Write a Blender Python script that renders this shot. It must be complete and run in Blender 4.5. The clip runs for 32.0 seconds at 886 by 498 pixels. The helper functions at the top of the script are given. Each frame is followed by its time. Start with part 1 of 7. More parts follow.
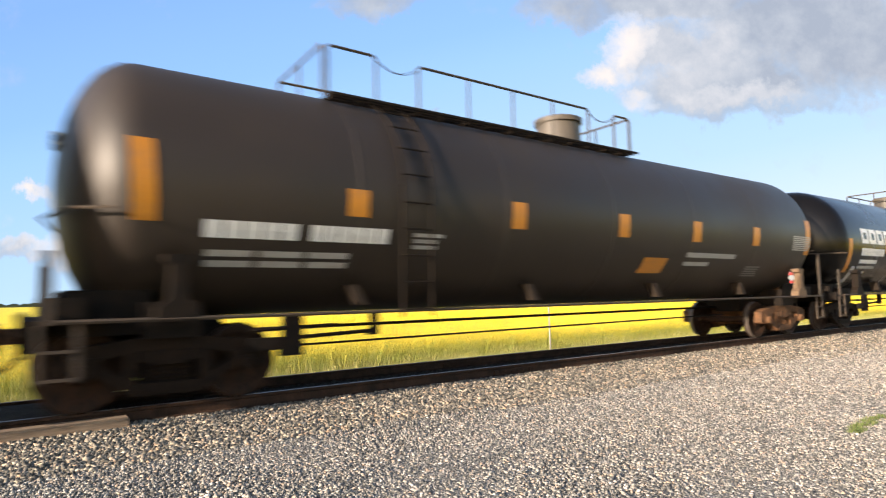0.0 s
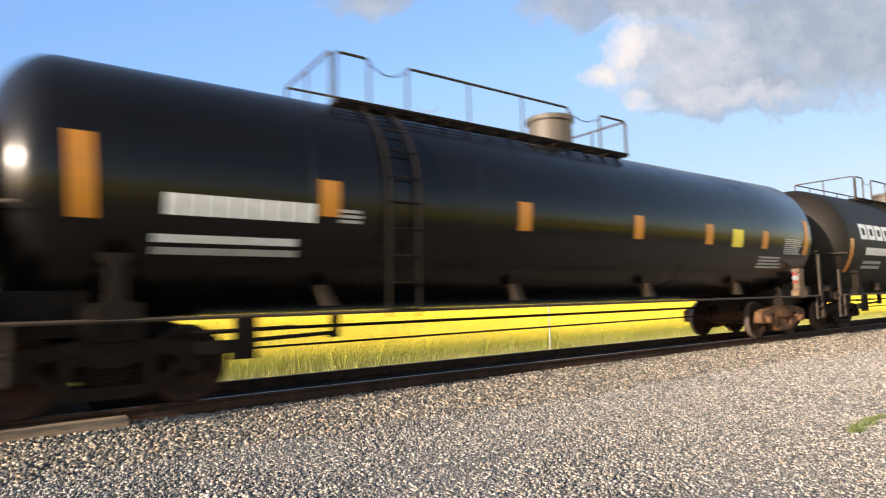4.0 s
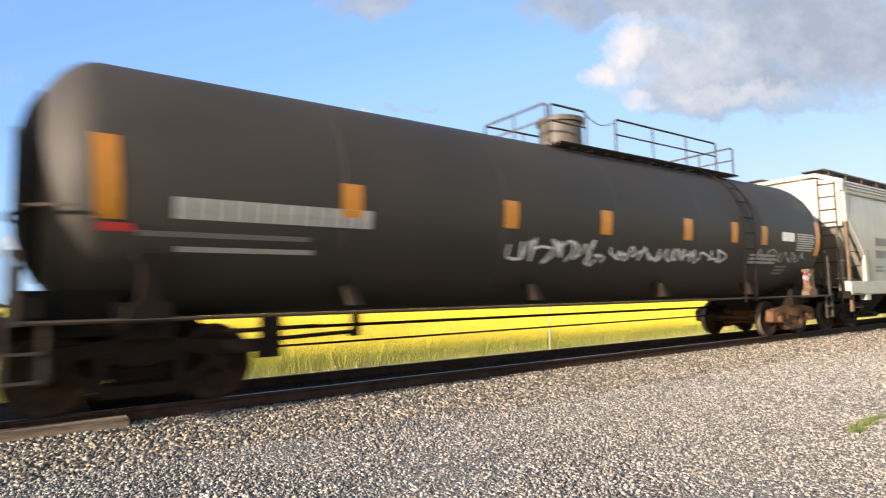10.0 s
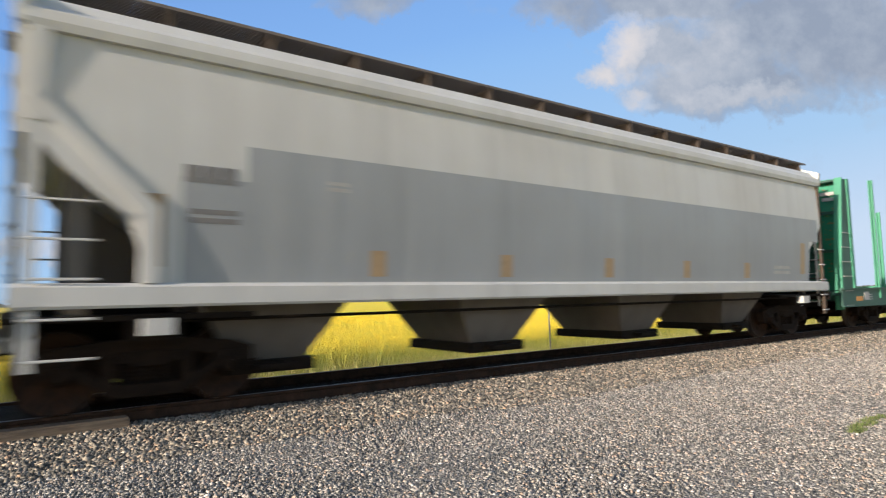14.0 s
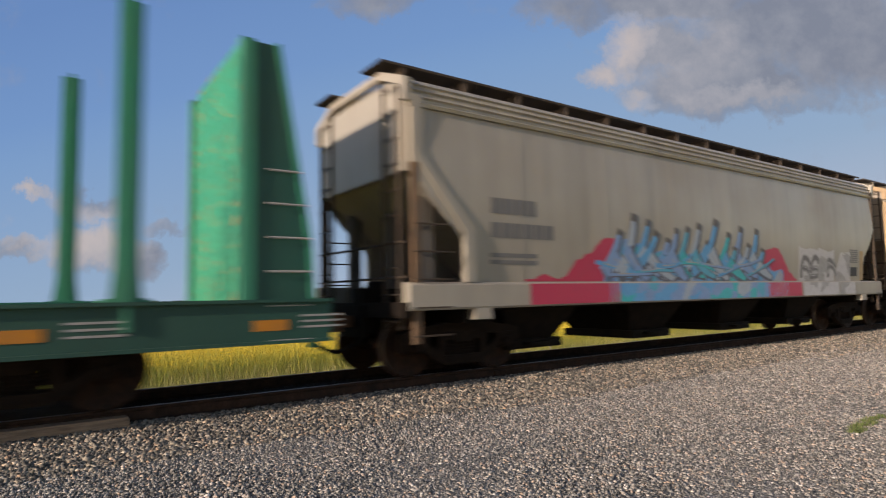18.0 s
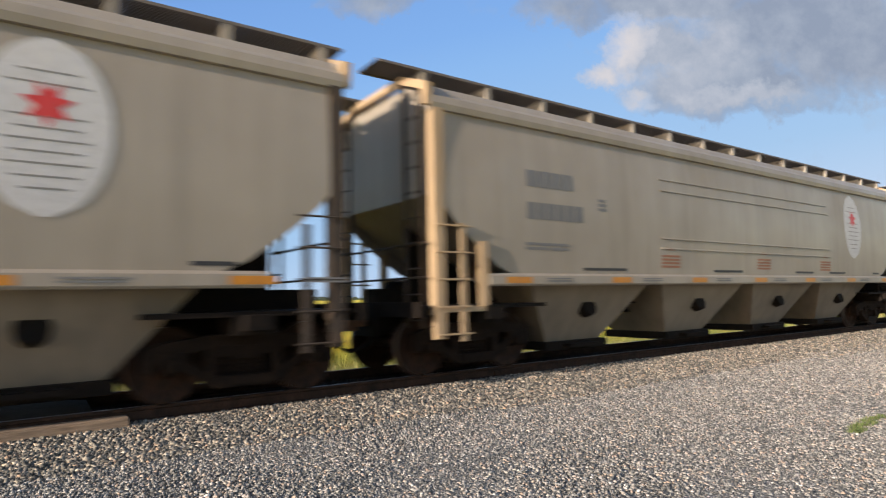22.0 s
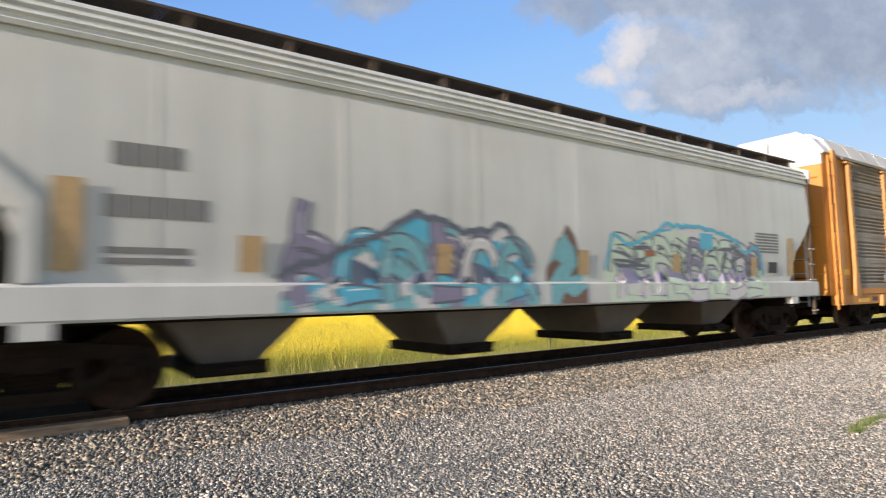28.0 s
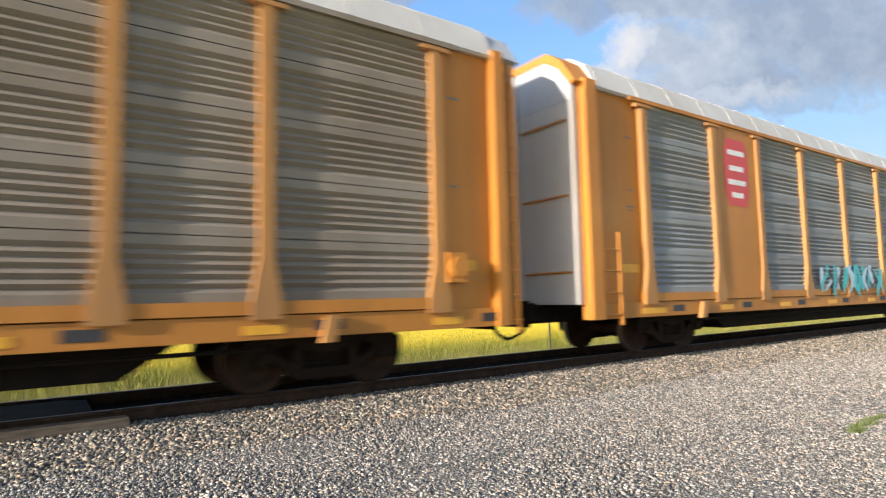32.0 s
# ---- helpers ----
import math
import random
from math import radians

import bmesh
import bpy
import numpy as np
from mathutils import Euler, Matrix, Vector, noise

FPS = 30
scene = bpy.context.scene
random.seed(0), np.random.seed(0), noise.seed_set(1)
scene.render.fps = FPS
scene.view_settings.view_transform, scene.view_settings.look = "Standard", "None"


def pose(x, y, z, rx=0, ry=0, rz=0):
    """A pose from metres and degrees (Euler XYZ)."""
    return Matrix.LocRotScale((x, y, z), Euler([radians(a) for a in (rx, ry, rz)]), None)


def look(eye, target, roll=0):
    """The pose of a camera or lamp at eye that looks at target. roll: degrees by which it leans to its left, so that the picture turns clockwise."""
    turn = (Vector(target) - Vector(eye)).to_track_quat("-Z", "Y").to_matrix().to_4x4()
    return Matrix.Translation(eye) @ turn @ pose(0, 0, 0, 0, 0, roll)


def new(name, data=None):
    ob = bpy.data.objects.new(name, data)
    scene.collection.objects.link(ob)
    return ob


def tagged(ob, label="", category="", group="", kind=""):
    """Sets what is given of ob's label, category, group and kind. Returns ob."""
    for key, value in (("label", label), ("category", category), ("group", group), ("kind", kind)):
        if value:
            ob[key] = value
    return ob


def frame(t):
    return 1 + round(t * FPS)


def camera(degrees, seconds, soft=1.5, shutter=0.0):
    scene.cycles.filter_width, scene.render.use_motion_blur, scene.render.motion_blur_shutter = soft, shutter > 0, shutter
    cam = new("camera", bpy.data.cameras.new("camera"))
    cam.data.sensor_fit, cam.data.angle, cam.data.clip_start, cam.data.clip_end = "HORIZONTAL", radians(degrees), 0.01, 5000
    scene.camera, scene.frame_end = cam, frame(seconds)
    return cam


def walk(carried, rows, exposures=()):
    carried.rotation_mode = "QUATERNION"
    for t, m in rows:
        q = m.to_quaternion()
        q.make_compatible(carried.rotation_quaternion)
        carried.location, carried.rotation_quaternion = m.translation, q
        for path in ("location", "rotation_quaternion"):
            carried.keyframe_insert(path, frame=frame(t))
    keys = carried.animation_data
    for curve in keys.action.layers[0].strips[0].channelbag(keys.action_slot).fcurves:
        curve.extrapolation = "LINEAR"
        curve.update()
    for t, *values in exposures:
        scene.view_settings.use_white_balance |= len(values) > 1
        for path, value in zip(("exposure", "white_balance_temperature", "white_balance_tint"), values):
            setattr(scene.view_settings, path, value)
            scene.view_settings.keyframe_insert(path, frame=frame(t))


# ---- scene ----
# The camera stands on a tripod beside the track. x runs along the track, y across it, z = 0 is the top of the rails.
cam = camera(74.4, 32.0, soft=1.2, shutter=0.5)
EYE = Vector((-0.094, -8.52, 1.205))
YAW, PITCH, ROLL = radians(35.28), radians(4.70), -1.20
AIM = EYE + 10 * Vector((math.sin(YAW) * math.cos(PITCH), math.cos(YAW) * math.cos(PITCH), math.sin(PITCH)))
walk(cam, [(0.0, look(EYE, AIM, ROLL)), (32.0, look(EYE, AIM, ROLL))],
     exposures=[(0.0, 1.28, 6700, 17), (4.0, 1.20, 6650, 17), (8.0, 1.23, 6600, 17), (11.0, 1.28, 6500, 17), (12.0, 1.3, 6400, 17), (13.0, 1.0, 6250, 16), (15.0, 0.75, 6250, 16), (16.5, 0.5, 6350, 19), (18.0, 0.22, 6550, 22), (19.0, 0.53, 6500, 22), (20.0, 0.62, 6250, 18), (21.0, 0.78, 6250, 18), (22.0, 0.74, 6200, 17),
                (23.0, 0.95, 6200, 17), (24.0, 0.95, 6200, 17), (25.0, 1.0, 6300, 17), (28.0, 0.92, 6200, 17), (29.0, 0.6, 6200, 17), (30.0, 0.42, 6200, 17), (31.0, 0.75, 6100, 15), (32.0, 1.08, 6100, 14)])

# ---- light: low evening sun, almost along the track, from the end that the train runs to ----
SUN_TO = Vector((-1.0, -0.12, 0.26)).normalized()
world = bpy.data.worlds.new("sky")
scene.world = world
world.use_nodes = True
wt = world.node_tree
sky = wt.nodes.new("ShaderNodeTexSky")
sky.sky_type = "NISHITA"
sky.sun_disc = False
sky.sun_elevation = math.asin(SUN_TO.z)
sky.sun_rotation = math.atan2(SUN_TO.x, SUN_TO.y)
sky.air_density, sky.dust_density, sky.ozone_density = 1.0, 0.8, 1.2
wt.links.new(sky.outputs[0], wt.nodes["Background"].inputs[0])
wt.nodes["Background"].inputs[1].default_value = 0.125
sun_data = bpy.data.lights.new("sun", "SUN")
sun_data.energy, sun_data.angle, sun_data.color = 5.0, radians(0.53), (1.0, 0.87, 0.68)
sun = new("sun", sun_data)
sun.matrix_world = look(SUN_TO * 50, (0, 0, 0))


# ---- materials ----
def nodes_of(name):
    m = bpy.data.materials.new(name)
    m.use_nodes = True
    t = m.node_tree
    return m, t, t.nodes["Principled BSDF"]


def add(t, kind, **kw):
    n = t.nodes.new(kind)
    for k, v in kw.items():
        n.inputs[k.replace("_", " ")].default_value = v
    return n


def mixer(t, fac, a, b, mode="MIX"):
    n = t.nodes.new("ShaderNodeMix")
    n.data_type, n.blend_type = "RGBA", mode
    for i, v in ((0, fac), (6, a), (7, b)):
        if isinstance(v, bpy.types.NodeSocket):
            t.links.new(v, n.inputs[i])
        else:
            n.inputs[i].default_value = v if i == 0 else (*v, 1)[:4]
    return n.outputs[2]


def ramp(t, src, stops):
    n = t.nodes.new("ShaderNodeValToRGB")
    while len(n.color_ramp.elements) < len(stops):
        n.color_ramp.elements.new(0.5)
    for e, (p, c) in zip(n.color_ramp.elements, stops):
        e.position = p
        e.color = (*c, 1) if isinstance(c, tuple) else (c, c, c, 1)
    t.links.new(src, n.inputs[0])
    return n.outputs[0]


def coords(t, scale=(1, 1, 1), kind="Object"):
    c = t.nodes.new("ShaderNodeTexCoord")
    m = t.nodes.new("ShaderNodeMapping")
    m.inputs["Scale"].default_value = scale
    t.links.new(c.outputs[kind], m.inputs[0])
    return m.outputs[0]


def noise_tex(t, vec, scale, detail=4, rough=0.55):
    n = add(t, "ShaderNodeTexNoise", Scale=scale, Detail=detail, Roughness=rough)
    t.links.new(vec, n.inputs["Vector"])
    return n.outputs["Fac"]


def math_node(t, op, a, b=0.0, clamp=False):
    n = t.nodes.new("ShaderNodeMath")
    n.operation, n.use_clamp = op, clamp
    for i, v in enumerate((a, b)):
        if isinstance(v, bpy.types.NodeSocket):
            t.links.new(v, n.inputs[i])
        else:
            n.inputs[i].default_value = v
    return n.outputs[0]


def bump(t, bsdf, height, strength, distance):
    b = add(t, "ShaderNodeBump", Strength=strength, Distance=distance)
    t.links.new(height, b.inputs["Height"])
    t.links.new(b.outputs[0], bsdf.inputs["Normal"])


def paint(name, colour, dirt=(0.16, 0.12, 0.085), amount=0.5, rough=0.45, streak=0.6, metal=0.0, dent=0.35, gloss=0.5):
    """Weathered paint on steel: broad dust, streaks that run down, fine grain, gentle dents."""
    m, t, b = nodes_of(name)
    flow = noise_tex(t, coords(t, (2.2, 2.2, 0.16)), 1.6, 5, 0.6)
    broad = noise_tex(t, coords(t, (0.35, 0.35, 0.5)), 1.0, 3)
    grain = noise_tex(t, coords(t), 38.0, 3, 0.7)
    f1 = ramp(t, flow, [(0.42, 0.0), (0.80, streak * amount)])
    f2 = ramp(t, broad, [(0.30, 0.0), (0.75, amount)])
    f3 = ramp(t, grain, [(0.35, 0.0), (0.9, 0.35 * amount)])
    col = mixer(t, f2, colour, dirt)
    col = mixer(t, f1, col, tuple(0.6 * d for d in dirt))
    col = mixer(t, f3, col, tuple(0.8 * c + 0.2 * d for c, d in zip(colour, dirt)))
    t.links.new(col, b.inputs["Base Color"])
    t.links.new(ramp(t, broad, [(0.2, rough - 0.06), (0.8, min(1.0, rough + 0.2))]), b.inputs["Roughness"])
    b.inputs["Metallic"].default_value = metal
    b.inputs["Specular IOR Level"].default_value = gloss
    bump(t, b, noise_tex(t, coords(t, (0.95, 0.95, 0.07)), 1.3, 2), dent, 0.05)
    return m


def steel(name, colour, rust=(0.13, 0.05, 0.02), amount=0.5, rough=0.7):
    """Dark oily steel castings with brown rust and dust."""
    m, t, b = nodes_of(name)
    n1 = noise_tex(t, coords(t), 5.0, 5, 0.65)
    n2 = noise_tex(t, coords(t), 30.0, 4, 0.7)
    col = mixer(t, ramp(t, n1, [(0.35, 0.0), (0.7, amount)]), colour, rust)
    col = mixer(t, ramp(t, n2, [(0.4, 0.0), (0.8, 0.4)]), col, tuple(0.5 * c for c in colour))
    t.links.new(col, b.inputs["Base Color"])
    b.inputs["Roughness"].default_value = rough
    b.inputs["Specular IOR Level"].default_value = 0.5 if rough < 0.5 else 0.12
    bump(t, b, n2, 0.3, 0.004)
    return m


def spotted(name, colour, rust):
    """Paint knocked through to rust in many small scuffs."""
    m, t, b = nodes_of(name)
    n1, n2 = noise_tex(t, coords(t, (1, 2.0, 3.2)), 2.6, 4, 0.6), noise_tex(t, coords(t), 0.9, 3)
    col = mixer(t, ramp(t, n2, [(0.3, 0.0), (0.75, 0.5)]), colour, tuple(0.6 * c for c in colour))
    col = mixer(t, ramp(t, n1, [(0.57, 0.0), (0.66, 0.85)]), col, rust)
    t.links.new(col, b.inputs["Base Color"])
    t.links.new(ramp(t, n1, [(0.5, 0.5), (0.65, 0.85)]), b.inputs["Roughness"])
    bump(t, b, n1, 0.25, 0.02)
    return m


def flat(name, colour, rough=0.5, wear=0.25):
    """Sheet decal, stencil or thin paint with a little wear."""
    m, t, b = nodes_of(name)
    n = noise_tex(t, coords(t), 9.0, 5, 0.7)
    col = mixer(t, ramp(t, n, [(0.45, 0.0), (0.8, wear)]), colour, (0.10, 0.09, 0.08))
    t.links.new(col, b.inputs["Base Color"])
    b.inputs["Roughness"].default_value = rough
    return m


M = {
    "tank_brown": paint("sooty brown-black tank paint", (0.0175, 0.0135, 0.0105), (0.041, 0.029, 0.021), 0.6, 0.42, 0.5, dent=0.10, gloss=0.36),
    "tank_gloss": paint("glossy black tank paint", (0.0028, 0.0025, 0.0022), (0.0075, 0.006, 0.0048), 0.5, 0.16, 0.4, dent=0.05, gloss=0.30),
    "tank_dust": paint("dusty black tank paint", (0.0072, 0.006, 0.0046), (0.023, 0.018, 0.0125), 0.6, 0.5, 0.5, dent=0.10, gloss=0.22),
    "tank_grey": paint("faded grey-black tank paint", (0.026, 0.024, 0.022), (0.062, 0.052, 0.042), 0.6, 0.55, 0.5, dent=0.12, gloss=0.3),
    "pale_beige": paint("chalky beige hopper paint", (0.385, 0.372, 0.322), (0.20, 0.173, 0.134), 0.5, 0.36, 0.55, dent=0.5, gloss=0.85),
    "beige": paint("weathered beige hopper paint", (0.365, 0.337, 0.278), (0.19, 0.148, 0.104), 0.5, 0.36, 0.55, dent=0.55, gloss=0.85),
    "grey": paint("pale grey hopper paint", (0.52, 0.53, 0.51), (0.30, 0.28, 0.25), 0.4, 0.5, 0.5),
    "slate": paint("blue-grey hopper paint", (0.28, 0.30, 0.31), (0.20, 0.20, 0.19), 0.4, 0.5, 0.4),
    "white": paint("white hopper paint", (0.43, 0.44, 0.46), (0.265, 0.265, 0.265), 0.4, 0.32, 0.5, dent=0.55, gloss=0.9),
    "tan": paint("tan-brown hopper paint", (0.33, 0.285, 0.225), (0.175, 0.138, 0.096), 0.5, 0.42, 0.6, gloss=0.7),
    "green": paint("green flatcar paint", (0.020, 0.235, 0.135), (0.07, 0.14, 0.09), 0.5, 0.5, 0.5),
    # Darker copy of the green: shade on sides and recesses is put in
    "green_shaded": paint("green flatcar paint darkened for shade", (0.008, 0.075, 0.052), (0.03, 0.05, 0.036), 0.5, 0.5, 0.5),
    "yellow": paint("orange-yellow autorack paint", (0.50, 0.20, 0.02), (0.22, 0.09, 0.026), 0.45, 0.5, 0.6),
    "galv": paint("galvanised rack screen", (0.265, 0.23, 0.185), (0.12, 0.088, 0.056), 0.8, 0.6, 0.3, metal=0.1),
    "roofing": paint("dull galvanised rack roof", (0.53, 0.525, 0.51), (0.30, 0.275, 0.25), 0.5, 0.55, 0.4),
    "grating": steel("grey-brown grating bars", (0.15, 0.135, 0.125), (0.17, 0.12, 0.085), 0.4, 0.7),
    "rackpost": paint("dusty orange rack post paint", (0.43, 0.205, 0.05), (0.24, 0.13, 0.06), 0.6, 0.6, 0.6),
    "spray_blue_dim": flat("faded blue spray paint", (0.22, 0.33, 0.45), 0.6, 0.4),
    "strip_bright": flat("bright yellow-orange reflective strip", (0.72, 0.36, 0.02), 0.4, 0.3),
    "spray_peri": flat("periwinkle spray paint", (0.19, 0.31, 0.52), 0.5, 0.25),
    "spray_greyblue": flat("grey-blue spray paint", (0.34, 0.40, 0.46), 0.5, 0.25),
    "spray_taupe": flat("taupe spray paint", (0.13, 0.12, 0.11), 0.6, 0.3),
    "spray_haze": flat("thin blue spray mist", (0.33, 0.38, 0.41), 0.6, 0.3),
    "spray_cyan": flat("cyan spray paint", (0.08, 0.36, 0.50), 0.5, 0.2),
    "spray_slate": flat("slate spray paint", (0.10, 0.11, 0.14), 0.5, 0.2),
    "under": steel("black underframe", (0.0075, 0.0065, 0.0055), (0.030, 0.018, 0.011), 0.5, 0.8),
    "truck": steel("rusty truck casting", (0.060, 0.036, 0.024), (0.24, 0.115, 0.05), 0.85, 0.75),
    "bracket": steel("sooty brown bracket", (0.026, 0.020, 0.016), (0.06, 0.042, 0.028), 0.5, 0.8),
    "dome": paint("dusty grey housing paint", (0.055, 0.050, 0.045), (0.13, 0.105, 0.08), 0.6, 0.45, 0.5, gloss=0.4),
    # Bay and end plate paint: shade under the body is put into its colour
    "bayside": paint("dusty outlet bay paint, darkened for shade", (0.155, 0.147, 0.135), (0.08, 0.062, 0.048), 0.7, 0.6, 0.6),
    "brown": flat("brown spray paint", (0.14, 0.075, 0.055), 0.5, 0.3),
    # Orange-tan of the end posts, brightened for the sun that strikes them
    "tanpost": paint("tan end post paint, bright as sunlit", (0.46, 0.33, 0.19), (0.24, 0.15, 0.08), 0.5, 0.6, 0.5),
    "rust_ink": flat("faded rust-red spray paint", (0.30, 0.12, 0.06), 0.6, 0.4),
    "galv_blue": paint("blue-grey rack screen", (0.27, 0.285, 0.29), (0.13, 0.125, 0.115), 0.6, 0.6, 0.3, metal=0.1),
    "teal_mist": flat("thin teal spray mist", (0.30, 0.40, 0.41), 0.6, 0.3),
    "teal_fade": flat("faded teal spray paint", (0.15, 0.36, 0.40), 0.6, 0.4),
    "green_rust": spotted("rust-spotted green bulkhead paint", (0.010, 0.235, 0.125), (0.24, 0.13, 0.045)),
    # Darker copy of the tan: shade on the bays put in, beside grime
    "bay_tan": paint("grimy tan outlet bay paint, darkened for shade", (0.28, 0.235, 0.18), (0.14, 0.11, 0.078), 0.7, 0.6, 0.6),
    "strip_dim": flat("dull brown reflective strip", (0.34, 0.235, 0.13), 0.5, 0.5),
    "truck_rust": steel("orange-brown rusted truck casting", (0.09, 0.05, 0.028), (0.30, 0.14, 0.055), 0.85, 0.8),
    # Dark copy of the truck casting: shade is put into its colour
    "truck_dark": steel("dark truck casting, shade in its colour", (0.0095, 0.0068, 0.005), (0.036, 0.021, 0.0125), 0.65, 0.85),
    "wheel": steel("brown wheel steel", (0.022, 0.014, 0.010), (0.075, 0.034, 0.017), 0.6, 0.7),
    "tread": steel("worn wheel tread", (0.09, 0.075, 0.065), (0.08, 0.05, 0.035), 0.4, 0.45),
    "bar": steel("weathered grab iron", (0.055, 0.046, 0.038), (0.12, 0.075, 0.045), 0.4, 0.7),
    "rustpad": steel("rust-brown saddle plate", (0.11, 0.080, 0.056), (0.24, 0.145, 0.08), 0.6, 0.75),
    "orange": flat("orange reflective strip", (0.50, 0.19, 0.010), 0.4, 0.4),
    "faded": flat("faded orange strip", (0.40, 0.27, 0.13), 0.5, 0.5),
    "lemon": flat("yellow sign paint", (0.75, 0.62, 0.04), 0.5, 0.4),
    "ink": flat("dark stencil", (0.03, 0.03, 0.032), 0.6, 0.2),
    "fadeink": flat("faded grey stencil", (0.16, 0.155, 0.15), 0.6, 0.4),
    "chalk": flat("white stencil", (0.72, 0.72, 0.70), 0.5, 0.4),
    "paleover": flat("pale roller paint", (0.52, 0.51, 0.50), 0.6, 0.3),
    "stencil_dim": flat("nearly worn-off stencil", (0.24, 0.23, 0.21), 0.6, 0.4),
    "stencil_grey": flat("worn grey stencil", (0.15, 0.145, 0.135), 0.6, 0.5),
    "chalkdim": flat("dusty white stencil", (0.36, 0.35, 0.33), 0.6, 0.5),
    "red": flat("red decal", (0.55, 0.035, 0.03), 0.5, 0.3),
    "blue": flat("blue decal", (0.03, 0.06, 0.36), 0.5, 0.3),
    "pink": flat("faded pink decal", (0.62, 0.30, 0.24), 0.6, 0.4),
    "spray_blue": flat("blue spray paint", (0.10, 0.33, 0.58), 0.5, 0.2),
    "spray_teal": flat("teal spray paint", (0.03, 0.42, 0.45), 0.5, 0.2),
    "spray_pale": flat("pale blue spray paint", (0.42, 0.55, 0.66), 0.5, 0.2),
    "spray_red": flat("crimson spray paint", (0.48, 0.03, 0.08), 0.5, 0.2),
    "spray_mint": flat("mint spray paint", (0.47, 0.56, 0.44), 0.5, 0.2),
    "spray_violet": flat("grey-violet spray paint", (0.20, 0.18, 0.26), 0.5, 0.2),
    "spray_scarlet": flat("scarlet spray paint", (0.55, 0.045, 0.025), 0.5, 0.2),
    "spray_ochre": flat("ochre spray paint", (0.52, 0.36, 0.14), 0.5, 0.4),
}


# ---- mesh tools ----
def part(name, bm, material, parent, label="", smooth=False):
    """Links a bmesh, or a mesh already made, as one mesh object under a thing or a part."""
    if isinstance(bm, bmesh.types.BMesh):
        bmesh.ops.recalc_face_normals(bm, faces=bm.faces)
        me = bpy.data.meshes.new(name)
        bm.to_mesh(me)
        bm.free()
        for mt in (material if isinstance(material, (list, tuple)) else [material]):
            me.materials.append(mt)
        if smooth:
            for p in me.polygons:
                p.use_smooth = True
    else:
        me = bm
    ob = new(name, me)
    ob.parent = parent
    if label:
        tagged(ob, label)
    return ob


def raw(name, verts, faces, material, smooth=False):
    me = bpy.data.meshes.new(name)
    me.from_pydata(verts, [], faces)
    for mt in (material if isinstance(material, (list, tuple)) else [material]):
        me.materials.append(mt)
    if smooth:
        for p in me.polygons:
            p.use_smooth = True
    return me


def thing(name, label, category, group="", kind=""):
    return tagged(new(name), label, category, group, kind)


def fresh():
    return bmesh.new()


def box(bm, x0, x1, y0, y1, z0, z1):
    v = [bm.verts.new((x, y, z)) for x in (x0, x1) for y in (y0, y1) for z in (z0, z1)]
    for f in ((0, 1, 3, 2), (4, 6, 7, 5), (0, 4, 5, 1), (2, 3, 7, 6), (0, 2, 6, 4), (1, 5, 7, 3)):
        bm.faces.new([v[i] for i in f])
    return bm


def rod(bm, a, b, r, seg=6):
    a, b = Vector(a), Vector(b)
    q = (b - a).to_track_quat("Z", "Y").to_matrix()
    ra, rb = [], []
    for i in range(seg):
        o = q @ Vector((r * math.cos(math.tau * i / seg), r * math.sin(math.tau * i / seg), 0))
        ra.append(bm.verts.new(a + o))
        rb.append(bm.verts.new(b + o))
    for i in range(seg):
        j = (i + 1) % seg
        bm.faces.new((ra[i], ra[j], rb[j], rb[i]))
    bm.faces.new(ra[::-1])
    bm.faces.new(rb)
    return bm


def path(bm, pts, r, seg=6):
    for a, b in zip(pts, pts[1:]):
        rod(bm, a, b, r, seg)
    return bm


def prism(bm, outline, axis, lo, hi):
    """Extrudes a closed outline of (u, v) along an axis: 'y' takes (x, z), 'x' takes (y, z), 'z' takes (x, y)."""
    place = {"y": lambda u, v, w: (u, w, v), "x": lambda u, v, w: (w, u, v), "z": lambda u, v, w: (u, v, w)}[axis]
    a = [bm.verts.new(place(u, v, lo)) for u, v in outline]
    b = [bm.verts.new(place(u, v, hi)) for u, v in outline]
    n = len(outline)
    for i in range(n):
        j = (i + 1) % n
        bm.faces.new((a[i], a[j], b[j], b[i]))
    bm.faces.new(a[::-1])
    bm.faces.new(b)
    return bm


def lathe(bm, profile, origin, axis="y", seg=24):
    """Turns (along, radius) pairs round an axis through origin."""
    rings = []
    ox, oy, oz = origin
    for s, r in profile:
        ring = []
        for i in range(seg):
            c, d = r * math.cos(math.tau * i / seg), r * math.sin(math.tau * i / seg)
            ring.append(bm.verts.new({"y": (ox + c, oy + s, oz + d), "x": (ox + s, oy + c, oz + d), "z": (ox + c, oy + d, oz + s)}[axis]))
        rings.append(ring)
    for a, b in zip(rings, rings[1:]):
        for i in range(seg):
            j = (i + 1) % seg
            bm.faces.new((a[i], a[j], b[j], b[i]))
    bm.faces.new(rings[0][::-1])
    bm.faces.new(rings[-1])
    return bm


def hug(bm, x0, x1, z0, z1, side, lift=0.006, rows=6, mat=0, shear=0.0):
    """A thin painted patch that follows a car's near side; side(z) is the half width there."""
    v = []
    for i in range(rows + 1):
        z = z0 + (z1 - z0) * i / rows
        y = -(side(z) + lift)
        s = shear * (z - z0)
        v.append((bm.verts.new((x0 + s, y, z)), bm.verts.new((x1 + s, y, z))))
    for a, b in zip(v, v[1:]):
        bm.faces.new((a[0], a[1], b[1], b[0])).material_index = mat
    return bm


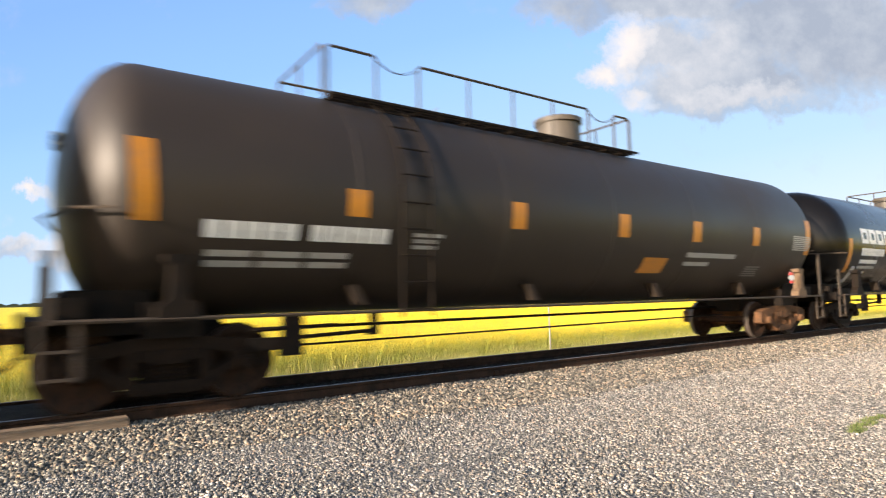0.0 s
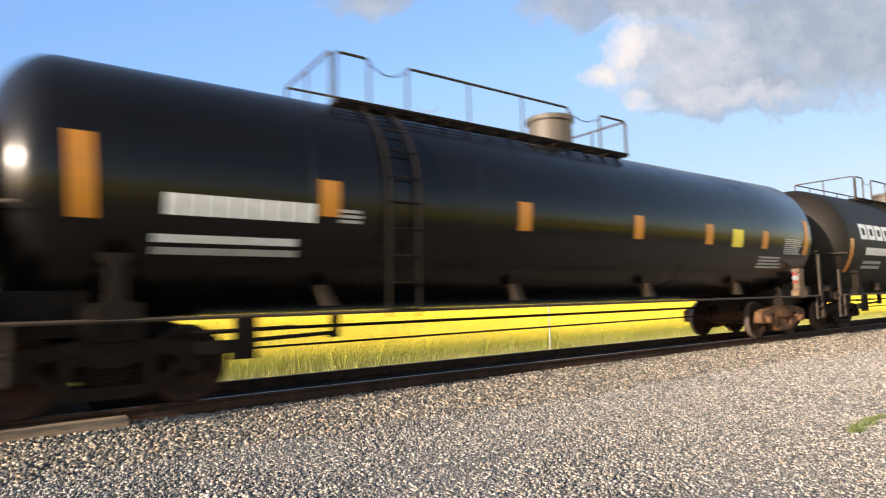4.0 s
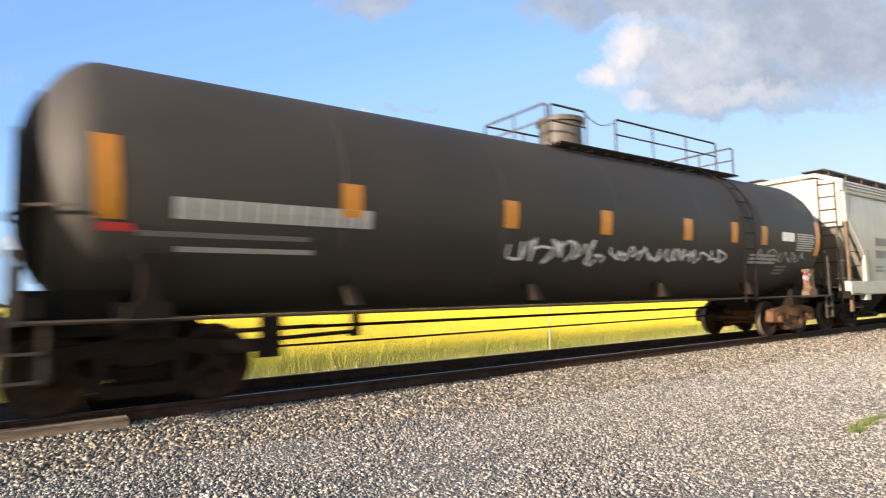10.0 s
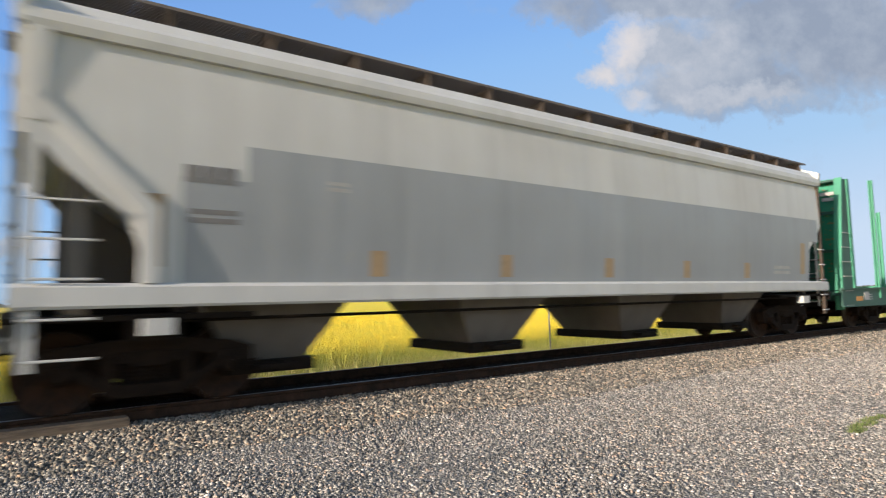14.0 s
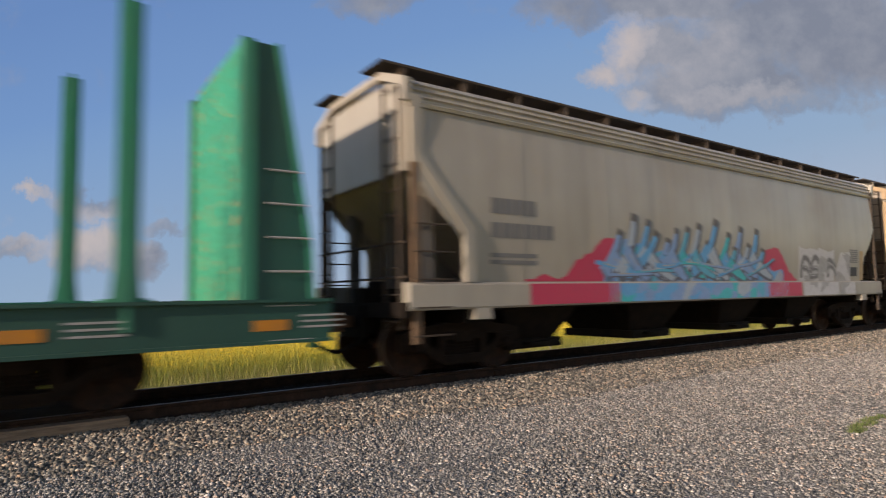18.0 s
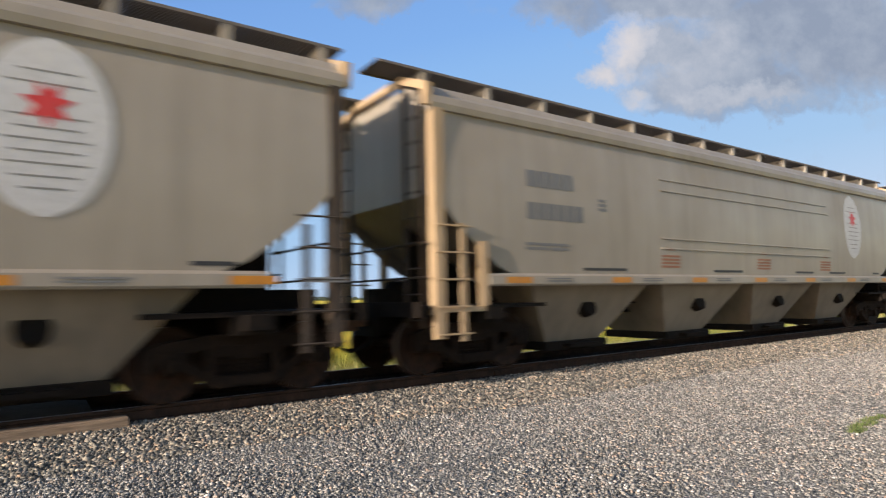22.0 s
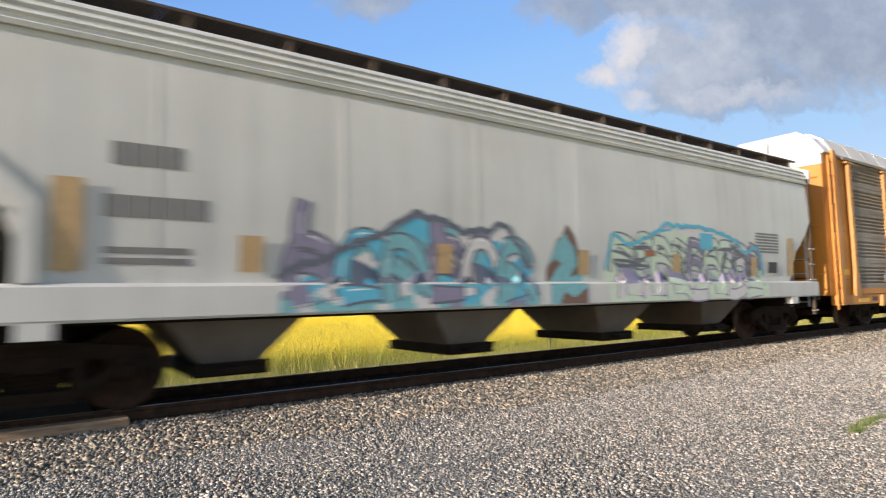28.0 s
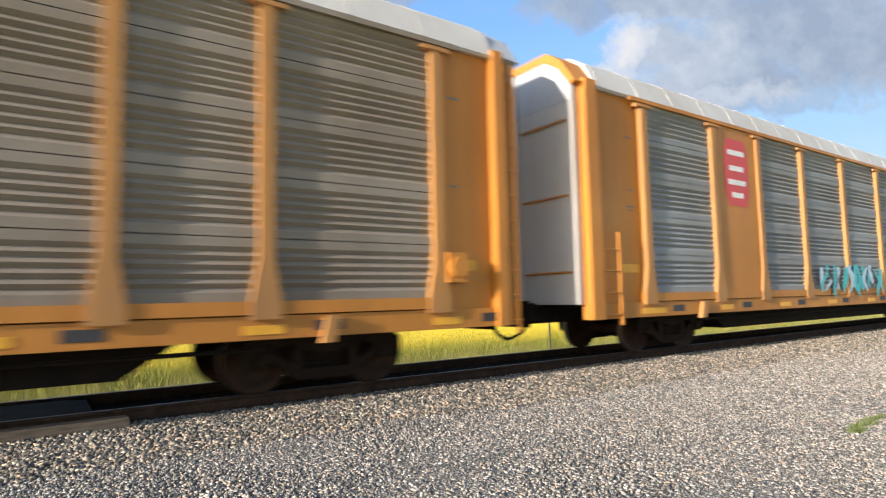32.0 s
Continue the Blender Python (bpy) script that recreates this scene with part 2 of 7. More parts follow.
def bars(car, side, x0, x1, z0, z1, count, material, name="stencil_bar", cells=1, rng=None):
    """Unreadable lines of stencilled writing as plain bars, each a part."""
    step = (z1 - z0) / count
    for k in range(count):
        for c in range(cells):
            w = (x1 - x0) / cells
            cut = (0.12 if cells > 1 else 0.0) * w
            end = x0 + (c + 1) * w - cut
            if rng and cells == 1:
                end -= rng.random() * 0.2 * (x1 - x0)
            part(name, hug(fresh(), x0 + c * w, end, z0 + k * step, z0 + (k + (0.62 if count > 1 else 1.0)) * step, side, rows=2), material, car)


def blocks(car, side, x0, x1, z0, z1, count, material):
    """A painted name as plain hollow blocks, each a part."""
    w = (x1 - x0) / count
    for c in range(count):
        a, b = x0 + c * w, x0 + (c + 0.87) * w
        t = 0.27 * (b - a)
        h = z1 - z0
        bm = fresh()
        levels = [z0, z0 + 0.27 * h, z1 - 0.27 * h, z1]
        grid = [[bm.verts.new((x, -(side(z) + 0.006), z)) for x in (a, a + t, b - t, b)] for z in levels]
        for i in range(3):
            for j in range(3):
                if (i, j) != (1, 1):
                    bm.faces.new((grid[i][j], grid[i][j + 1], grid[i + 1][j + 1], grid[i + 1][j]))
        part("name_block", bm, material, car, "large white painted block")


def spray(car, side, x0, x1, z0, z1, keys, n, seed, label, tall=0.55, outline=None, sweep=0.5):
    """Graffiti: overlapping strokes of spray paint that follow the car's side, each a part with a darker edge."""
    rng = random.Random(seed)
    lift = 0.007
    for i in range(n):
        u = (i + 0.2 + 0.6 * rng.random()) / n
        cx = x0 + (x1 - x0) * u
        w = min(0.55, (x1 - x0) / n * rng.uniform(0.6, 1.3))
        lo = z0 + (z1 - z0) * rng.uniform(0.0, 0.35)
        hi = z0 + (z1 - z0) * rng.uniform(tall, 1.0)
        lean = rng.uniform(-sweep, sweep)
        bend = rng.uniform(-0.25, 0.25)
        key = keys[rng.randrange(len(keys))]
        lift += 0.0005
        rows, prev = 8, None
        bm = fresh()
        for r in range(rows + 1):
            f = r / rows
            z = lo + (hi - lo) * f
            half = 0.5 * w * (0.30 + 0.70 * math.sin(math.pi * min(1.0, 0.12 + 0.88 * (1 - f)))) * rng.uniform(0.8, 1.1)
            x = cx + lean * (z - lo) + bend * math.sin(4.5 * f + i)
            y = -(side(z) + lift)
            row = [bm.verts.new((x + d, y, z)) for d in (-half - 0.022, -half, half, half + 0.022)]
            if prev:
                for c in range(3):
                    bm.faces.new((prev[c], prev[c + 1], row[c + 1], row[c])).material_index = 1 if c != 1 and outline else 0
            prev = row
        part("graffiti_stroke", bm, [M[key], M[outline or key]], car, label)


def piece(car, x0, x1, tops, keys, edge, seed, label, chunk=0.7, sill=True):
    """A graffiti piece: a filled mass of colour with an uneven top edge, carried over the side sill."""
    rng = random.Random(seed)
    mats = [M[k] for k in keys] + [M[edge]]
    n = max(4, int((x1 - x0) / 0.045))
    pick = [rng.randrange(len(keys)) for _ in range(400)]

    def top(x):
        return np.interp(x, [a for a, _ in tops], [b for _, b in tops]) + 0.12 * noise.noise((x * 2.3, seed, 0)) + 0.07 * noise.noise((x * 7.0, seed, 1))

    for name, side, sill_zone in (("graffiti", hopper_side, False), ("sill_graffiti", lambda z: 1.622, True)):
        if sill_zone and not sill:
            continue
        bm = fresh()
        rows = 9 if sill_zone else 24
        grid = []
        for i in range(n + 1):
            x = x0 + (x1 - x0) * i / n
            za, zb = (1.05, 1.39) if sill_zone else (1.43, max(1.47, top(x)))
            col = []
            for r in range(rows + 1):
                z = za + (zb - za) * r / rows
                col.append(bm.verts.new((x, -(side(z) + 0.0055), z)))
            grid.append(col)
        for i in range(n):
            for r in range(rows):
                c = grid[i][r].co
                wig = 0.30 * math.sin(3.1 * c.z + seed) + 0.25 * noise.noise((c.x * 1.7, c.z * 2.5, seed))
                u, v = int((c.x - x0 + wig + 2) / chunk), int((c.z + 0.3 * noise.noise((c.x * 2, c.z, seed + 5))) / 0.4)
                face = bm.faces.new((grid[i][r], grid[i + 1][r], grid[i + 1][r + 1], grid[i][r + 1]))
                face.material_index = len(keys) if (r == rows - 1 and not sill_zone) else pick[(u * 7 + v) % 400]
        part(name, bm, mats, car, label)


def scrawl(car, side, x0, x1, z0, z1, key, n, seed, label, r=0.022):
    """A tag drawn in one continuous looping line."""
    rng = random.Random(seed)
    pts = [Vector((x0 + (x1 - x0) * i / n + rng.uniform(-0.14, 0.14), 0, rng.uniform(z0, z1))) for i in range(n + 1)]
    line = []
    for i in range(1, n - 1):
        a, b, c, d = pts[i - 1:i + 3]
        for k in range(4):
            t = k / 4
            line.append(0.5 * (2 * b + (c - a) * t + (2 * a - 5 * b + 4 * c - d) * t * t + (3 * b - a - 3 * c + d) * t ** 3))
    bm = fresh()
    prev = None
    for i in range(len(line) - 1):
        d = line[i + 1] - line[i]
        o = Vector((-d.z, 0, d.x)).normalized() * r * (0.7 + 0.5 * noise.noise((i * 0.4, seed, 0)))
        row = []
        for s in (-1, 1):
            q = line[i] + s * o
            row.append(bm.verts.new((q.x, -(side(q.z) + 0.009 + 0.00004 * i), q.z)))
        if prev:
            bm.faces.new((prev[0], prev[1], row[1], row[0]))
        prev = row
    return part("graffiti_line", bm, M[key], car, label)


def glyphs(car, side, x0, x1, z0, z1, key, n, seed, label, r=0.025):
    """A row of separate hand-drawn signs, each of a few crossing strokes and each a part."""
    rng = random.Random(seed)
    w = (x1 - x0) / n
    for i in range(n):
        bm = fresh()
        a, b = x0 + i * w, x0 + (i + 0.86) * w
        lo, hi = z0 + 0.15 * rng.random() * (z1 - z0), z1 - 0.3 * rng.random() * (z1 - z0)
        lift = 0.009
        for k in range(rng.randint(3, 5)):
            upright = k % 3 == 1
            p = [Vector((a + (b - a) * rng.random(), 0, lo if upright else lo + (hi - lo) * rng.random())),
                 Vector((a + (b - a) * rng.random(), 0, hi if upright else lo + (hi - lo) * rng.random()))]
            if not upright:
                p[0].x, p[1].x = a - rng.random() * 0.2 * w, b + rng.random() * 0.2 * w
            bow = rng.uniform(-0.4, 0.4) * w
            prev = None
            lift += 0.0006
            for j in range(7):
                f = j / 6
                c = p[0].lerp(p[1], f) + Vector((bow * math.sin(math.pi * f), 0, 0.4 * bow * math.sin(math.pi * f)))
                d = (p[1] - p[0]).normalized()
                o = Vector((-d.z, 0, d.x)) * r * (0.8 + 0.5 * math.sin(2.5 * f + i))
                row = [bm.verts.new((q.x, -(side(q.z) + lift), q.z)) for q in (c - o, c + o)]
                if prev:
                    bm.faces.new((prev[0], prev[1], row[1], row[0]))
                prev = row
        part("graffiti_mark", bm, M[key], car, label)


def panel_side(z):
    """Half width of a hopper's side, stepping out to the side sill below it."""
    return 1.622 if z < 1.405 else hopper_side(z)


def ribbon(bm, pts, w0, w1, side, lift, mat):
    """A painted stroke through pts (x, z) that narrows from w0 to w1."""
    prev, n = None, len(pts) - 1
    for i, (x, z) in enumerate(pts):
        a, b = pts[max(0, i - 1)], pts[min(n, i + 1)]
        d = Vector((b[0] - a[0], b[1] - a[1])).normalized()
        w = 0.5 * (w0 + (w1 - w0) * i / n)
        row = [bm.verts.new((x - d.y * k * w, -(side(z + d.x * k * w) + lift), z + d.x * k * w)) for k in (-1, 1)]
        if prev:
            bm.faces.new((prev[0], prev[1], row[1], row[0])).material_index = mat
        prev = row


def letters(car, side, x0, x1, z0, z1, fills, edge, gleam, n, seed, label, fat=0.16, spike=0.0):
    """A row of interlocking painted letters: thick bent strokes with a dark edge and small highlights, each letter a part."""
    rng = random.Random(seed)
    w = (x1 - x0) / n
    h = z1 - z0
    for i in range(n):
        bm = fresh()
        fill = fills[rng.randrange(len(fills))]
        x = x0 + i * w
        lean = rng.uniform(-0.12, 0.22)
        ends = [((0.10, rng.uniform(-0.05, 0.08)), (0.0, 0.5), (0.22 + lean, rng.uniform(0.80, 1.0))), ((0.15 + lean, 0.85), (0.75, rng.uniform(0.75, 1.1)), (1.0, rng.uniform(0.35, 0.7))),
                ((0.25, rng.uniform(0.35, 0.55)), (0.8, rng.uniform(0.3, 0.6)), (1.05, rng.uniform(-0.05, 0.25)))]
        if rng.random() < 0.5:
            ends.append(((0.05, 0.05), (0.5, rng.uniform(-0.2, 0.15)), (0.95, rng.uniform(0.05, 0.3))))
        if rng.random() < spike:
            ends.append(((0.3 + lean, 0.8), (0.2, 1.1), (rng.uniform(0.0, 0.7), rng.uniform(1.2, 1.5))))
        lift = 0.0085 + 0.0012 * (i % 3)
        for j, (a, c, b) in enumerate(ends):
            pts = []
            for k in range(9):
                t = k / 8
                u = [(1 - t) ** 2 * p + 2 * t * (1 - t) * q + t * t * r for p, q, r in zip(a, c, b)]
                pts.append((x + u[0] * w, z0 + u[1] * h))
            wa, wb = fat * rng.uniform(0.8, 1.3), fat * rng.uniform(0.4, 1.0)
            ribbon(bm, pts, wa + 0.07, wb + 0.07, side, lift + 0.0003 * j, 1)
            ribbon(bm, pts, wa, wb, side, lift + 0.0003 * j + 0.00015, 0)
            if rng.random() < 0.6:
                ribbon(bm, [(p + 0.02, q + 0.25 * wa) for p, q in pts[1:6]], 0.022, 0.012, side, lift + 0.0003 * j + 0.00025, 2)
        part("graffiti_letter", bm, [M[fill], M[edge], M[gleam]], car, label)


def blades_piece(car, side, tips, fills, tip_key, edge, seed, label):
    """Sprayed letters drawn as slim bent blades that sweep up to dark points, with arms between them; each blade is a part."""
    rng = random.Random(seed)
    for i, (x, z) in enumerate(tips):
        for j in range(3):
            bm = fresh()
            fill = fills[(3 * i + 5 * j + i // 3) % len(fills)]
            back = rng.uniform(0.45, 0.95)
            if j == 0:
                foot, knee, top = (x - back, 1.50 + rng.uniform(0.0, 0.25)), (x - 0.15 + rng.uniform(-0.2, 0.1), 1.55 + 0.2 * (z - 1.5)), (x, z)
            elif j == 1:
                foot, knee, top = (x - 0.25, 1.5 + 0.45 * (z - 1.5)), (x + 0.1, 1.62), (x + rng.uniform(0.4, 0.75), 1.44 + rng.uniform(0.0, 0.1))
            else:
                foot, knee, top = (x - 0.7, 1.62 + rng.uniform(-0.12, 0.2)), (x, 1.55 + rng.uniform(0, 0.3)), (x + 0.55, 1.7 + rng.uniform(-0.15, 0.3))
            pts = [tuple((1 - t) ** 2 * p + 2 * t * (1 - t) * q + t * t * r for p, q, r in zip(foot, knee, top)) for t in (k / 12 for k in range(13))]
            lift = 0.0085 + 0.0009 * ((3 * i + j) % 6)
            wa, wb = (rng.uniform(0.22, 0.36), rng.uniform(0.07, 0.12)) if j < 2 else (rng.uniform(0.05, 0.10), 0.05)
            shade = [(p + 0.05, q - 0.03) for p, q in pts]
            ribbon(bm, shade, wa + 0.06 if j < 2 else 0.03, wb + 0.05 if j < 2 else 0.02, side, lift, 1)
            ribbon(bm, pts, wa, wb, side, lift + 0.0003, 0)
            if j == 0:
                ribbon(bm, pts[11:], wb * 1.5, wb * 1.5, side, lift + 0.0005, 2)
            else:
                ribbon(bm, [(p, q + 0.3 * wb) for p, q in pts[2:7]], 0.03, 0.015, side, lift + 0.0005, 3)
            part("graffiti_letter", bm, [M[fill], M[edge], M[tip_key], M["chalkdim"]], car, label)


def cloud_patch(car, side, cx, cz, rx, rz, key, seed, label, lift=0.0):
    """A sprayed cloud of paint with a ragged edge and stray specks round it."""
    rng = random.Random(seed)
    bm = fresh()
    n = 48
    at = lambda a, f: (cx + rx * f * math.cos(a), cz + rz * f * math.sin(a))
    put = lambda p, d: bm.verts.new((p[0], -(side(p[1]) + 0.0068 + lift + d), p[1]))
    rings = [[put(at(math.tau * i / n, f * (1 + (0.30 * noise.noise((4 * math.cos(math.tau * i / n), 4 * math.sin(math.tau * i / n), seed)) + rng.uniform(-0.06, 0.06)) * f)), 0) for i in range(n)] for f in (0.3, 0.65, 1.0)]
    mid = put((cx, cz), 0)
    for i in range(n):
        j = (i + 1) % n
        bm.faces.new((mid, rings[0][i], rings[0][j]))
        for p, q in zip(rings, rings[1:]):
            bm.faces.new((p[i], q[i], q[j], p[j]))
    for k in range(320):
        p = at(rng.uniform(0, math.tau), 0.95 + 0.5 * rng.random() ** 1.5)
        r = rng.uniform(0.008, 0.022)
        bm.faces.new([put((p[0] + dx * r, p[1] + dz * r), 0.0003) for dx, dz in ((-1, 0), (0, -1), (1, 0), (0, 1))])
    part("graffiti_patch", bm, M[key], car, label)


def contour(car, side, tops, key, seed, label, w=0.07):
    """A wavering painted line along the top of a graffiti piece."""
    rng = random.Random(seed)
    xs = np.arange(tops[0][0], tops[-1][0], 0.06)
    pts = [(float(x), float(np.interp(x, [a for a, _ in tops], [b for _, b in tops])) + 0.14 * noise.noise((x * 2.3, seed, 0)) + 0.10 * noise.noise((x * 6.0, seed, 1))) for x in xs]
    bm = fresh()
    ribbon(bm, pts, w, w, side, 0.014, 0)
    part("graffiti_line", bm, M[key], car, label)


# ---- running gear ----
WHEEL_R, AXLE_HALF, GAUGE_HALF = 0.457, 0.865, 0.7525
SHARED = {}
WHEELSETS = []


def wheel_mesh():
    if "wheel" not in SHARED:
        bm = fresh()
        lathe(bm, [(-0.075, 0.09), (-0.085, 0.13), (-0.035, 0.16), (-0.02, 0.30), (-0.055, 0.37), (-0.065, 0.43), (-0.06, WHEEL_R - 0.003),
                   (0.045, WHEEL_R), (0.06, WHEEL_R + 0.02), (0.075, WHEEL_R + 0.022), (0.078, 0.38), (0.03, 0.35), (0.02, 0.18), (0.07, 0.13), (0.07, 0.09)],
              (0, 0, 0), "y", 28)
        for f in bm.faces:
            c = f.calc_center_median()
            if math.hypot(c.x, c.z) > WHEEL_R - 0.02 and -0.06 < c.y < 0.05:
                f.material_index = 1
        bmesh.ops.recalc_face_normals(bm, faces=bm.faces)
        me = bpy.data.meshes.new("wheel")
        bm.to_mesh(me)
        bm.free()
        me.materials.append(M["wheel"])
        me.materials.append(M["tread"])
        SHARED["wheel"] = me
    return SHARED["wheel"]


def side_frame_mesh(key):
    if ("frame", key) not in SHARED:
        bm = fresh()
        prism(bm, [(-1.16, 0.40), (-1.16, 0.66), (-0.95, 0.73), (-0.40, 0.80), (0.40, 0.80), (0.95, 0.73), (1.16, 0.66), (1.16, 0.40), (1.06, 0.36),
                   (0.98, 0.55), (0.62, 0.60), (0.36, 0.66), (-0.36, 0.66), (-0.62, 0.60), (-0.98, 0.55), (-1.06, 0.36)], "y", -0.09, 0.09)
        prism(bm, [(-0.98, 0.56), (-0.36, 0.16), (0.36, 0.16), (0.98, 0.56), (0.80, 0.58), (0.34, 0.29), (-0.34, 0.29), (-0.80, 0.58)], "y", -0.08, 0.08)
        box(bm, -0.46, -0.34, -0.085, 0.085, 0.26, 0.70)
        box(bm, 0.34, 0.46, -0.085, 0.085, 0.26, 0.70)
        for sx in (-AXLE_HALF, AXLE_HALF):
            box(bm, sx - 0.17, sx + 0.17, -0.11, 0.10, 0.50, 0.62)
        bmesh.ops.recalc_face_normals(bm, faces=bm.faces)
        me = bpy.data.meshes.new("side_frame")
        bm.to_mesh(me)
        bm.free()
        me.materials.append(M[key])
        SHARED[("frame", key)] = me
    return SHARED[("frame", key)]


def simple_mesh(name, key, build):
    if (name, key) not in SHARED:
        bm = fresh()
        build(bm)
        bmesh.ops.recalc_face_normals(bm, faces=bm.faces)
        me = bpy.data.meshes.new(name)
        bm.to_mesh(me)
        bm.free()
        me.materials.append(M[key])
        SHARED[(name, key)] = me
    return SHARED[(name, key)]


def spring(bm):
    prof = []
    for k in range(6):
        prof += [(0.29 + 0.045 * k, 0.05), (0.305 + 0.045 * k, 0.062), (0.32 + 0.045 * k, 0.05)]
    lathe(bm, prof, (0, 0, 0), "z", 8)


def bearing(bm):
    lathe(bm, [(-0.14, 0.05), (-0.13, 0.085), (-0.03, 0.10), (0.06, 0.115)], (0, 0, 0), "y", 14)
    for k in range(3):
        a = math.tau * k / 3
        rod(bm, (0.05 * math.cos(a), -0.16, 0.05 * math.sin(a)), (0.05 * math.cos(a), -0.12, 0.05 * math.sin(a)), 0.016, 5)


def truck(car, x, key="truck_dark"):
    """A two-axle freight truck: side frames, springs, bolster, brake beam and two turning wheelsets."""
    for s in (-1, 1):
        o = part("side_frame", side_frame_mesh(key), None, car)
        o.location = (x, s * 0.99, 0)
        for d in (-0.20, -0.067, 0.067, 0.20):
            o = part("spring", simple_mesh("spring", key, spring), None, car)
            o.location = (x + d, s * 0.99, 0)
        for d in (-0.24, -0.13, 0.0, 0.13, 0.24):
            o = part("spring", simple_mesh("spring", "under", spring), None, car)
            o.location = (x + d, s * 0.86, 0)
        o = part("spring_seat", simple_mesh("spring_seat", key, lambda bm: (box(bm, -0.33, 0.33, -0.20, 0.16, 0.20, 0.30), box(bm, -0.33, 0.33, -0.13, 0.16, 0.54, 0.67))), None, car)
        o.location, o.rotation_euler = (x, s * 0.93, 0), (0, 0, 0 if s > 0 else math.pi)
        for e in (-1, 1):
            o = part("brake_head", simple_mesh("brake_head", "under", lambda bm: prism(bm, [(-0.03, 0.20), (0.06, 0.17), (0.07, 0.60), (-0.02, 0.63), (-0.06, 0.40)], "y", -0.06, 0.06)), None, car)
            o.location, o.rotation_euler = (x + e * 0.37, s * 0.75, 0), (0, 0, 0 if e > 0 else math.pi)
        for e in (-1, 1):
            o = part("bearing_cap", simple_mesh("bearing_cap", key, bearing), None, car)
            o.location, o.rotation_euler = (x + e * AXLE_HALF, s * 1.02, WHEEL_R), (0, 0, 0 if s < 0 else math.pi)
    o = part("bolster", simple_mesh("bolster", key, lambda bm: (box(bm, -0.20, 0.20, -1.10, 1.10, 0.50, 0.66), box(bm, -0.26, 0.26, -0.5, 0.5, 0.60, 0.78))), None, car)
    o.location = (x, 0, 0)
    o = part("brake_beam", simple_mesh("brake_beam", key, lambda bm: box(bm, -0.04, 0.04, -0.72, 0.72, 0.30, 0.38)), None, car)
    o.location = (x - 0.40, 0, 0)
    o = part("brake_beam", simple_mesh("brake_beam", key, None), None, car)
    o.location = (x + 0.40, 0, 0)
    for e in (-1, 1):
        ws = part("wheelset", simple_mesh("axle", "wheel", lambda bm: lathe(bm, [(-1.0, 0.07), (-0.72, 0.085), (0, 0.08), (0.72, 0.085), (1.0, 0.07)], (0, 0, 0), "y", 12)), None, car)
        ws.location = (x + e * AXLE_HALF, 0, WHEEL_R)
        for s in (-1, 1):
            w = part("wheel", wheel_mesh(), None, ws)
            w.location = (0, s * (GAUGE_HALF + 0.0), 0)
            if s > 0:
                w.rotation_euler = (0, 0, math.pi)
        WHEELSETS.append((car, ws, x + e * AXLE_HALF))


def knuckle(bm):
    box(bm, 0.0, 0.55, -0.09, 0.09, 0.76, 0.94)
    prism(bm, [(-0.03, -0.14), (0.14, -0.17), (0.20, -0.09), (0.20, 0.12), (0.06, 0.16), (-0.05, 0.10), (0.02, 0.02)], "z", 0.70, 1.0)


def end_gear(car, half, key="under"):
    """Coupler, air hose and draft sill end at both ends of a car."""
    for s in (-1, 1):
        o = part("coupler", simple_mesh("coupler", "truck", knuckle), None, car, "rusty knuckle coupler")
        o.location, o.rotation_euler = (s * half, 0, 0), (0, 0, 0 if s < 0 else math.pi)
        bm = fresh()
        box(bm, s * (half - 0.45), s * (half - 2.6), -0.34, 0.34, 0.66, 1.05)
        box(bm, s * (half - 0.38), s * (half - 0.46), -0.42, 0.42, 0.60, 1.10)
        part("draft_sill", bm, M[key], car)
        bm = fresh()
        path(bm, [(s * (half - 0.5), -0.35, 0.72), (s * (half - 0.3), -0.36, 0.52), (s * (half - 0.05), -0.30, 0.40), (s * (half + 0.05), -0.2, 0.42)], 0.028, 6)
        part("air_hose", bm, M["under"], car)


def ladder(car, x, y, z0, z1, axis="x", width=0.42, rails=True, key="bar", step=0.38):
    """A ladder of round rungs between two flat stiles, on the plane that faces along y (axis 'x') or along x (axis 'y')."""
    bm = fresh()
    n = int((z1 - z0) / step) + 1
    u = (lambda d, o, z: (x + d, y + o, z)) if axis == "x" else (lambda d, o, z: (x + o, y + d, z))
    if rails:
        for d in (-width / 2, width / 2):
            a, b = u(d - 0.02, -0.035, z0), u(d + 0.02, 0.012, z1)
            box(bm, min(a[0], b[0]), max(a[0], b[0]), min(a[1], b[1]), max(a[1], b[1]), z0, z1)
    for k in range(n):
        z = z0 + 0.12 + k * step
        if z < z1:
            rod(bm, u(-width / 2, -0.05, z), u(width / 2, -0.05, z), 0.014, 5)
            if not rails:
                part("rung", bm, M[key], car)
                bm = fresh()
    if not rails:
        bm.free()
        return None
    return part("ladder", bm, M[key], car)


# ---- tank cars ----
TANK_R, TANK_Z = 1.60, 2.62


def tank_side(z):
    return math.sqrt(max(0.0004, TANK_R ** 2 - (z - TANK_Z) ** 2))


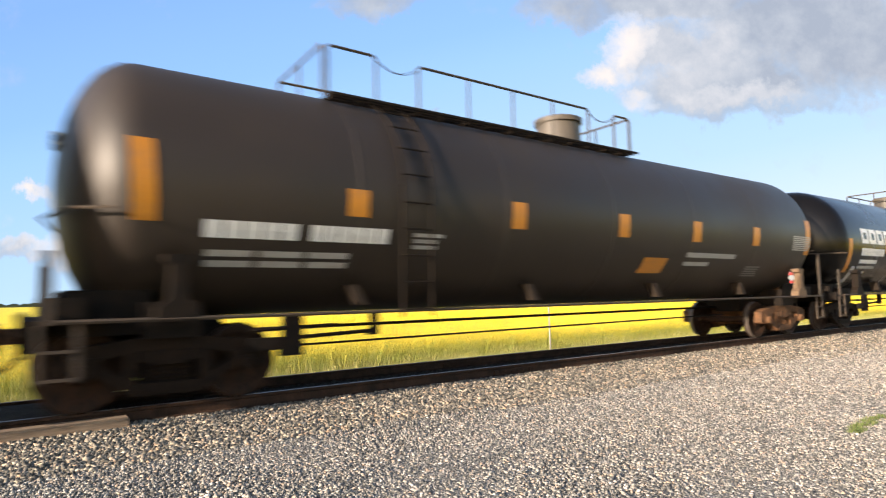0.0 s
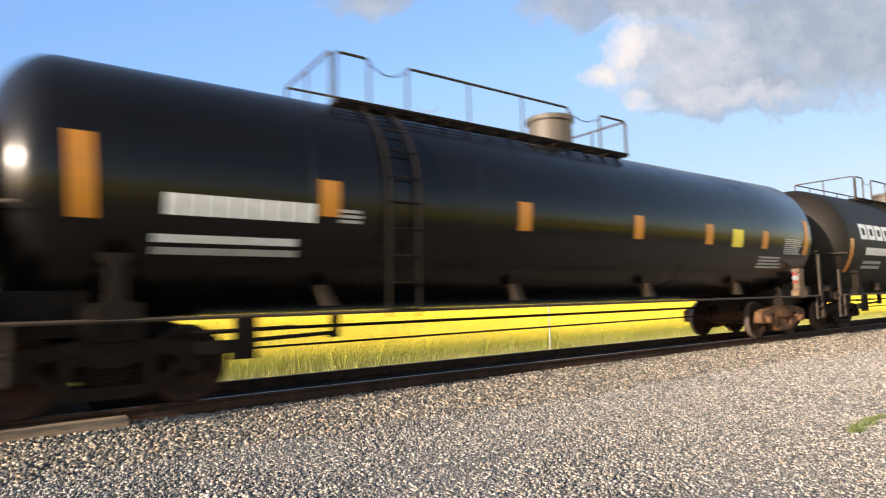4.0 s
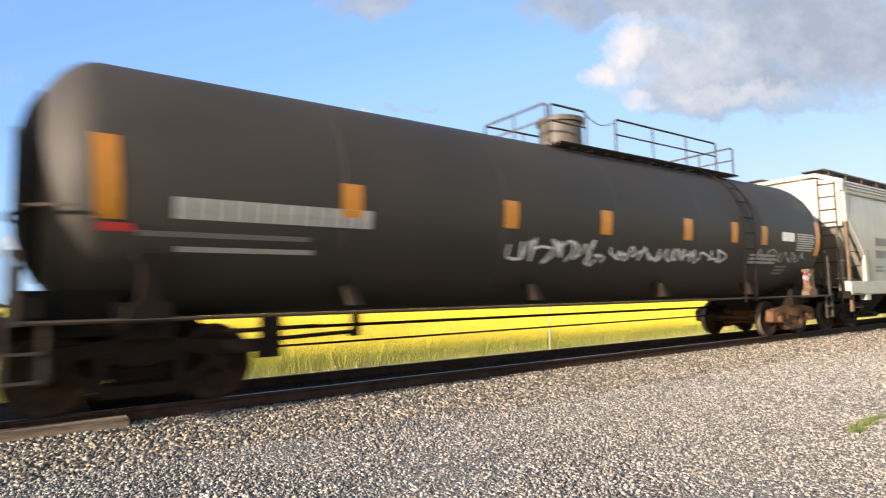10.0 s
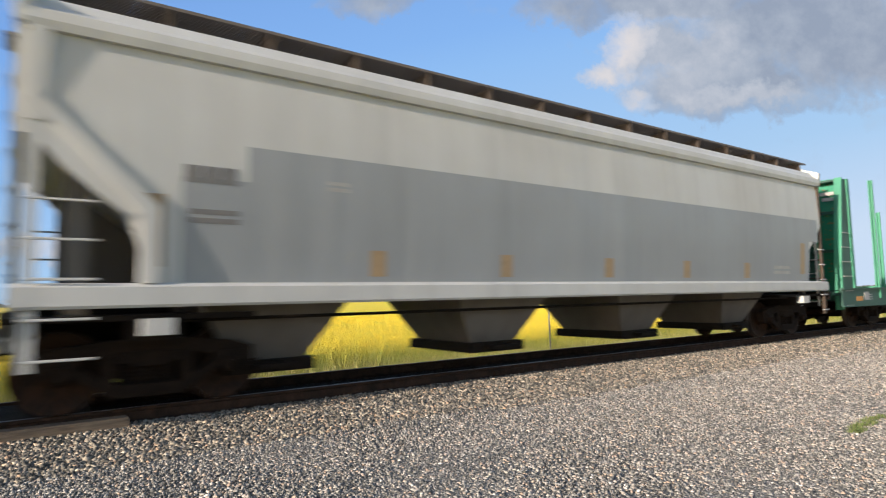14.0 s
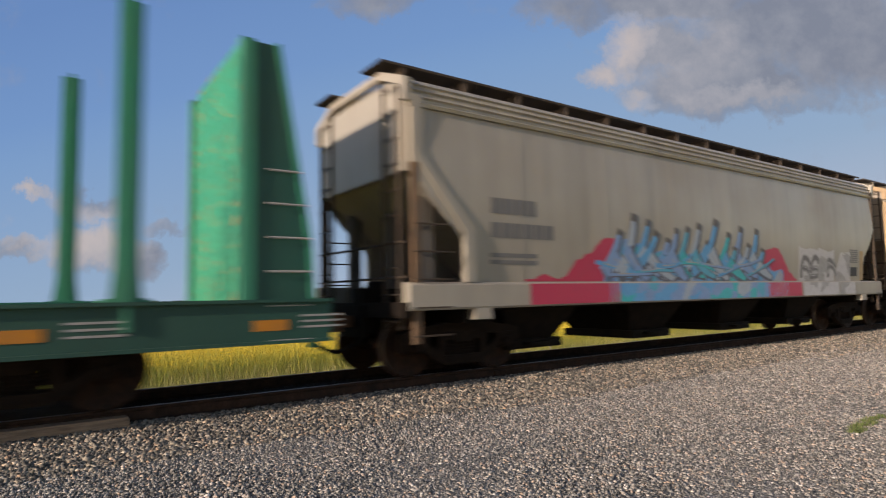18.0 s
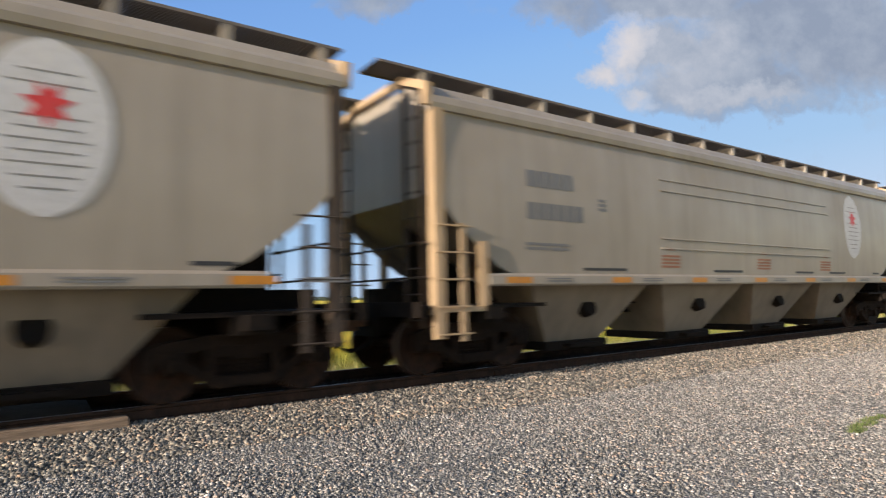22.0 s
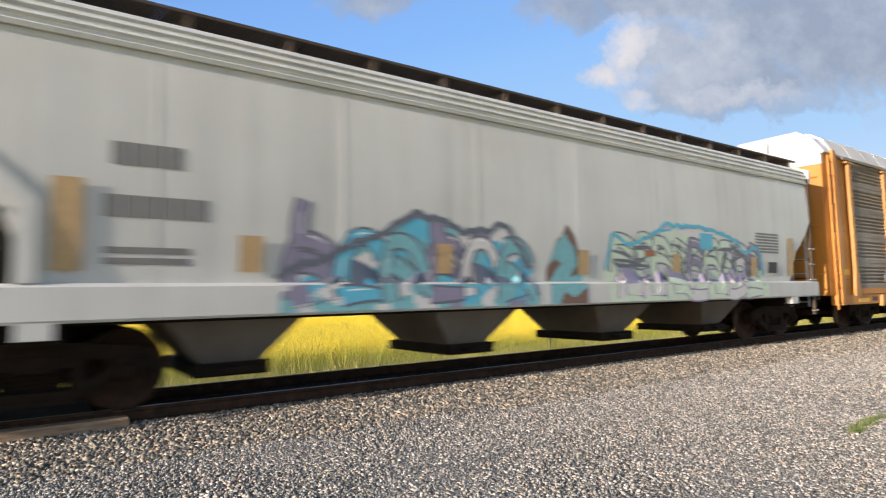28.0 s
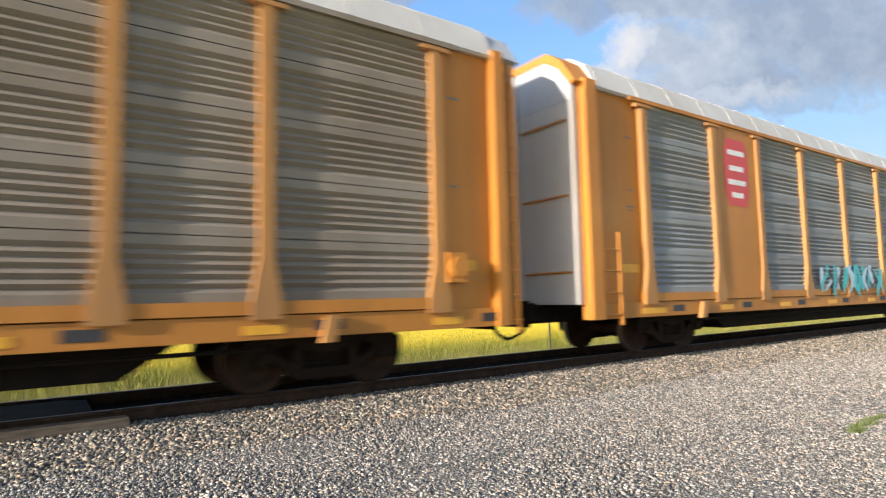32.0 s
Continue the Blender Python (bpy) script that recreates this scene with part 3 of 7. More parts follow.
def tank_car(length, paint_key, label, seed, dome_x=0.0, dome_h=0.45, rails=(), deck=(-2, 3), double_rail=False, ladder_x=(-1.5,), name_blocks=None,
             marks=(), truck_key="truck_dark", end_panel=False, strips=(), strip_key="orange", end_strip=(1.68, 2.65), end_width=0.25, end_at=1.42, placard_at=0.42, rear_truck="truck", radius=1.60, gap=0.45):
    global TANK_R, TANK_Z
    TANK_R, TANK_Z = radius, radius + 1.02
    car = thing("tank_car", label, "tank car", "cars of the freight train")
    rng = random.Random(seed)
    half = length / 2
    head = half - gap
    skin = M[paint_key]
    bm = fresh()
    prof = [(-head + 0.80 * (1 - math.cos(a)), TANK_R * math.sin(a)) for a in [math.pi / 2 * k / 9 for k in range(10)]]
    prof[0] = (-head, 0.02)
    xs = [-head + 0.80 + (2 * head - 1.6) * k / 8 for k in range(1, 8)]
    lathe(bm, prof + [(x, TANK_R) for x in xs] + [(-s, r) for s, r in prof[::-1]], (0, 0, TANK_Z), "x", 72)
    part("tank_shell", bm, skin, car, smooth=True)
    for k in range(1, 6):
        bm = fresh()
        x = -head + 0.8 + (2 * head - 1.6) * k / 6
        lathe(bm, [(x - 0.03, TANK_R), (x - 0.012, TANK_R + 0.0025), (x + 0.012, TANK_R + 0.0025), (x + 0.03, TANK_R)], (0, 0, TANK_Z), "x", 72)
        part("weld_seam", bm, skin, car, smooth=True)
    if end_panel:
        for s in (-1, 1):
            bm = fresh()
            lathe(bm, [(s * (head + 0.012), 0.05), (s * (head + 0.006), 0.6), (s * (head - 0.10), 0.95), (s * (head - 0.22), 1.16), (s * (head - 0.30), 1.16)], (0, 0, TANK_Z), "x", 48)
            part("end_shield", bm, M["under"], car, "dark round end shield", smooth=True)
    tc = half - 1.83
    for s in (-1, 1):
        # Front truck coloured as in shade, rear one rusty and bright as in sun
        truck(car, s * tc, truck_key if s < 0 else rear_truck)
        # saddle over the truck, with pads up the shell
        bm = fresh()
        box(bm, s * tc - 0.30, s * tc + 0.30, -1.20, 1.20, 0.80, 1.22)
        part("body_bolster", bm, M["under"], car)
        for side in (-1, 1):
            bm = fresh()
            prism(bm, [(s * tc - 0.24, 1.00), (s * tc - 0.22, 1.16), (s * tc - 0.10, 1.25), (s * tc - 0.08, 1.62), (s * tc - 0.15, 1.66), (s * tc - 0.15, 1.74), (s * tc + 0.12, 1.74), (s * tc + 0.12, 1.66), (s * tc + 0.08, 1.62), (s * tc + 0.10, 1.25), (s * tc + 0.22, 1.16), (s * tc + 0.24, 1.00)], "y", side * 1.42 - 0.16, side * 1.42 + 0.02)
            # the front plate's black stands for shade, the rear one is rusty tan
            part("saddle_plate", bm, M["rustpad"] if s > 0 else M["under"], car, "rusty tan saddle plate under the shell" if s > 0 else "saddle plate under the shell, blackened for shade")
        # end platform with posts and grab rails
        bm = fresh()
        box(bm, s * (head - 0.55), s * (half - 0.40), -1.50, 1.50, 1.00, 1.05)
        box(bm, s * (tc + 0.2), s * (head - 0.10), -1.0, 1.0, 0.85, 1.36)
        box(bm, s * (head - 0.30), s * (half - 0.55), -1.25, 0.9, 1.05, 1.28)
        box(bm, s * (half - 0.44), s * (half - 0.38), -1.50, 1.50, 0.90, 1.12)
        part("end_platform", bm, M["under"], car)
        for side in (-1, 1):
            bm = fresh()
            box(bm, s * (half - 0.62) - 0.05, s * (half - 0.62) + 0.05, side * 1.50 - 0.02, side * 1.50 + 0.02, 1.0, 2.15 if s > 0 else 1.75)
            part("corner_post", bm, M["bar"], car, "grey upright corner post")
            bm = fresh()
            for d in (-0.17, 0.17):
                box(bm, s * (half - 0.72) + d - 0.03, s * (half - 0.72) + d + 0.03, side * 1.50 - 0.015, side * 1.50 + 0.015, 0.42, 1.0)
            for z in (0.44, 0.72):
                box(bm, s * (half - 0.72) - 0.17, s * (half - 0.72) + 0.17, side * 1.50 - 0.03, side * 1.50 + 0.03, z, z + 0.03)
            part("sill_step", bm, M["bar"], car)
        if s > 0:
            bm = fresh()
            prism(bm, [(0, -0.15), (0.15, 0), (0, 0.15), (-0.15, 0)], "y", -0.006, 0.006)
            o = part("placard", bm, M["chalk"], car, "white placard with a red border")
            o.location = (tc - placard_at, -1.60, 1.50)
            for z in (-0.10, 0.10):
                bm = fresh()
                box(bm, -0.085, 0.085, -0.009, 0.009, z - 0.035, z + 0.035)
                o = part("placard_band", bm, M["red"], car)
                o.location = (tc - placard_at, -1.603, 1.50)
            bm = fresh()
            lathe(bm, [(-0.42, 0.05), (-0.38, 0.16), (0.38, 0.16), (0.42, 0.05)], (half - 1.25, -0.75, 1.25), "x", 14)
            part("air_reservoir", bm, M["truck"], car, "dusty brown air reservoir on the end platform")
    # side rods, brake rigging and pipes
    for side in (-1, 1):
        bm = fresh()
        rod(bm, (-half + 0.7, side * 1.56, 1.03), (half - 0.7, side * 1.56, 1.03), 0.026)
        part("side_handrail", bm, M["bar"], car)
    bm = fresh()
    rod(bm, (-tc, 0.35, 0.78), (tc, 0.35, 0.78), 0.03)
    rod(bm, (-tc, -0.45, 0.56), (tc * 0.75, -0.45, 0.62), 0.018)
    part("brake_pipe", bm, M["under"], car)
    bm = fresh()
    for x in (-tc + 1.45, -tc + 2.65):
        w, d = (0.13, 0.50) if x < -tc + 2 else (0.05, 0.70)
        prism(bm, [(x - w, 1.04), (x - w, d + 0.1), (x - w - 0.05, d + 0.06), (x - w - 0.05, d), (x + w, d), (x + w, 1.04)], "y", -1.2, -1.1)
    rod(bm, (-tc + 0.9, -1.15, 0.84), (-tc + 2.1, -1.15, 0.86), 0.03, 6)
    box(bm, -tc + 0.9, -tc + 1.4, -1.18, -1.12, 0.58, 0.74)
    rod(bm, (-tc + 0.9, -1.15, 0.70), (-tc + 2.65, -1.15, 0.76), 0.03, 6)
    part("brake_rigging", bm, M["under"], car)
    for k, x in enumerate((-0.27, -0.09, 0.10, 0.28)):
        bm = fresh()
        x *= length
        prism(bm, [(x - 0.06, 1.12), (x - 0.20, 1.40), (x - 0.08, 1.40), (x + 0.10, 1.12)], "y", -1.24, -1.02)
        part("shell_bracket", bm, M["bracket"], car, "sooty brown bracket under the shell")
    # top fittings
    bm = fresh()
    z = TANK_Z + TANK_R
    lathe(bm, [(z - 0.12, 0.50), (z + 0.03, 0.47), (z + dome_h - 0.12, 0.45), (z + dome_h - 0.11, 0.50), (z + dome_h - 0.02, 0.51), (z + dome_h, 0.47), (z + dome_h + 0.04, 0.20)], (dome_x, 0, 0), "z", 28)
    part("dome", bm, M["dome"], car, "round valve housing on the tank top", smooth=False)
    wx0, wx1 = deck
    for side in (-1, 1):
        bm = fresh()
        y0, y1 = (-1.02, -0.58) if side < 0 else (0.58, 1.02)
        for k in range(5):
            y = y0 + (y1 - y0) * k / 4
            box(bm, wx0, wx1, y - 0.02, y + 0.02, z - 0.17, z - 0.13)
        for k in range(int((wx1 - wx0) / 0.5) + 1):
            x = wx0 + 0.5 * k
            box(bm, x - 0.02, x + 0.02, y0, y1, z - 0.21, z - 0.17)
            if k % 2 == 0:
                rod(bm, (x, (y0 + y1) / 2, z - 0.20), (x, (y0 + y1) / 2, z - 0.36), 0.025, 5)
        part("top_walkway", bm, M["under"], car)
    # railing round the top platform: open along the near side, closed on the far side and across both ends
    if rails:
        left, right, runs = rails
        zt, y = z + 0.60, 0.90
        for side, spans in ((-1, runs), (1, [(left, right)])):
            for xa, xb in spans:
                bm = fresh()
                path(bm, [(xa, side * y, z - 0.16), (xa, side * y, zt - 0.05), (xa + 0.05, side * y, zt), (xb - 0.05, side * y, zt), (xb, side * y, zt - 0.05), (xb, side * y, z - 0.16)], 0.022)
                n = max(1, round((xb - xa) / 1.1))
                for k in range(1, n):
                    rod(bm, (xa + (xb - xa) * k / n, side * y, z - 0.16), (xa + (xb - xa) * k / n, side * y, zt), 0.018, 5)
                if double_rail:
                    rod(bm, (xa, side * y, z + 0.28), (xb, side * y, z + 0.28), 0.018, 5)
                part("top_railing", bm, M["bar"], car)
        for x in (left, right):
            bm = fresh()
            path(bm, [(x, -y, z - 0.16), (x, -y, zt - 0.05), (x, -y + 0.05, zt), (x, y - 0.05, zt), (x, y, zt - 0.05), (x, y, z - 0.16)], 0.022)
            rod(bm, (x, 0.0, z - 0.02), (x, 0.0, zt), 0.018, 5)
            if double_rail:
                rod(bm, (x, -y, z + 0.28), (x, y, z + 0.28), 0.018, 5)
            part("end_railing", bm, M["bar"], car)
        for (_, xa), (xb, _) in zip(runs, runs[1:]):
            bm = fresh()
            path(bm, [(xa + (xb - xa) * k / 6, -y, zt - 0.06 - 0.14 * math.sin(math.pi * k / 6)) for k in range(7)], 0.010, 5)
            part("safety_chain", bm, M["bar"], car)
    for lx in ladder_x:
        for d in (-0.24, 0.24):
            bm = fresh()
            for k in range(10):
                a0, a1 = (math.pi * (0.02 + 0.42 * k / 10) for k in (k, k + 1))
                p = [(lx + d, -(TANK_R + 0.07) * math.cos(a), TANK_Z + (TANK_R + 0.07) * math.sin(a)) for a in (a0, a1)]
                rod(bm, p[0], p[1], 0.022, 5)
            rod(bm, (lx + d, -TANK_R - 0.07, TANK_Z + 0.1), (lx + d, -TANK_R - 0.02, 0.95), 0.022, 5)
            part("ladder_stile", bm, M["under"], car)
        for k in range(11):
            bm = fresh()
            if k < 5:
                c = (lx, -TANK_R - 0.07, 1.05 + 0.37 * k)
            else:
                a = math.pi * (0.05 + 0.38 * (k - 5) / 5)
                c = (lx, -(TANK_R + 0.08) * math.cos(a), TANK_Z + (TANK_R + 0.08) * math.sin(a))
            rod(bm, (c[0] - 0.24, c[1], c[2]), (c[0] + 0.24, c[1], c[2]), 0.014, 5)
            part("rung", bm, M["under"], car)
    end_gear(car, half)
    # markings on the near side
    for sx, w, z0, z1 in strips:
        bm = hug(fresh(), sx - w / 2, sx + w / 2, z0, z1, tank_side, rows=8)
        part("reflective_strip", bm, M[strip_key], car)
    for s in (-1, 1):
        bm = hug(fresh(), s * (half - end_at) - end_width / 2, s * (half - end_at) + end_width / 2, *end_strip, tank_side, rows=12, shear=0.06 * s)
        part("end_strip", bm, M[strip_key], car, "tall orange reflective strip")
    if name_blocks:
        blocks(car, tank_side, *name_blocks, 6, M["chalk"])
    for x0, x1, z0, z1, n, cells, key in marks:
        bars(car, tank_side, x0, x1, z0, z1, n, M[key], cells=cells, rng=rng)
    # writing and grab iron on the end head
    for s in (-1, 1):
        bm = path(fresh(), [(s * (head - 0.5), -1.62, 2.22), (s * (head - 0.1), -1.3, 2.22), (s * (head + 0.10), 0, 2.25), (s * (head - 0.1), 1.3, 2.22), (s * (head - 0.5), 1.62, 2.22)], 0.018)
        part("end_grab_iron", bm, M["bar"], car)
    for k in range(2):
        bm = fresh()
        z = 3.20 - 0.11 * k
        box(bm, -head - 0.016, -head + 0.06, -0.40, 0.10 - 0.15 * (k % 2), z, z + 0.045)
        part("end_stencil", bm, M["chalkdim"], car)
    return car


# ---- covered hoppers ----
def hopper_side(z):
    """Half width of a gently bellied hopper side."""
    return 1.50 + 0.075 * math.sin(math.pi * min(1.0, max(0.0, (z - 1.4) / 2.9)))


def hopper_car(length, paint_key, label, seed, bays=(-5.1, -1.75, 1.6, 4.95), bay_foot=0.48, sill=(1.02, 1.42), wide_bays=False, ridges=True, ribs=False,
               brace=True, post_key=None, seams=7, cut=(1.15, 3.05, 1.95), truck_key="truck_dark", bay_key="under", board_key="grating", truck_in=1.83):
    car = thing("covered_hopper", label, "hopper car", "cars of the freight train")
    half = length / 2
    b = half - (0.74 if wide_bays else 0.62)
    skin = M[paint_key]
    post_mat = M[post_key or paint_key]
    low_mat = M["rustpad"] if paint_key in ("beige", "pale_beige") else post_mat
    eave = 4.12
    inset, zc, zl = cut
    # side sheets
    for side in (-1, 1):
        bm = fresh()
        nz = 12
        cols = [-b + 2 * b * k / 60 for k in range(61)]

        def low(x):
            d = b - abs(x)
            if d >= inset:
                return sill[1] - 0.01
            f = 1 - (d / inset) ** 0.8
            return zl + (zc - zl) * f

        grid = []
        for x in cols:
            z0 = low(x)
            grid.append([bm.verts.new((x, side * hopper_side(z0 + (eave - z0) * r / nz), z0 + (eave - z0) * r / nz)) for r in range(nz + 1)])
        for a, c in zip(grid, grid[1:]):
            for r in range(nz):
                bm.faces.new((a[r], c[r], c[r + 1], a[r + 1]))
        part("side_sheet", bm, skin, car, smooth=True)
        if seams:
            for k in range(1, seams + 1):
                x = -b + 2 * b * k / (seams + 1)
                if b - abs(x) < inset + 0.1:
                    continue
                bm = fresh()
                prev = None
                for r in range(13):
                    z = sill[1] + (eave - sill[1]) * r / 12
                    y = side * (hopper_side(z) + 0.005)
                    row = [bm.verts.new((x + d, y - side * (0.006 if abs(d) > 0.02 else 0), z)) for d in (-0.05, -0.015, 0.015, 0.05)]
                    if prev:
                        for i in range(3):
                            bm.faces.new((prev[i], prev[i + 1], row[i + 1], row[i]))
                    prev = row
                part("side_seam", bm, skin, car, smooth=True)
        # side sill
        bm = fresh()
        prism(bm, [(side * 1.46, sill[0]), (side * 1.60, sill[0]), (side * 1.62, sill[0] + 0.03), (side * 1.62, sill[1] - 0.04), (side * 1.56, sill[1]), (side * 1.46, sill[1])], "x", *((-b + 0.97, b - 0.98) if wide_bays else (-half + 0.50, half - 0.50)))
        part("side_sill", bm, skin, car)
        # eave and roof edge
        bm = fresh()
        if ridges:
            pr = [(1.46, 3.97), (1.57, 3.98), (1.585, 4.03), (1.545, 4.055), (1.545, 4.10), (1.575, 4.125), (1.54, 4.16), (1.525, 4.205), (1.555, 4.23), (1.515, 4.27), (1.495, 4.305), (1.52, 4.33), (1.48, 4.36), (1.42, 4.42), (1.34, 4.44), (1.34, 3.97)]
        else:
            pr = [(1.46, 3.98), (1.58, 4.00), (1.60, 4.09), (1.58, 4.20), (1.50, 4.27), (1.40, 4.40), (1.34, 4.42), (1.34, 3.98)]
        prism(bm, [(side * y, z) for y, z in pr], "x", -b - 0.05, b + 0.05)
        part("eave_rail", bm, skin, car)
        if ribs:
            for z in (2.08, 2.28, 3.25, 3.48):
                bm = fresh()
                y = side * hopper_side(z)
                prism(bm, [(y - side * 0.01, z - 0.02), (y + side * 0.022, z - 0.008), (y + side * 0.022, z + 0.008), (y - side * 0.01, z + 0.02)], "x", -3.65, 4.0)
                part("side_rib", bm, skin, car)
    # roof
    bm = fresh()
    prism(bm, [(-1.40, 4.36), (-1.20, 4.46), (-0.7, 4.53), (0, 4.56), (0.7, 4.53), (1.20, 4.46), (1.40, 4.36)], "x", -b, b)
    part("roof", bm, skin, car)
    bm = fresh()
    box(bm, -b + 0.5, b - 0.5, -0.30, 0.30, 4.55, 4.70)
    part("hatch_trough", bm, skin, car, "long raised loading hatch along the roof")
    # running boards of open bars on brackets
    for side in (-1, 1):
        n, over, past = 14, *((0.72, 0.22) if wide_bays else (0.30, 0.30))
        for k in range(n):
            x0, x1 = (-b - over + (2 * b + over + past) * (k + d) / n for d in (0, 0.985))
            bm = fresh()
            for j in range(15):
                y = side * (0.62 + 0.04 * j)
                box(bm, x0, x1, y - 0.016, y + 0.016, 4.718, 4.7235)
            for y in (side * 0.60, side * 1.19):
                box(bm, x0, x1, y - 0.012, y + 0.012, 4.695, 4.735)
            m = 9
            for j in range(m + 1):
                x = x0 + (x1 - x0) * j / m
                box(bm, x - 0.008, x + 0.008, side * 0.60, side * 1.19, 4.718, 4.722)
            part("running_board", bm, M[board_key], car)
        for k in range(15):
            x = -b + 0.1 + (2 * b - 0.2) * k / 14
            bm = fresh()
            prism(bm, [(side * 0.58, 4.52), (side * 1.20, 4.44), (side * 1.20, 4.69), (side * 0.58, 4.69)], "x", x - (0.045 if wide_bays else 0.03), x + (0.045 if wide_bays else 0.03))
            part("board_bracket", bm, skin if wide_bays else M["bar"], car)
    # ends: upper sheet, slope sheet, posts, brace, platform, ladder
    for s in (-1, 1):
        bm = fresh()
        box(bm, s * (b - 0.03), s * (b + (0.10 if brace and s < 0 else 0.012)), -1.49, 1.49, zc - 0.02, 4.42)
        part("end_sheet", bm, skin, car)
        bm = fresh()
        fs = (zc - sill[0] - 0.05) / (zc - 0.95)
        prism(bm, [(s * b, zc), (s * (b - 2.75 * fs), zc - (zc - 0.95) * fs), (s * (b - 2.75 * fs - 0.08), zc - (zc - 0.95) * fs + 0.07), (s * (b - 0.06), zc + 0.08)], "y", -1.49, 1.49)
        part("slope_sheet", bm, skin, car)
        bm = fresh()
        prism(bm, [(s * (b - d), 1.08) for d in (2.2, 0.5)] + [(s * (b - d), zc - (zc - 0.95) * d / 2.75 - 0.02) for d in (0.5, 2.2)], "y", -0.04, 0.04)
        # The plate is coloured dark, as it stands in shade
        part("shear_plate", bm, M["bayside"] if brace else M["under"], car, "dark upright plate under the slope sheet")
        if brace:
            for side in (-1, 1):
                bm = fresh()
                box(bm, s * (b - 0.34), s * (b - 0.56), side * 1.18 - 0.05, side * 1.18 + 0.05, 1.08, zc - (zc - 0.95) * 0.34 / 2.75 - 0.06)
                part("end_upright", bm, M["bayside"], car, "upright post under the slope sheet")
        bm = fresh()
        box(bm, s * (half - 0.46), s * (b - 2.3), -1.46, 1.46, 1.02, 1.08)
        box(bm, s * (half - 0.42), s * (half - 0.50), -1.60, 1.60, 0.92, 1.14)
        part("end_platform", bm, M["under"], car)
        bm = fresh()
        box(bm, s * (b - 1.6), s * (half - 0.5), -0.16, 0.16, 1.08, 1.36)
        if s < 0:
            lathe(bm, [(-0.34, 0.05), (-0.30, 0.2), (0.30, 0.2), (0.34, 0.05)], (s * (b - 0.75), 0.62, 1.30), "x", 12)
        part("brake_gear", bm, M["under"], car)
        for side in (-1, 1):
            bm = fresh()
            wp = 0.17 if s < 0 or not brace else 0.07
            split = zc + 0.1 if brace else 0.60
            prism(bm, [(s * (b + 0.02), split), (s * (b + 0.02), 4.15), (s * (b - wp), 4.15), (s * (b - wp + 0.02), split)], "y", side * 1.50, side * 1.585)
            box(bm, s * (b - wp), s * (b + 0.02), side * 1.42, side * 1.50, max(0.95, split), 4.15)
            part("corner_post", bm, post_mat if s < 0 or paint_key == "white" else M["bar"], car)
            if brace:
                bm = fresh()
                box(bm, s * (b - 0.10 if s < 0 else b - 0.06), s * (b + 0.01), side * 1.51, side * 1.575, 0.55, split)
                part("ladder_post", bm, low_mat if s < 0 else M["bar"], car)
            if brace and s < 0:
                bm = fresh()
                prism(bm, [(s * b, 3.27), (s * (b - 0.07), 3.36), (s * (b - inset - 0.05), 2.25), (s * (b - inset - 0.05), sill[1]), (s * (b - inset + 0.13), sill[1]), (s * (b - inset + 0.13), 2.18)], "y", side * 1.505, side * 1.60)
                part("corner_brace", bm, post_mat, car)
            if wide_bays and s < 0:
                bm = fresh()
                box(bm, s * (b - 0.82), s * (b - 0.96), side * 1.50, side * 1.60, 1.06, 2.05)
                part("corner_brace", bm, post_mat, car)
                bm = fresh()
                box(bm, s * (b + 0.02), s * (b - 0.9), side * 1.46, side * 1.58, 0.98, 1.06)
                part("end_sill", bm, post_mat, car)
            # side ladder and sill step
            for k in range(5):
                z = 0.66 + 0.40 * k
                bm = fresh()
                rod(bm, (s * (b + 0.02), side * 1.61, z), (s * (b - (0.62 if s < 0 or not brace else 0.32)), side * 1.61, z), 0.015, 5)
                part("rung", bm, post_mat if (s < 0 and not brace) or paint_key in ("grey", "white") else M["bar"], car)
            if not brace:
                bm = fresh()
                stile = (0.42 if wide_bays else 0.54) if s < 0 else 0.45
                box(bm, s * (b - stile), s * (b - stile - 0.10), side * 1.58, side * 1.61, 0.55, 2.3 if s < 0 else 2.15)
                part("ladder_stile", bm, post_mat if s < 0 or paint_key == "white" else M["bar"], car)
            ladder(car, s * (b + 0.10), side * 1.15, 0.75, 4.45, "y", 0.44, True, paint_key if paint_key in ("grey", "white") else "bar", 0.38)
        # arched top frame over the end
        bm = fresh()
        prism(bm, [(-1.58, 4.05), (-1.60, 4.38), (-0.9, 4.66), (0.9, 4.66), (1.60, 4.38), (1.58, 4.05), (1.48, 4.05), (1.46, 4.30), (0.85, 4.55), (-0.85, 4.55), (-1.46, 4.30), (-1.48, 4.05)], "x", s * (b + 0.02), s * (b + 0.14))
        part("end_arch", bm, post_mat, car)
        for z in (2.0, 1.5):
            part("end_grab_iron", rod(fresh(), (s * (b + 0.10), -1.5, z), (s * (b + 0.10), 1.5, z), 0.02), M["bar"], car)
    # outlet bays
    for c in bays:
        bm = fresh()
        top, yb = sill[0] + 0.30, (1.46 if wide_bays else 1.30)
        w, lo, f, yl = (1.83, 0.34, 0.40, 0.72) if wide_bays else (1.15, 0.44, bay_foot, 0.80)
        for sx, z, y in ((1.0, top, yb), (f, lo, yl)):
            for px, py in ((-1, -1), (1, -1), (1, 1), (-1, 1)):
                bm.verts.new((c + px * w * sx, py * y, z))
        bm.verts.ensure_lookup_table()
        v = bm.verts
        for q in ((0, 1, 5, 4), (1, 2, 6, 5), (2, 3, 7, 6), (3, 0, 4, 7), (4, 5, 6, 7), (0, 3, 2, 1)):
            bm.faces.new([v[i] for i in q])
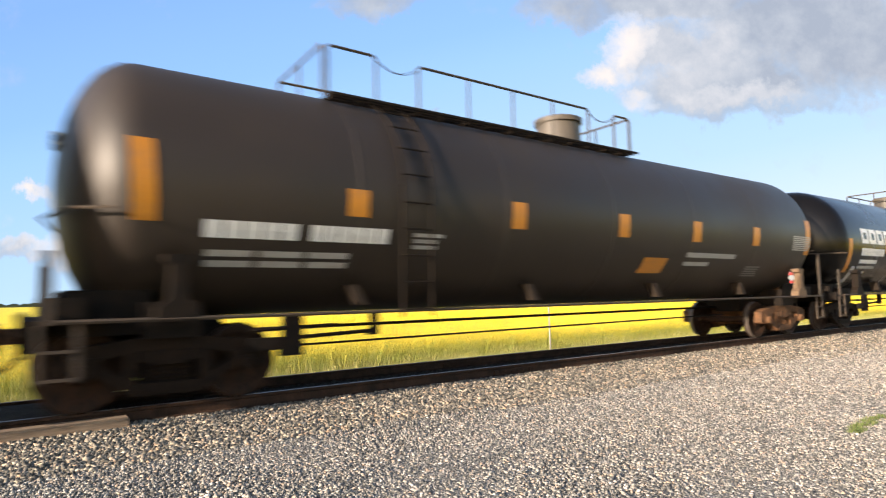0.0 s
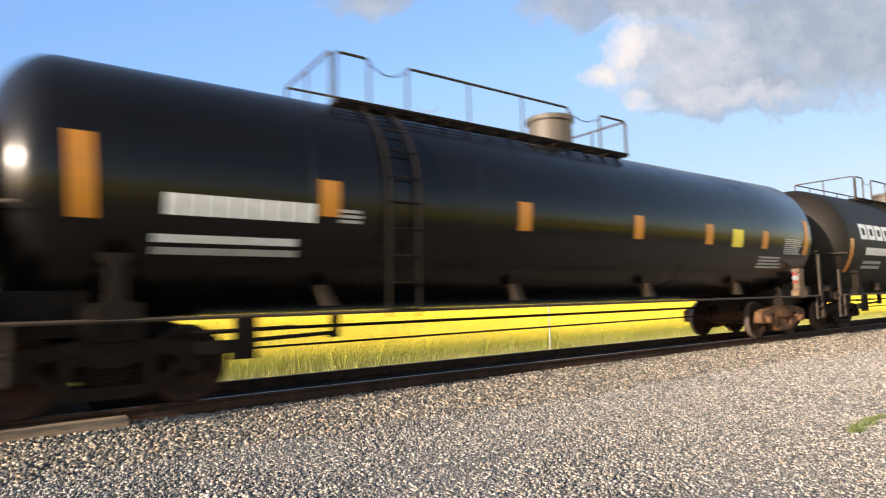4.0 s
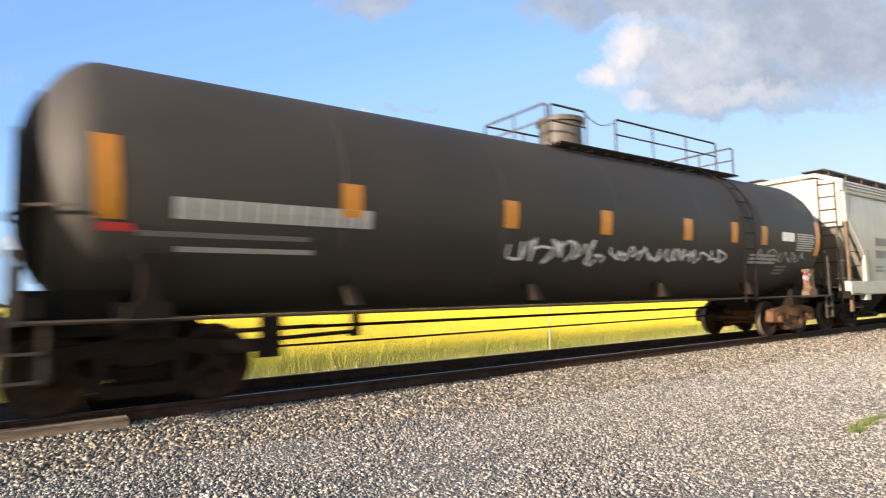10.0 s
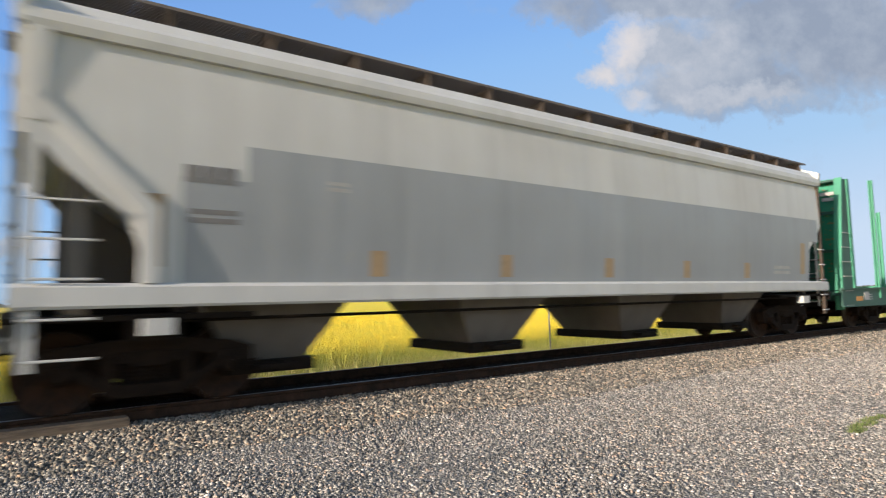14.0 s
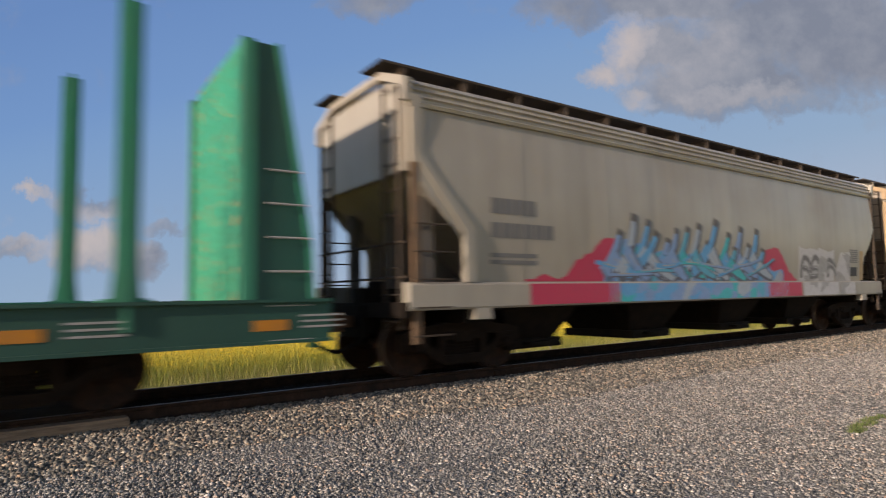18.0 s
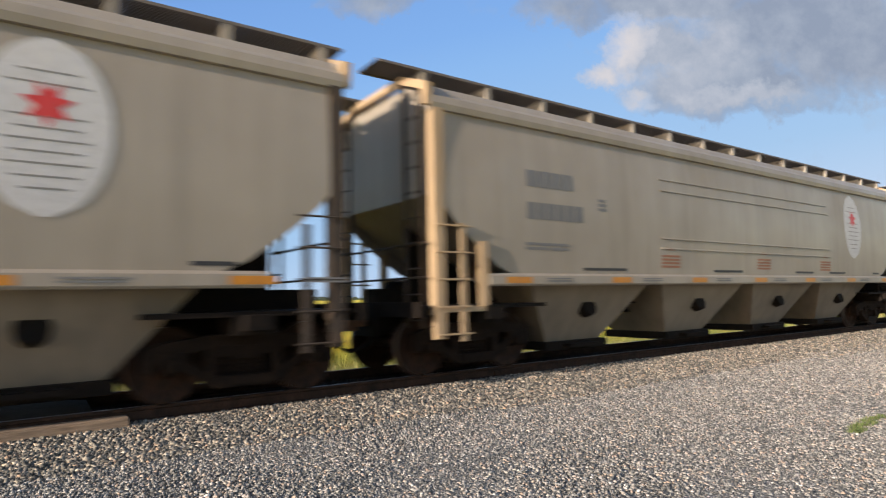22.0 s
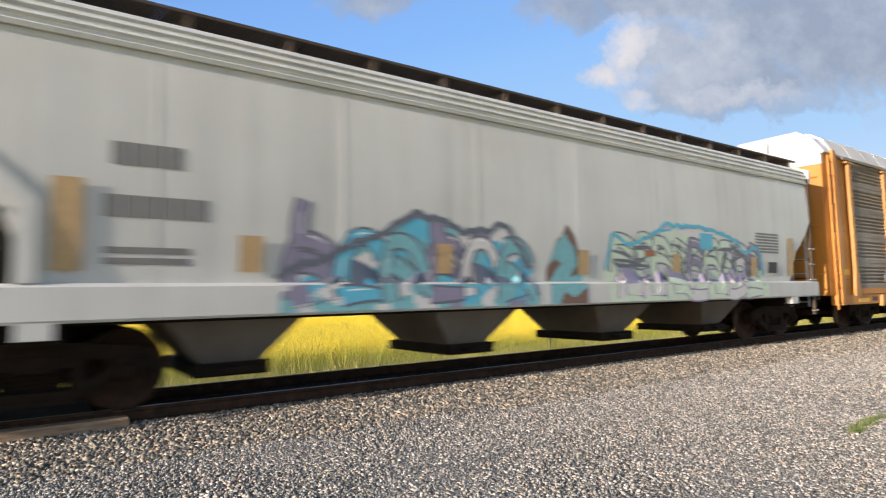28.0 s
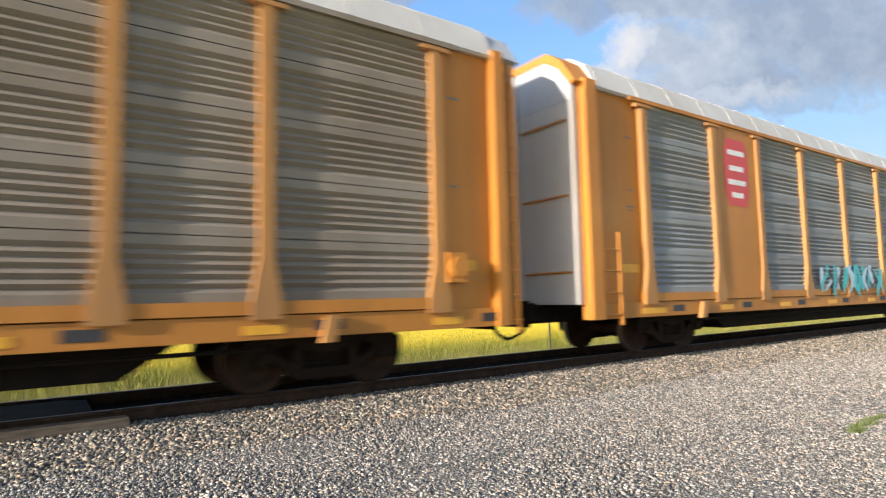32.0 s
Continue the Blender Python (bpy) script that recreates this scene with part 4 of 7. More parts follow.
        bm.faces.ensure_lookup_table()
        # The sloped faces take the bay paint that has shade in its colour
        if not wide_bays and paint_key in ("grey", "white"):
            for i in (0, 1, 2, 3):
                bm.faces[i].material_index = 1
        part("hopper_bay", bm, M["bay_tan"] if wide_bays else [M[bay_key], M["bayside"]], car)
        bm = fresh()
        box(bm, c - w * f - 0.10, c + w * f + 0.10, -yl - 0.12, yl + 0.12, lo - 0.16, lo)
        box(bm, c - w * f * 0.5, c + w * f * 0.5, -yl - 0.30, yl + 0.30, lo - 0.10, lo - 0.04)
        part("outlet_gate", bm, M["under"], car)
        if wide_bays:
            bm = fresh()
            ang = math.atan2(yb - yl, top - lo)
            rod(bm, (c + 0.02, -(yl + yb) / 2 - 0.06, (top + lo) / 2 - 0.02), (c + 0.02, -(yl + yb) / 2 + 0.11, (top + lo) / 2 - 0.08), 0.17, 14)
            part("bay_port", bm, M["under"], car, "dark round port on the hopper bay")
    bm = fresh()
    y = -0.4 if wide_bays else -1.25
    rod(bm, (-b + 1, y, 1.0), (b - 1, y, 1.0), 0.025)
    if wide_bays:
        box(bm, -b + 1.2, b - 1.2, -0.12, 0.12, 0.78, sill[0] + 0.03)
    part("center_sill", bm, M["under"], car)
    for s in (-1, 1):
        truck(car, s * (half - truck_in), truck_key)
        bm = fresh()
        box(bm, s * (half - truck_in) - 0.25, s * (half - truck_in) + 0.25, -1.45, 1.45, 0.80, 1.03)
        part("body_bolster", bm, M["under"], car)
        for side in (-1, 1):
            bm = fresh()
            box(bm, s * (half - truck_in) - 0.16, s * (half - truck_in) + 0.16, side * 1.45, side * 1.61, 0.86, 1.04)
            part("jacking_pad", bm, M["under"] if wide_bays else skin, car)
    end_gear(car, half)
    return car


# ---- bulkhead flat car ----
def bulkhead_flat(length):
    car = thing("bulkhead_flatcar", "empty green bulkhead flat car with tall stakes", "flat car", "cars of the freight train")
    half = length / 2
    b = half - 0.62
    # g is the sunlit green, gd the same paint with shade put in
    g, gd = M["green"], M["green_shaded"]
    bm = fresh()
    box(bm, -b, b, -1.42, 1.42, 1.00, 1.10)
    part("deck", bm, gd, car)
    n = 34
    for k in range(n):
        x0 = -b + 0.5 + (2 * b - 1.0) * k / n
        bm = fresh()
        box(bm, x0, x0 + (2 * b - 1.0) / n * 0.95, -1.38, 1.38, 1.104, 1.135)
        part("deck_plank", bm, gd, car)
    for side in (-1, 1):
        bm = fresh()
        prism(bm, [(-b, 0.70), (-b, 1.20), (b, 1.20), (b, 0.70)], "y", side * 1.43, side * 1.50)
        prism(bm, [(-b, 0.68), (b, 0.68), (b, 0.72), (-b, 0.72)], "y", side * 1.43, side * 1.56)
        prism(bm, [(-b, 1.18), (b, 1.18), (b, 1.22), (-b, 1.22)], "y", side * 1.43, side * 1.56)
        part("side_sill", bm, gd, car)
        bm = fresh()
        box(bm, -b + 2.0, b - 2.0, side * 0.95 - 0.06, side * 0.95 + 0.06, 1.14, 1.24)
        part("deck_riser", bm, g, car)
    bm = fresh()
    prism(bm, [(-b + 4.9, 0.86), (-b + 6.2, 0.34), (b - 6.2, 0.34), (b - 4.9, 0.86), (b - 4.9, 1.0), (-b + 4.9, 1.0)], "y", -0.30, 0.30)
    part("fishbelly_sill", bm, M["under"], car)
    # bulkheads: corner posts, corrugated face, top beam, outside ribs
    for s in (-1, 1):
        x = s * (b - 0.42)
        bm = fresh()
        prism(bm, [(-1.32, 1.14), (-1.32, 4.30), (-1.05, 4.52), (1.05, 4.52), (1.32, 4.30), (1.32, 1.14)], "x", x - s * 0.66, x - s * 0.58)
        part("bulkhead_face", bm, M["green_rust"], car, "tall rust-spotted green bulkhead")
        for side in (-1, 1):
            bm = fresh()
            prism(bm, [(x - s * 0.66, 0.72), (x - s * 0.66, 4.44), (x - s * 0.30, 4.44), (x + s * 0.12, 1.9), (x + s * 0.18, 0.72)], "y", side * 1.36, side * 1.44)
            part("bulkhead_side", bm, gd, car)
            # sun on this edge is given by the brighter green
            bm = fresh()
            prism(bm, [(x + s * 0.18, 0.60), (x + s * 0.12, 1.9), (x - s * 0.30, 4.46), (x - s * 0.24, 4.48), (x + s * 0.19, 1.9), (x + s * 0.25, 0.60)], "y", side * 1.26, side * 1.46)
            part("bulkhead_flange", bm, g, car, "green sloping corner flange, coloured as sunlit")
            bm = fresh()
            box(bm, x - s * 0.72, x - s * 0.56, side * 1.30, side * 1.47, 0.80, 4.46)
            part("bulkhead_post", bm, g, car)
            bm = fresh()
            for k in range(6):
                rod(bm, (x + s * (0.16 - 0.06 * max(0, k - 3)), side * 1.49, 0.72 + 0.42 * k), (x - s * 0.40, side * 1.49, 0.72 + 0.42 * k), 0.015, 5)
            part("side_ladder", bm, M["chalkdim"], car, "pale ladder rungs on the bulkhead")
        for y in (-0.42, 0.42):
            bm = fresh()
            prism(bm, [(x - s * 0.58, 1.1), (x - s * 0.58, 4.4), (x - s * 0.34, 4.4), (x + s * 0.02, 1.9), (x + s * 0.06, 1.1)], "y", y - 0.05, y + 0.05)
            part("bulkhead_rib", bm, gd, car)
        bm = fresh()
        box(bm, x - s * 0.58, x - s * 0.30, -1.36, 1.36, 4.40, 4.46)
        part("top_beam", bm, gd, car)
        for z in (3.45, 2.3):
            bm = fresh()
            box(bm, x - s * 0.58, x - s * 0.44, -1.34, 1.34, z, z + 0.08)
            part("cross_beam", bm, gd, car)
        if s < 0:
            for k in range(2):
                bm = fresh()
                box(bm, x - s * 0.46, x - s * 0.475, -1.20, -0.74 - 0.08 * k, 4.02 - 0.17 * k, 4.12 - 0.17 * k)
                part("stencil_bar", bm, M["chalkdim"], car)
        bm = fresh()
        box(bm, x - s * 0.05, x + s * 0.06, -1.45, 1.45, 0.86, 1.16)
        part("end_sill", bm, gd, car)
    # stakes
    for side in (-1, 1):
        for x in STAKES:
            x -= 0.42 if side > 0 else 0.0
            bm = fresh()
            y = side * 1.47
            prism(bm, [(x - 0.15, 0.78), (x - 0.15, 1.3), (x - 0.12, 1.6), (x - 0.12, 4.55), (x + 0.12, 4.55), (x + 0.12, 1.6), (x + 0.15, 1.3), (x + 0.15, 0.78)], "y", y - 0.02, y + 0.02)
            prism(bm, [(x - 0.03, 0.9), (x - 0.03, 4.58), (x + 0.03, 4.58), (x + 0.03, 0.9)], "y", y - side * 0.02 - 0.09, y - side * 0.02 + 0.02)
            part("stake", bm, g, car)
            bm = fresh()
            box(bm, x - 0.22, x + 0.22, y - side * 0.35, y - side * 0.02, 1.14, 1.26)
            part("stake_pocket", bm, g, car)
    for k in range(9):
        x = -b + 1.0 + (2 * b - 2.0) * k / 8
        bm = fresh()
        box(bm, x, x + 0.42, -1.508, -1.498, 0.84, 0.97)
        part("reflective_strip", bm, M["orange"], car)
        bm = fresh()
        for j in range(3):
            box(bm, x + 0.6, x + 1.15, -1.506, -1.498, 0.86 + 0.07 * j, 0.885 + 0.07 * j)
        part("stencil_bar", bm, M["chalkdim"], car)
    for x0, x1 in ((-b + 4.6, -b + 5.4), (-b + 5.8, -b + 6.9), (-b + 1.55, -b + 1.9)):
        bm = fresh()
        box(bm, x0, x1, -1.507, -1.498, 0.86, 1.10)
        part("name_block", bm, M["chalkdim"], car, "dusty white lettering block")
    for s in (-1, 1):
        truck(car, s * (half - 3.95))
        bm = fresh()
        box(bm, s * (half - 3.95) - 0.4, s * (half - 3.95) + 0.4, -1.3, 1.3, 0.80, 1.0)
        part("body_bolster", bm, M["under"], car)
    end_gear(car, half)
    return car


# ---- autoracks ----
def autorack(length, label, posts, logo, seed, screen_from, screen_to):
    car = thing("autorack", label, "autorack", "cars of the freight train")
    half = length / 2
    b = half - 0.88
    y1, top = 1.48, 5.06
    skin, screen = M["yellow"], M["galv_blue" if logo == "roundel" else "galv"]
    # flatcar underframe
    for side in (-1, 1):
        bm = fresh()
        prism(bm, [(side * 1.36, 0.74), (side * 1.50, 0.74), (side * 1.50, 1.02), (side * 1.36, 1.02)], "x", -b, b)
        part("side_sill", bm, skin, car)
        bm = fresh()
        prism(bm, [(side * 1.40, 1.02), (side * 1.53, 1.04), (side * 1.53, 1.20), (side * 1.40, 1.20)], "x", screen_from - 0.2, screen_to + 0.2)
        part("deck_rail", bm, skin, car)
    bm = fresh()
    box(bm, -b, b, -1.35, 1.35, 0.95, 1.02)
    part("deck", bm, M["under"], car)
    bm = fresh()
    prism(bm, [(-b + 4.9, 0.72), (-b + 5.5, 0.33), (b - 5.5, 0.33), (b - 4.9, 0.72), (b - 4.9, 0.95), (-b + 4.9, 0.95)], "y", -0.9, 0.9)
    part("center_sill", bm, M["under"], car)
    bm = fresh()
    rod(bm, (-b + 4, -1.2, 0.60), (b - 4, -1.2, 0.60), 0.03)
    part("brake_pipe", bm, M["under"], car)
    # screens of corrugated panels between posts
    edges = [screen_from] + list(posts) + [screen_to]
    for a, c in zip(edges, edges[1:]):
        for tier in range(5):
            z0 = 1.20 + (top - 1.20) * tier / 5
            z1 = 1.20 + (top - 1.20) * (tier + 1) / 5 - 0.012
            bm = fresh()
            n, prev = 7, None
            for k in range(n * 4 + 1):
                z = z0 + (z1 - z0) * k / (n * 4)
                ph = (k % 4)
                flatz = not 0.12 < (z - z0) / (z1 - z0) < 0.87
                y = -(y1 - (0.0 if flatz else (0.0, 0.021, 0.042, 0.021)[ph]))
                pair = (bm.verts.new((a + 0.015, y, z)), bm.verts.new((c - 0.015, y, z)))
                if prev:
                    bm.faces.new((prev[0], prev[1], pair[1], pair[0]))
                prev = pair
            part("screen_panel", bm, screen, car)
    bm = fresh()
    box(bm, screen_from, screen_to, 1.44, y1, 1.20, top)
    part("far_screen", bm, screen, car)
    for x in edges:
        bm = fresh()
        prism(bm, [(x - 0.09, 1.7), (x - 0.09, top - 0.12), (x + 0.09, top - 0.12), (x + 0.09, 1.7), (x + 0.19, 1.18), (x + 0.19, 0.98), (x - 0.19, 0.98), (x - 0.19, 1.18)], "y", -y1 - 0.075, -y1 + 0.03)
        box(bm, x - 0.24, x + 0.24, -y1 - 0.09, -y1 + 0.02, top - 0.16, top - 0.10)
        part("side_post", bm, M["rackpost"], car)
    # roof
    bm = fresh()
    rp = [(-1.50, top - 0.02), (-1.53, top + 0.02), (-1.30, 5.56), (-0.95, 5.80), (0, 5.88), (0.95, 5.80), (1.30, 5.56), (1.53, top + 0.02), (1.50, top - 0.02)]
    prism(bm, rp, "x", -b + 0.35, b - 0.35)
    part("roof", bm, M["roofing"], car)
    n = 20
    for k in range(n):
        x = -b + 0.5 + (2 * b - 1.0) * k / n
        bm = fresh()
        prism(bm, [(-1.5285, top + 0.04), (-1.303, 5.563), (-0.952, 5.804), (-0.95, 5.78), (-1.29, 5.54), (-1.51, top + 0.04)], "x", x - 0.03, x + 0.03)
        part("roof_rib", bm, M["roofing"], car)
    bm = fresh()
    box(bm, screen_from - 0.4, screen_to + 0.4, -1.545, -1.47, top - 0.06, top + 0.02)
    part("top_rail", bm, skin if logo == "roundel" else screen, car)
    # ends: solid side panels, corner posts with ladder, end doors
    for s in (-1, 1):
        e = screen_from if s < 0 else screen_to
        for side in (-1, 1):
            bm = fresh()
            box(bm, s * (b + 0.05), e, side * 1.40 - 0.02, side * 1.40 + 0.02, 1.0, top)
            part("end_side_panel", bm, skin, car)
            bm = fresh()
            x, w = (s * (b - 0.18), 0.16) if logo == "roundel" else (s * (b - 0.30), 0.105)
            box(bm, x - w, x + w, side * 1.49 - 0.09, side * 1.49 + 0.09, 0.74, 5.16)
            part("corner_post", bm, skin, car)
            bm = fresh()
            x = s * (b - 0.85) if logo == "roundel" else s * (b + 0.02)
            box(bm, x - 0.03, x + 0.03, side * 1.54 - 0.02, side * 1.54 + 0.02, 0.62, 2.35 if logo == "roundel" else 5.0)
            part("ladder_stile", bm, skin, car)
        ladder(car, s * (b - (0.62 if logo == "roundel" else 0.17)), -1.50, 0.70, 2.3 if logo == "roundel" else 5.0, "x", 0.50, False, "yellow", 0.40)
        # stencilled notices and the hand brake on the end panels
        xa = e + s * 0.16
        for k, z in enumerate((4.25, 3.2, 2.87, 2.80) if logo == "roundel" else (4.25, 2.87, 1.46)):
            bm = fresh()
            box(bm, xa + s * 0.12, xa + s * (0.34 - 0.05 * (k % 2)), -1.428, -1.420, z, z + 0.03)
            part("stencil_bar", bm, M["fadeink"], car)
        bm = fresh()
        box(bm, xa + s * 0.06, xa + s * 0.60, -1.428, -1.420, 1.60, 1.76)
        part("notice", bm, M["strip_bright"], car, "bright yellow notice strip")
        if s > 0:
            bm = fresh()
            box(bm, e + 0.12, e + 0.46, -1.60, -1.42, 1.42, 1.86)
            rod(bm, (e + 0.29, -1.60, 1.64), (e + 0.29, -1.66, 1.64), 0.15, 12)
            part("hand_brake", bm, skin, car, "orange-yellow hand brake housing")
        for side in (-1, 1):
            bm = fresh()
            prism(bm, [(side * 0.02, 1.02), (side * 1.42, 1.02), (side * 1.42, 4.75), (side * 0.02, 4.75)], "x", s * (b + 0.06), s * (b + 0.18))
            part("end_door", bm, M["roofing"] if logo == "roundel" else skin, car)
            bm = fresh()
            prism(bm, [(side * 0.02, 4.76), (side * 1.42, 4.76), (side * 1.42, 5.10), (side * 1.10, 5.50), (side * 0.80, 5.66), (side * 0.02, 5.72)], "x", s * (b + 0.06), s * (b + 0.18))
            part("end_gable", bm, M["white"], car, "white-painted end gable")
            for z in (1.6, 3.0, 4.4):
                bm = fresh()
                rod(bm, (s * (b + 0.21), side * 1.3, z), (s * (b + 0.21), side * 0.1, z), 0.025, 5)
                part("door_bar", bm, skin, car)
        bm = fresh()
        prism(bm, [(-1.54, 5.08), (-1.22, 5.55), (-0.86, 5.80), (0.86, 5.80), (1.22, 5.55), (1.54, 5.08), (1.42, 5.04), (1.12, 5.44), (0.8, 5.64), (-0.8, 5.64), (-1.12, 5.44), (-1.42, 5.04)], "x", s * (b - 0.34), s * (b + 0.20))
        part("end_arch", bm, skin if logo == "roundel" else M["white"], car, "orange-yellow end arch" if logo == "roundel" else "white-painted end arch")
        truck(car, s * (half - 3.95))
        bm = fresh()
        box(bm, s * (half - 3.95) - 0.4, s * (half - 3.95) + 0.4, -1.35, 1.35, 0.80, 0.95)
        part("body_bolster", bm, M["under"], car)
        bm = fresh()
        prism(bm, [(e + s * -0.0 - 0.10, 0.66), (e - 0.02, 1.0), (e + 0.16, 1.0), (e + 0.08, 0.66)], "y", -1.58, -1.48)
        o = part("tie_down_bracket", bm, M["rackpost"], car, "rust-orange bracket on the sill")
        o.location = (-s * 1.75, 0, 0)
    for k in range(9):
        x = -b + 1.6 + (2 * b - 3.2) * k / 8
        bm = fresh()
        box(bm, x - (0.1 if k == 0 else 0), x + (0.68 if k == 0 else 0.5), -1.509, -1.499, 0.80, 0.91)
        part("reflective_strip", bm, M["strip_bright"], car)
        bm = fresh()
        box(bm, x + 0.9, x + 1.3, -1.508, -1.499, 0.82, 0.95)
        part("stencil_bar", bm, M["ink"], car)
    end_gear(car, half)
    return car


# ---- ground ----
def ground_height(y):
    pts = [(-400, -0.9), (-30, -0.75), (-12, -0.5), (-6, -0.42), (-3.0, -0.31), (-1.55, -0.20), (-1.0, -0.165), (1.2, -0.165), (1.7, -0.22), (3.4, -0.72), (6, -0.80), (30, -0.80), (400, -0.8)]
    return float(np.interp(y, [p[0] for p in pts], [p[1] for p in pts]))


def sandy(t):
    """How much pale sand lies over the stones: little along the ballast, more over the drive away from the crossing."""
    sep = t.nodes.new("ShaderNodeSeparateXYZ")
    t.links.new(coords(t), sep.inputs[0])
    drive = math_node(t, "MULTIPLY", math_node(t, "SUBTRACT", sep.outputs[0], 1.5), 0.09, True)
    patch = ramp(t, noise_tex(t, coords(t), 0.45, 4, 0.6), [(0.35, 0.25), (0.7, 1.0)])
    return math_node(t, "MULTIPLY", math_node(t, "MULTIPLY", drive, patch), 0.14, True)


def gravel_material():
    m, t, b = nodes_of("grey crushed gravel")
    v = coords(t)
    n1 = noise_tex(t, v, 0.25, 3)
    vor = t.nodes.new("ShaderNodeTexVoronoi")
    vor.inputs["Scale"].default_value = 42
    t.links.new(v, vor.inputs["Vector"])
    sep = t.nodes.new("ShaderNodeSeparateColor")
    t.links.new(vor.outputs["Color"], sep.inputs[0])
    col = ramp(t, sep.outputs[0], [(0.0, (0.050, 0.050, 0.046)), (0.4, (0.115, 0.113, 0.102)), (0.7, (0.21, 0.202, 0.18)), (0.92, (0.34, 0.322, 0.282)), (1.0, (0.47, 0.45, 0.40))])
    dust = mixer(t, ramp(t, n1, [(0.35, 0.0), (0.7, 0.45)]), col, (0.28, 0.25, 0.21))
    dust = mixer(t, sandy(t), dust, (0.46, 0.405, 0.335))
    t.links.new(dust, b.inputs["Base Color"])
    b.inputs["Roughness"].default_value = 0.9
    h = math_node(t, "ADD", vor.outputs["Distance"], math_node(t, "MULTIPLY", noise_tex(t, v, 90, 3), 0.4))
    bump(t, b, h, 1.0, 0.02)
    return m


def stone_material(name="crushed ballast stone", dim=1.0, dark=0.0, tint=(1, 1, 1)):
    m, t, b = nodes_of(name)
    g = t.nodes.new("ShaderNodeNewGeometry")
    col = ramp(t, g.outputs["Random Per Island"], [(p, tuple(dim * v * w for v, w in zip(c, tint))) for p, c in ((0.0, (0.045, 0.046, 0.044)), (0.34 + 0.2 * dark, (0.135, 0.134, 0.123)), (0.58 + 0.2 * dark, (0.28, 0.268, 0.24)), (0.80 + 0.06 * dark, (0.39, 0.365, 0.32)), (0.90, (0.41, 0.30, 0.215)), (1.0, (0.58, 0.56, 0.51)))])
    n = noise_tex(t, coords(t), 60, 3)
    col = mixer(t, ramp(t, n, [(0.4, 0.0), (0.8, 0.4)]), col, tuple(dim * v for v in (0.15, 0.14, 0.125)))
    if dim == 1.0:
        col = mixer(t, sandy(t), col, (0.47, 0.415, 0.345))
    t.links.new(col, b.inputs["Base Color"])
    b.inputs["Roughness"].default_value = 0.85
    return m


def soil_material(name, dark, light, scale):
    m, t, b = nodes_of(name)
    v = coords(t)
    n1, n2 = noise_tex(t, v, scale, 5, 0.65), noise_tex(t, v, scale * 14, 4, 0.7)
    col = mixer(t, ramp(t, n1, [(0.3, 0.0), (0.7, 1.0)]), dark, light)
    col = mixer(t, ramp(t, n2, [(0.4, 0.0), (0.8, 0.6)]), col, tuple(0.5 * c for c in dark))
    t.links.new(col, b.inputs["Base Color"])
    b.inputs["Roughness"].default_value = 0.95
    b.inputs["Specular IOR Level"].default_value = 0.15
    bump(t, b, n2, 0.8, 0.05)
    return m


GRAVEL, STONE = gravel_material(), stone_material()
# Ballast in the train's shadow: the shadow is put into the stone colour
SHADE_STONE = stone_material("ballast stone darkened for shade", 0.07)
SOIL = soil_material("grassy earth", (0.05, 0.085, 0.02), (0.16, 0.15, 0.06), 0.4)


BROWN = stone_material("mixed brown ballast stone", 0.98, 0.35, (1.0, 0.92, 0.80))


def build_ground():
    ys = [-3000, -400, -60, -30] + list(np.arange(-16, 5.01, 0.35)) + [6, 8, 12, 30, 100, 400, 3000]
    xs = [-3000, -400, -100, -30] + list(np.arange(-10, 40.1, 1.0)) + [60, 100, 400, 3000]
    verts = [(x, y, ground_height(y) + (0.015 * noise.noise((x * 0.6, y * 0.6, 0)) if -14 < y < -1.6 else 0)) for y in ys for x in xs]
    w = len(xs)
    faces = [(r * w + c, r * w + c + 1, (r + 1) * w + c + 1, (r + 1) * w + c) for r in range(len(ys) - 1) for c in range(w - 1)]
    # the third material is the bed with the train's shade in its colour
    me = raw("ground", verts, faces, [GRAVEL, SOIL, soil_material("ballast bed darkened for shade", (0.012, 0.011, 0.010), (0.03, 0.026, 0.021), 3.0)], True)
    for p in me.polygons:
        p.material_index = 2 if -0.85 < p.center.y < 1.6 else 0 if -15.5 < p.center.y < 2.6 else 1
    tagged(new("ground", me), "grey gravel beside the track, earth and grass beyond", "ground", kind="structure")


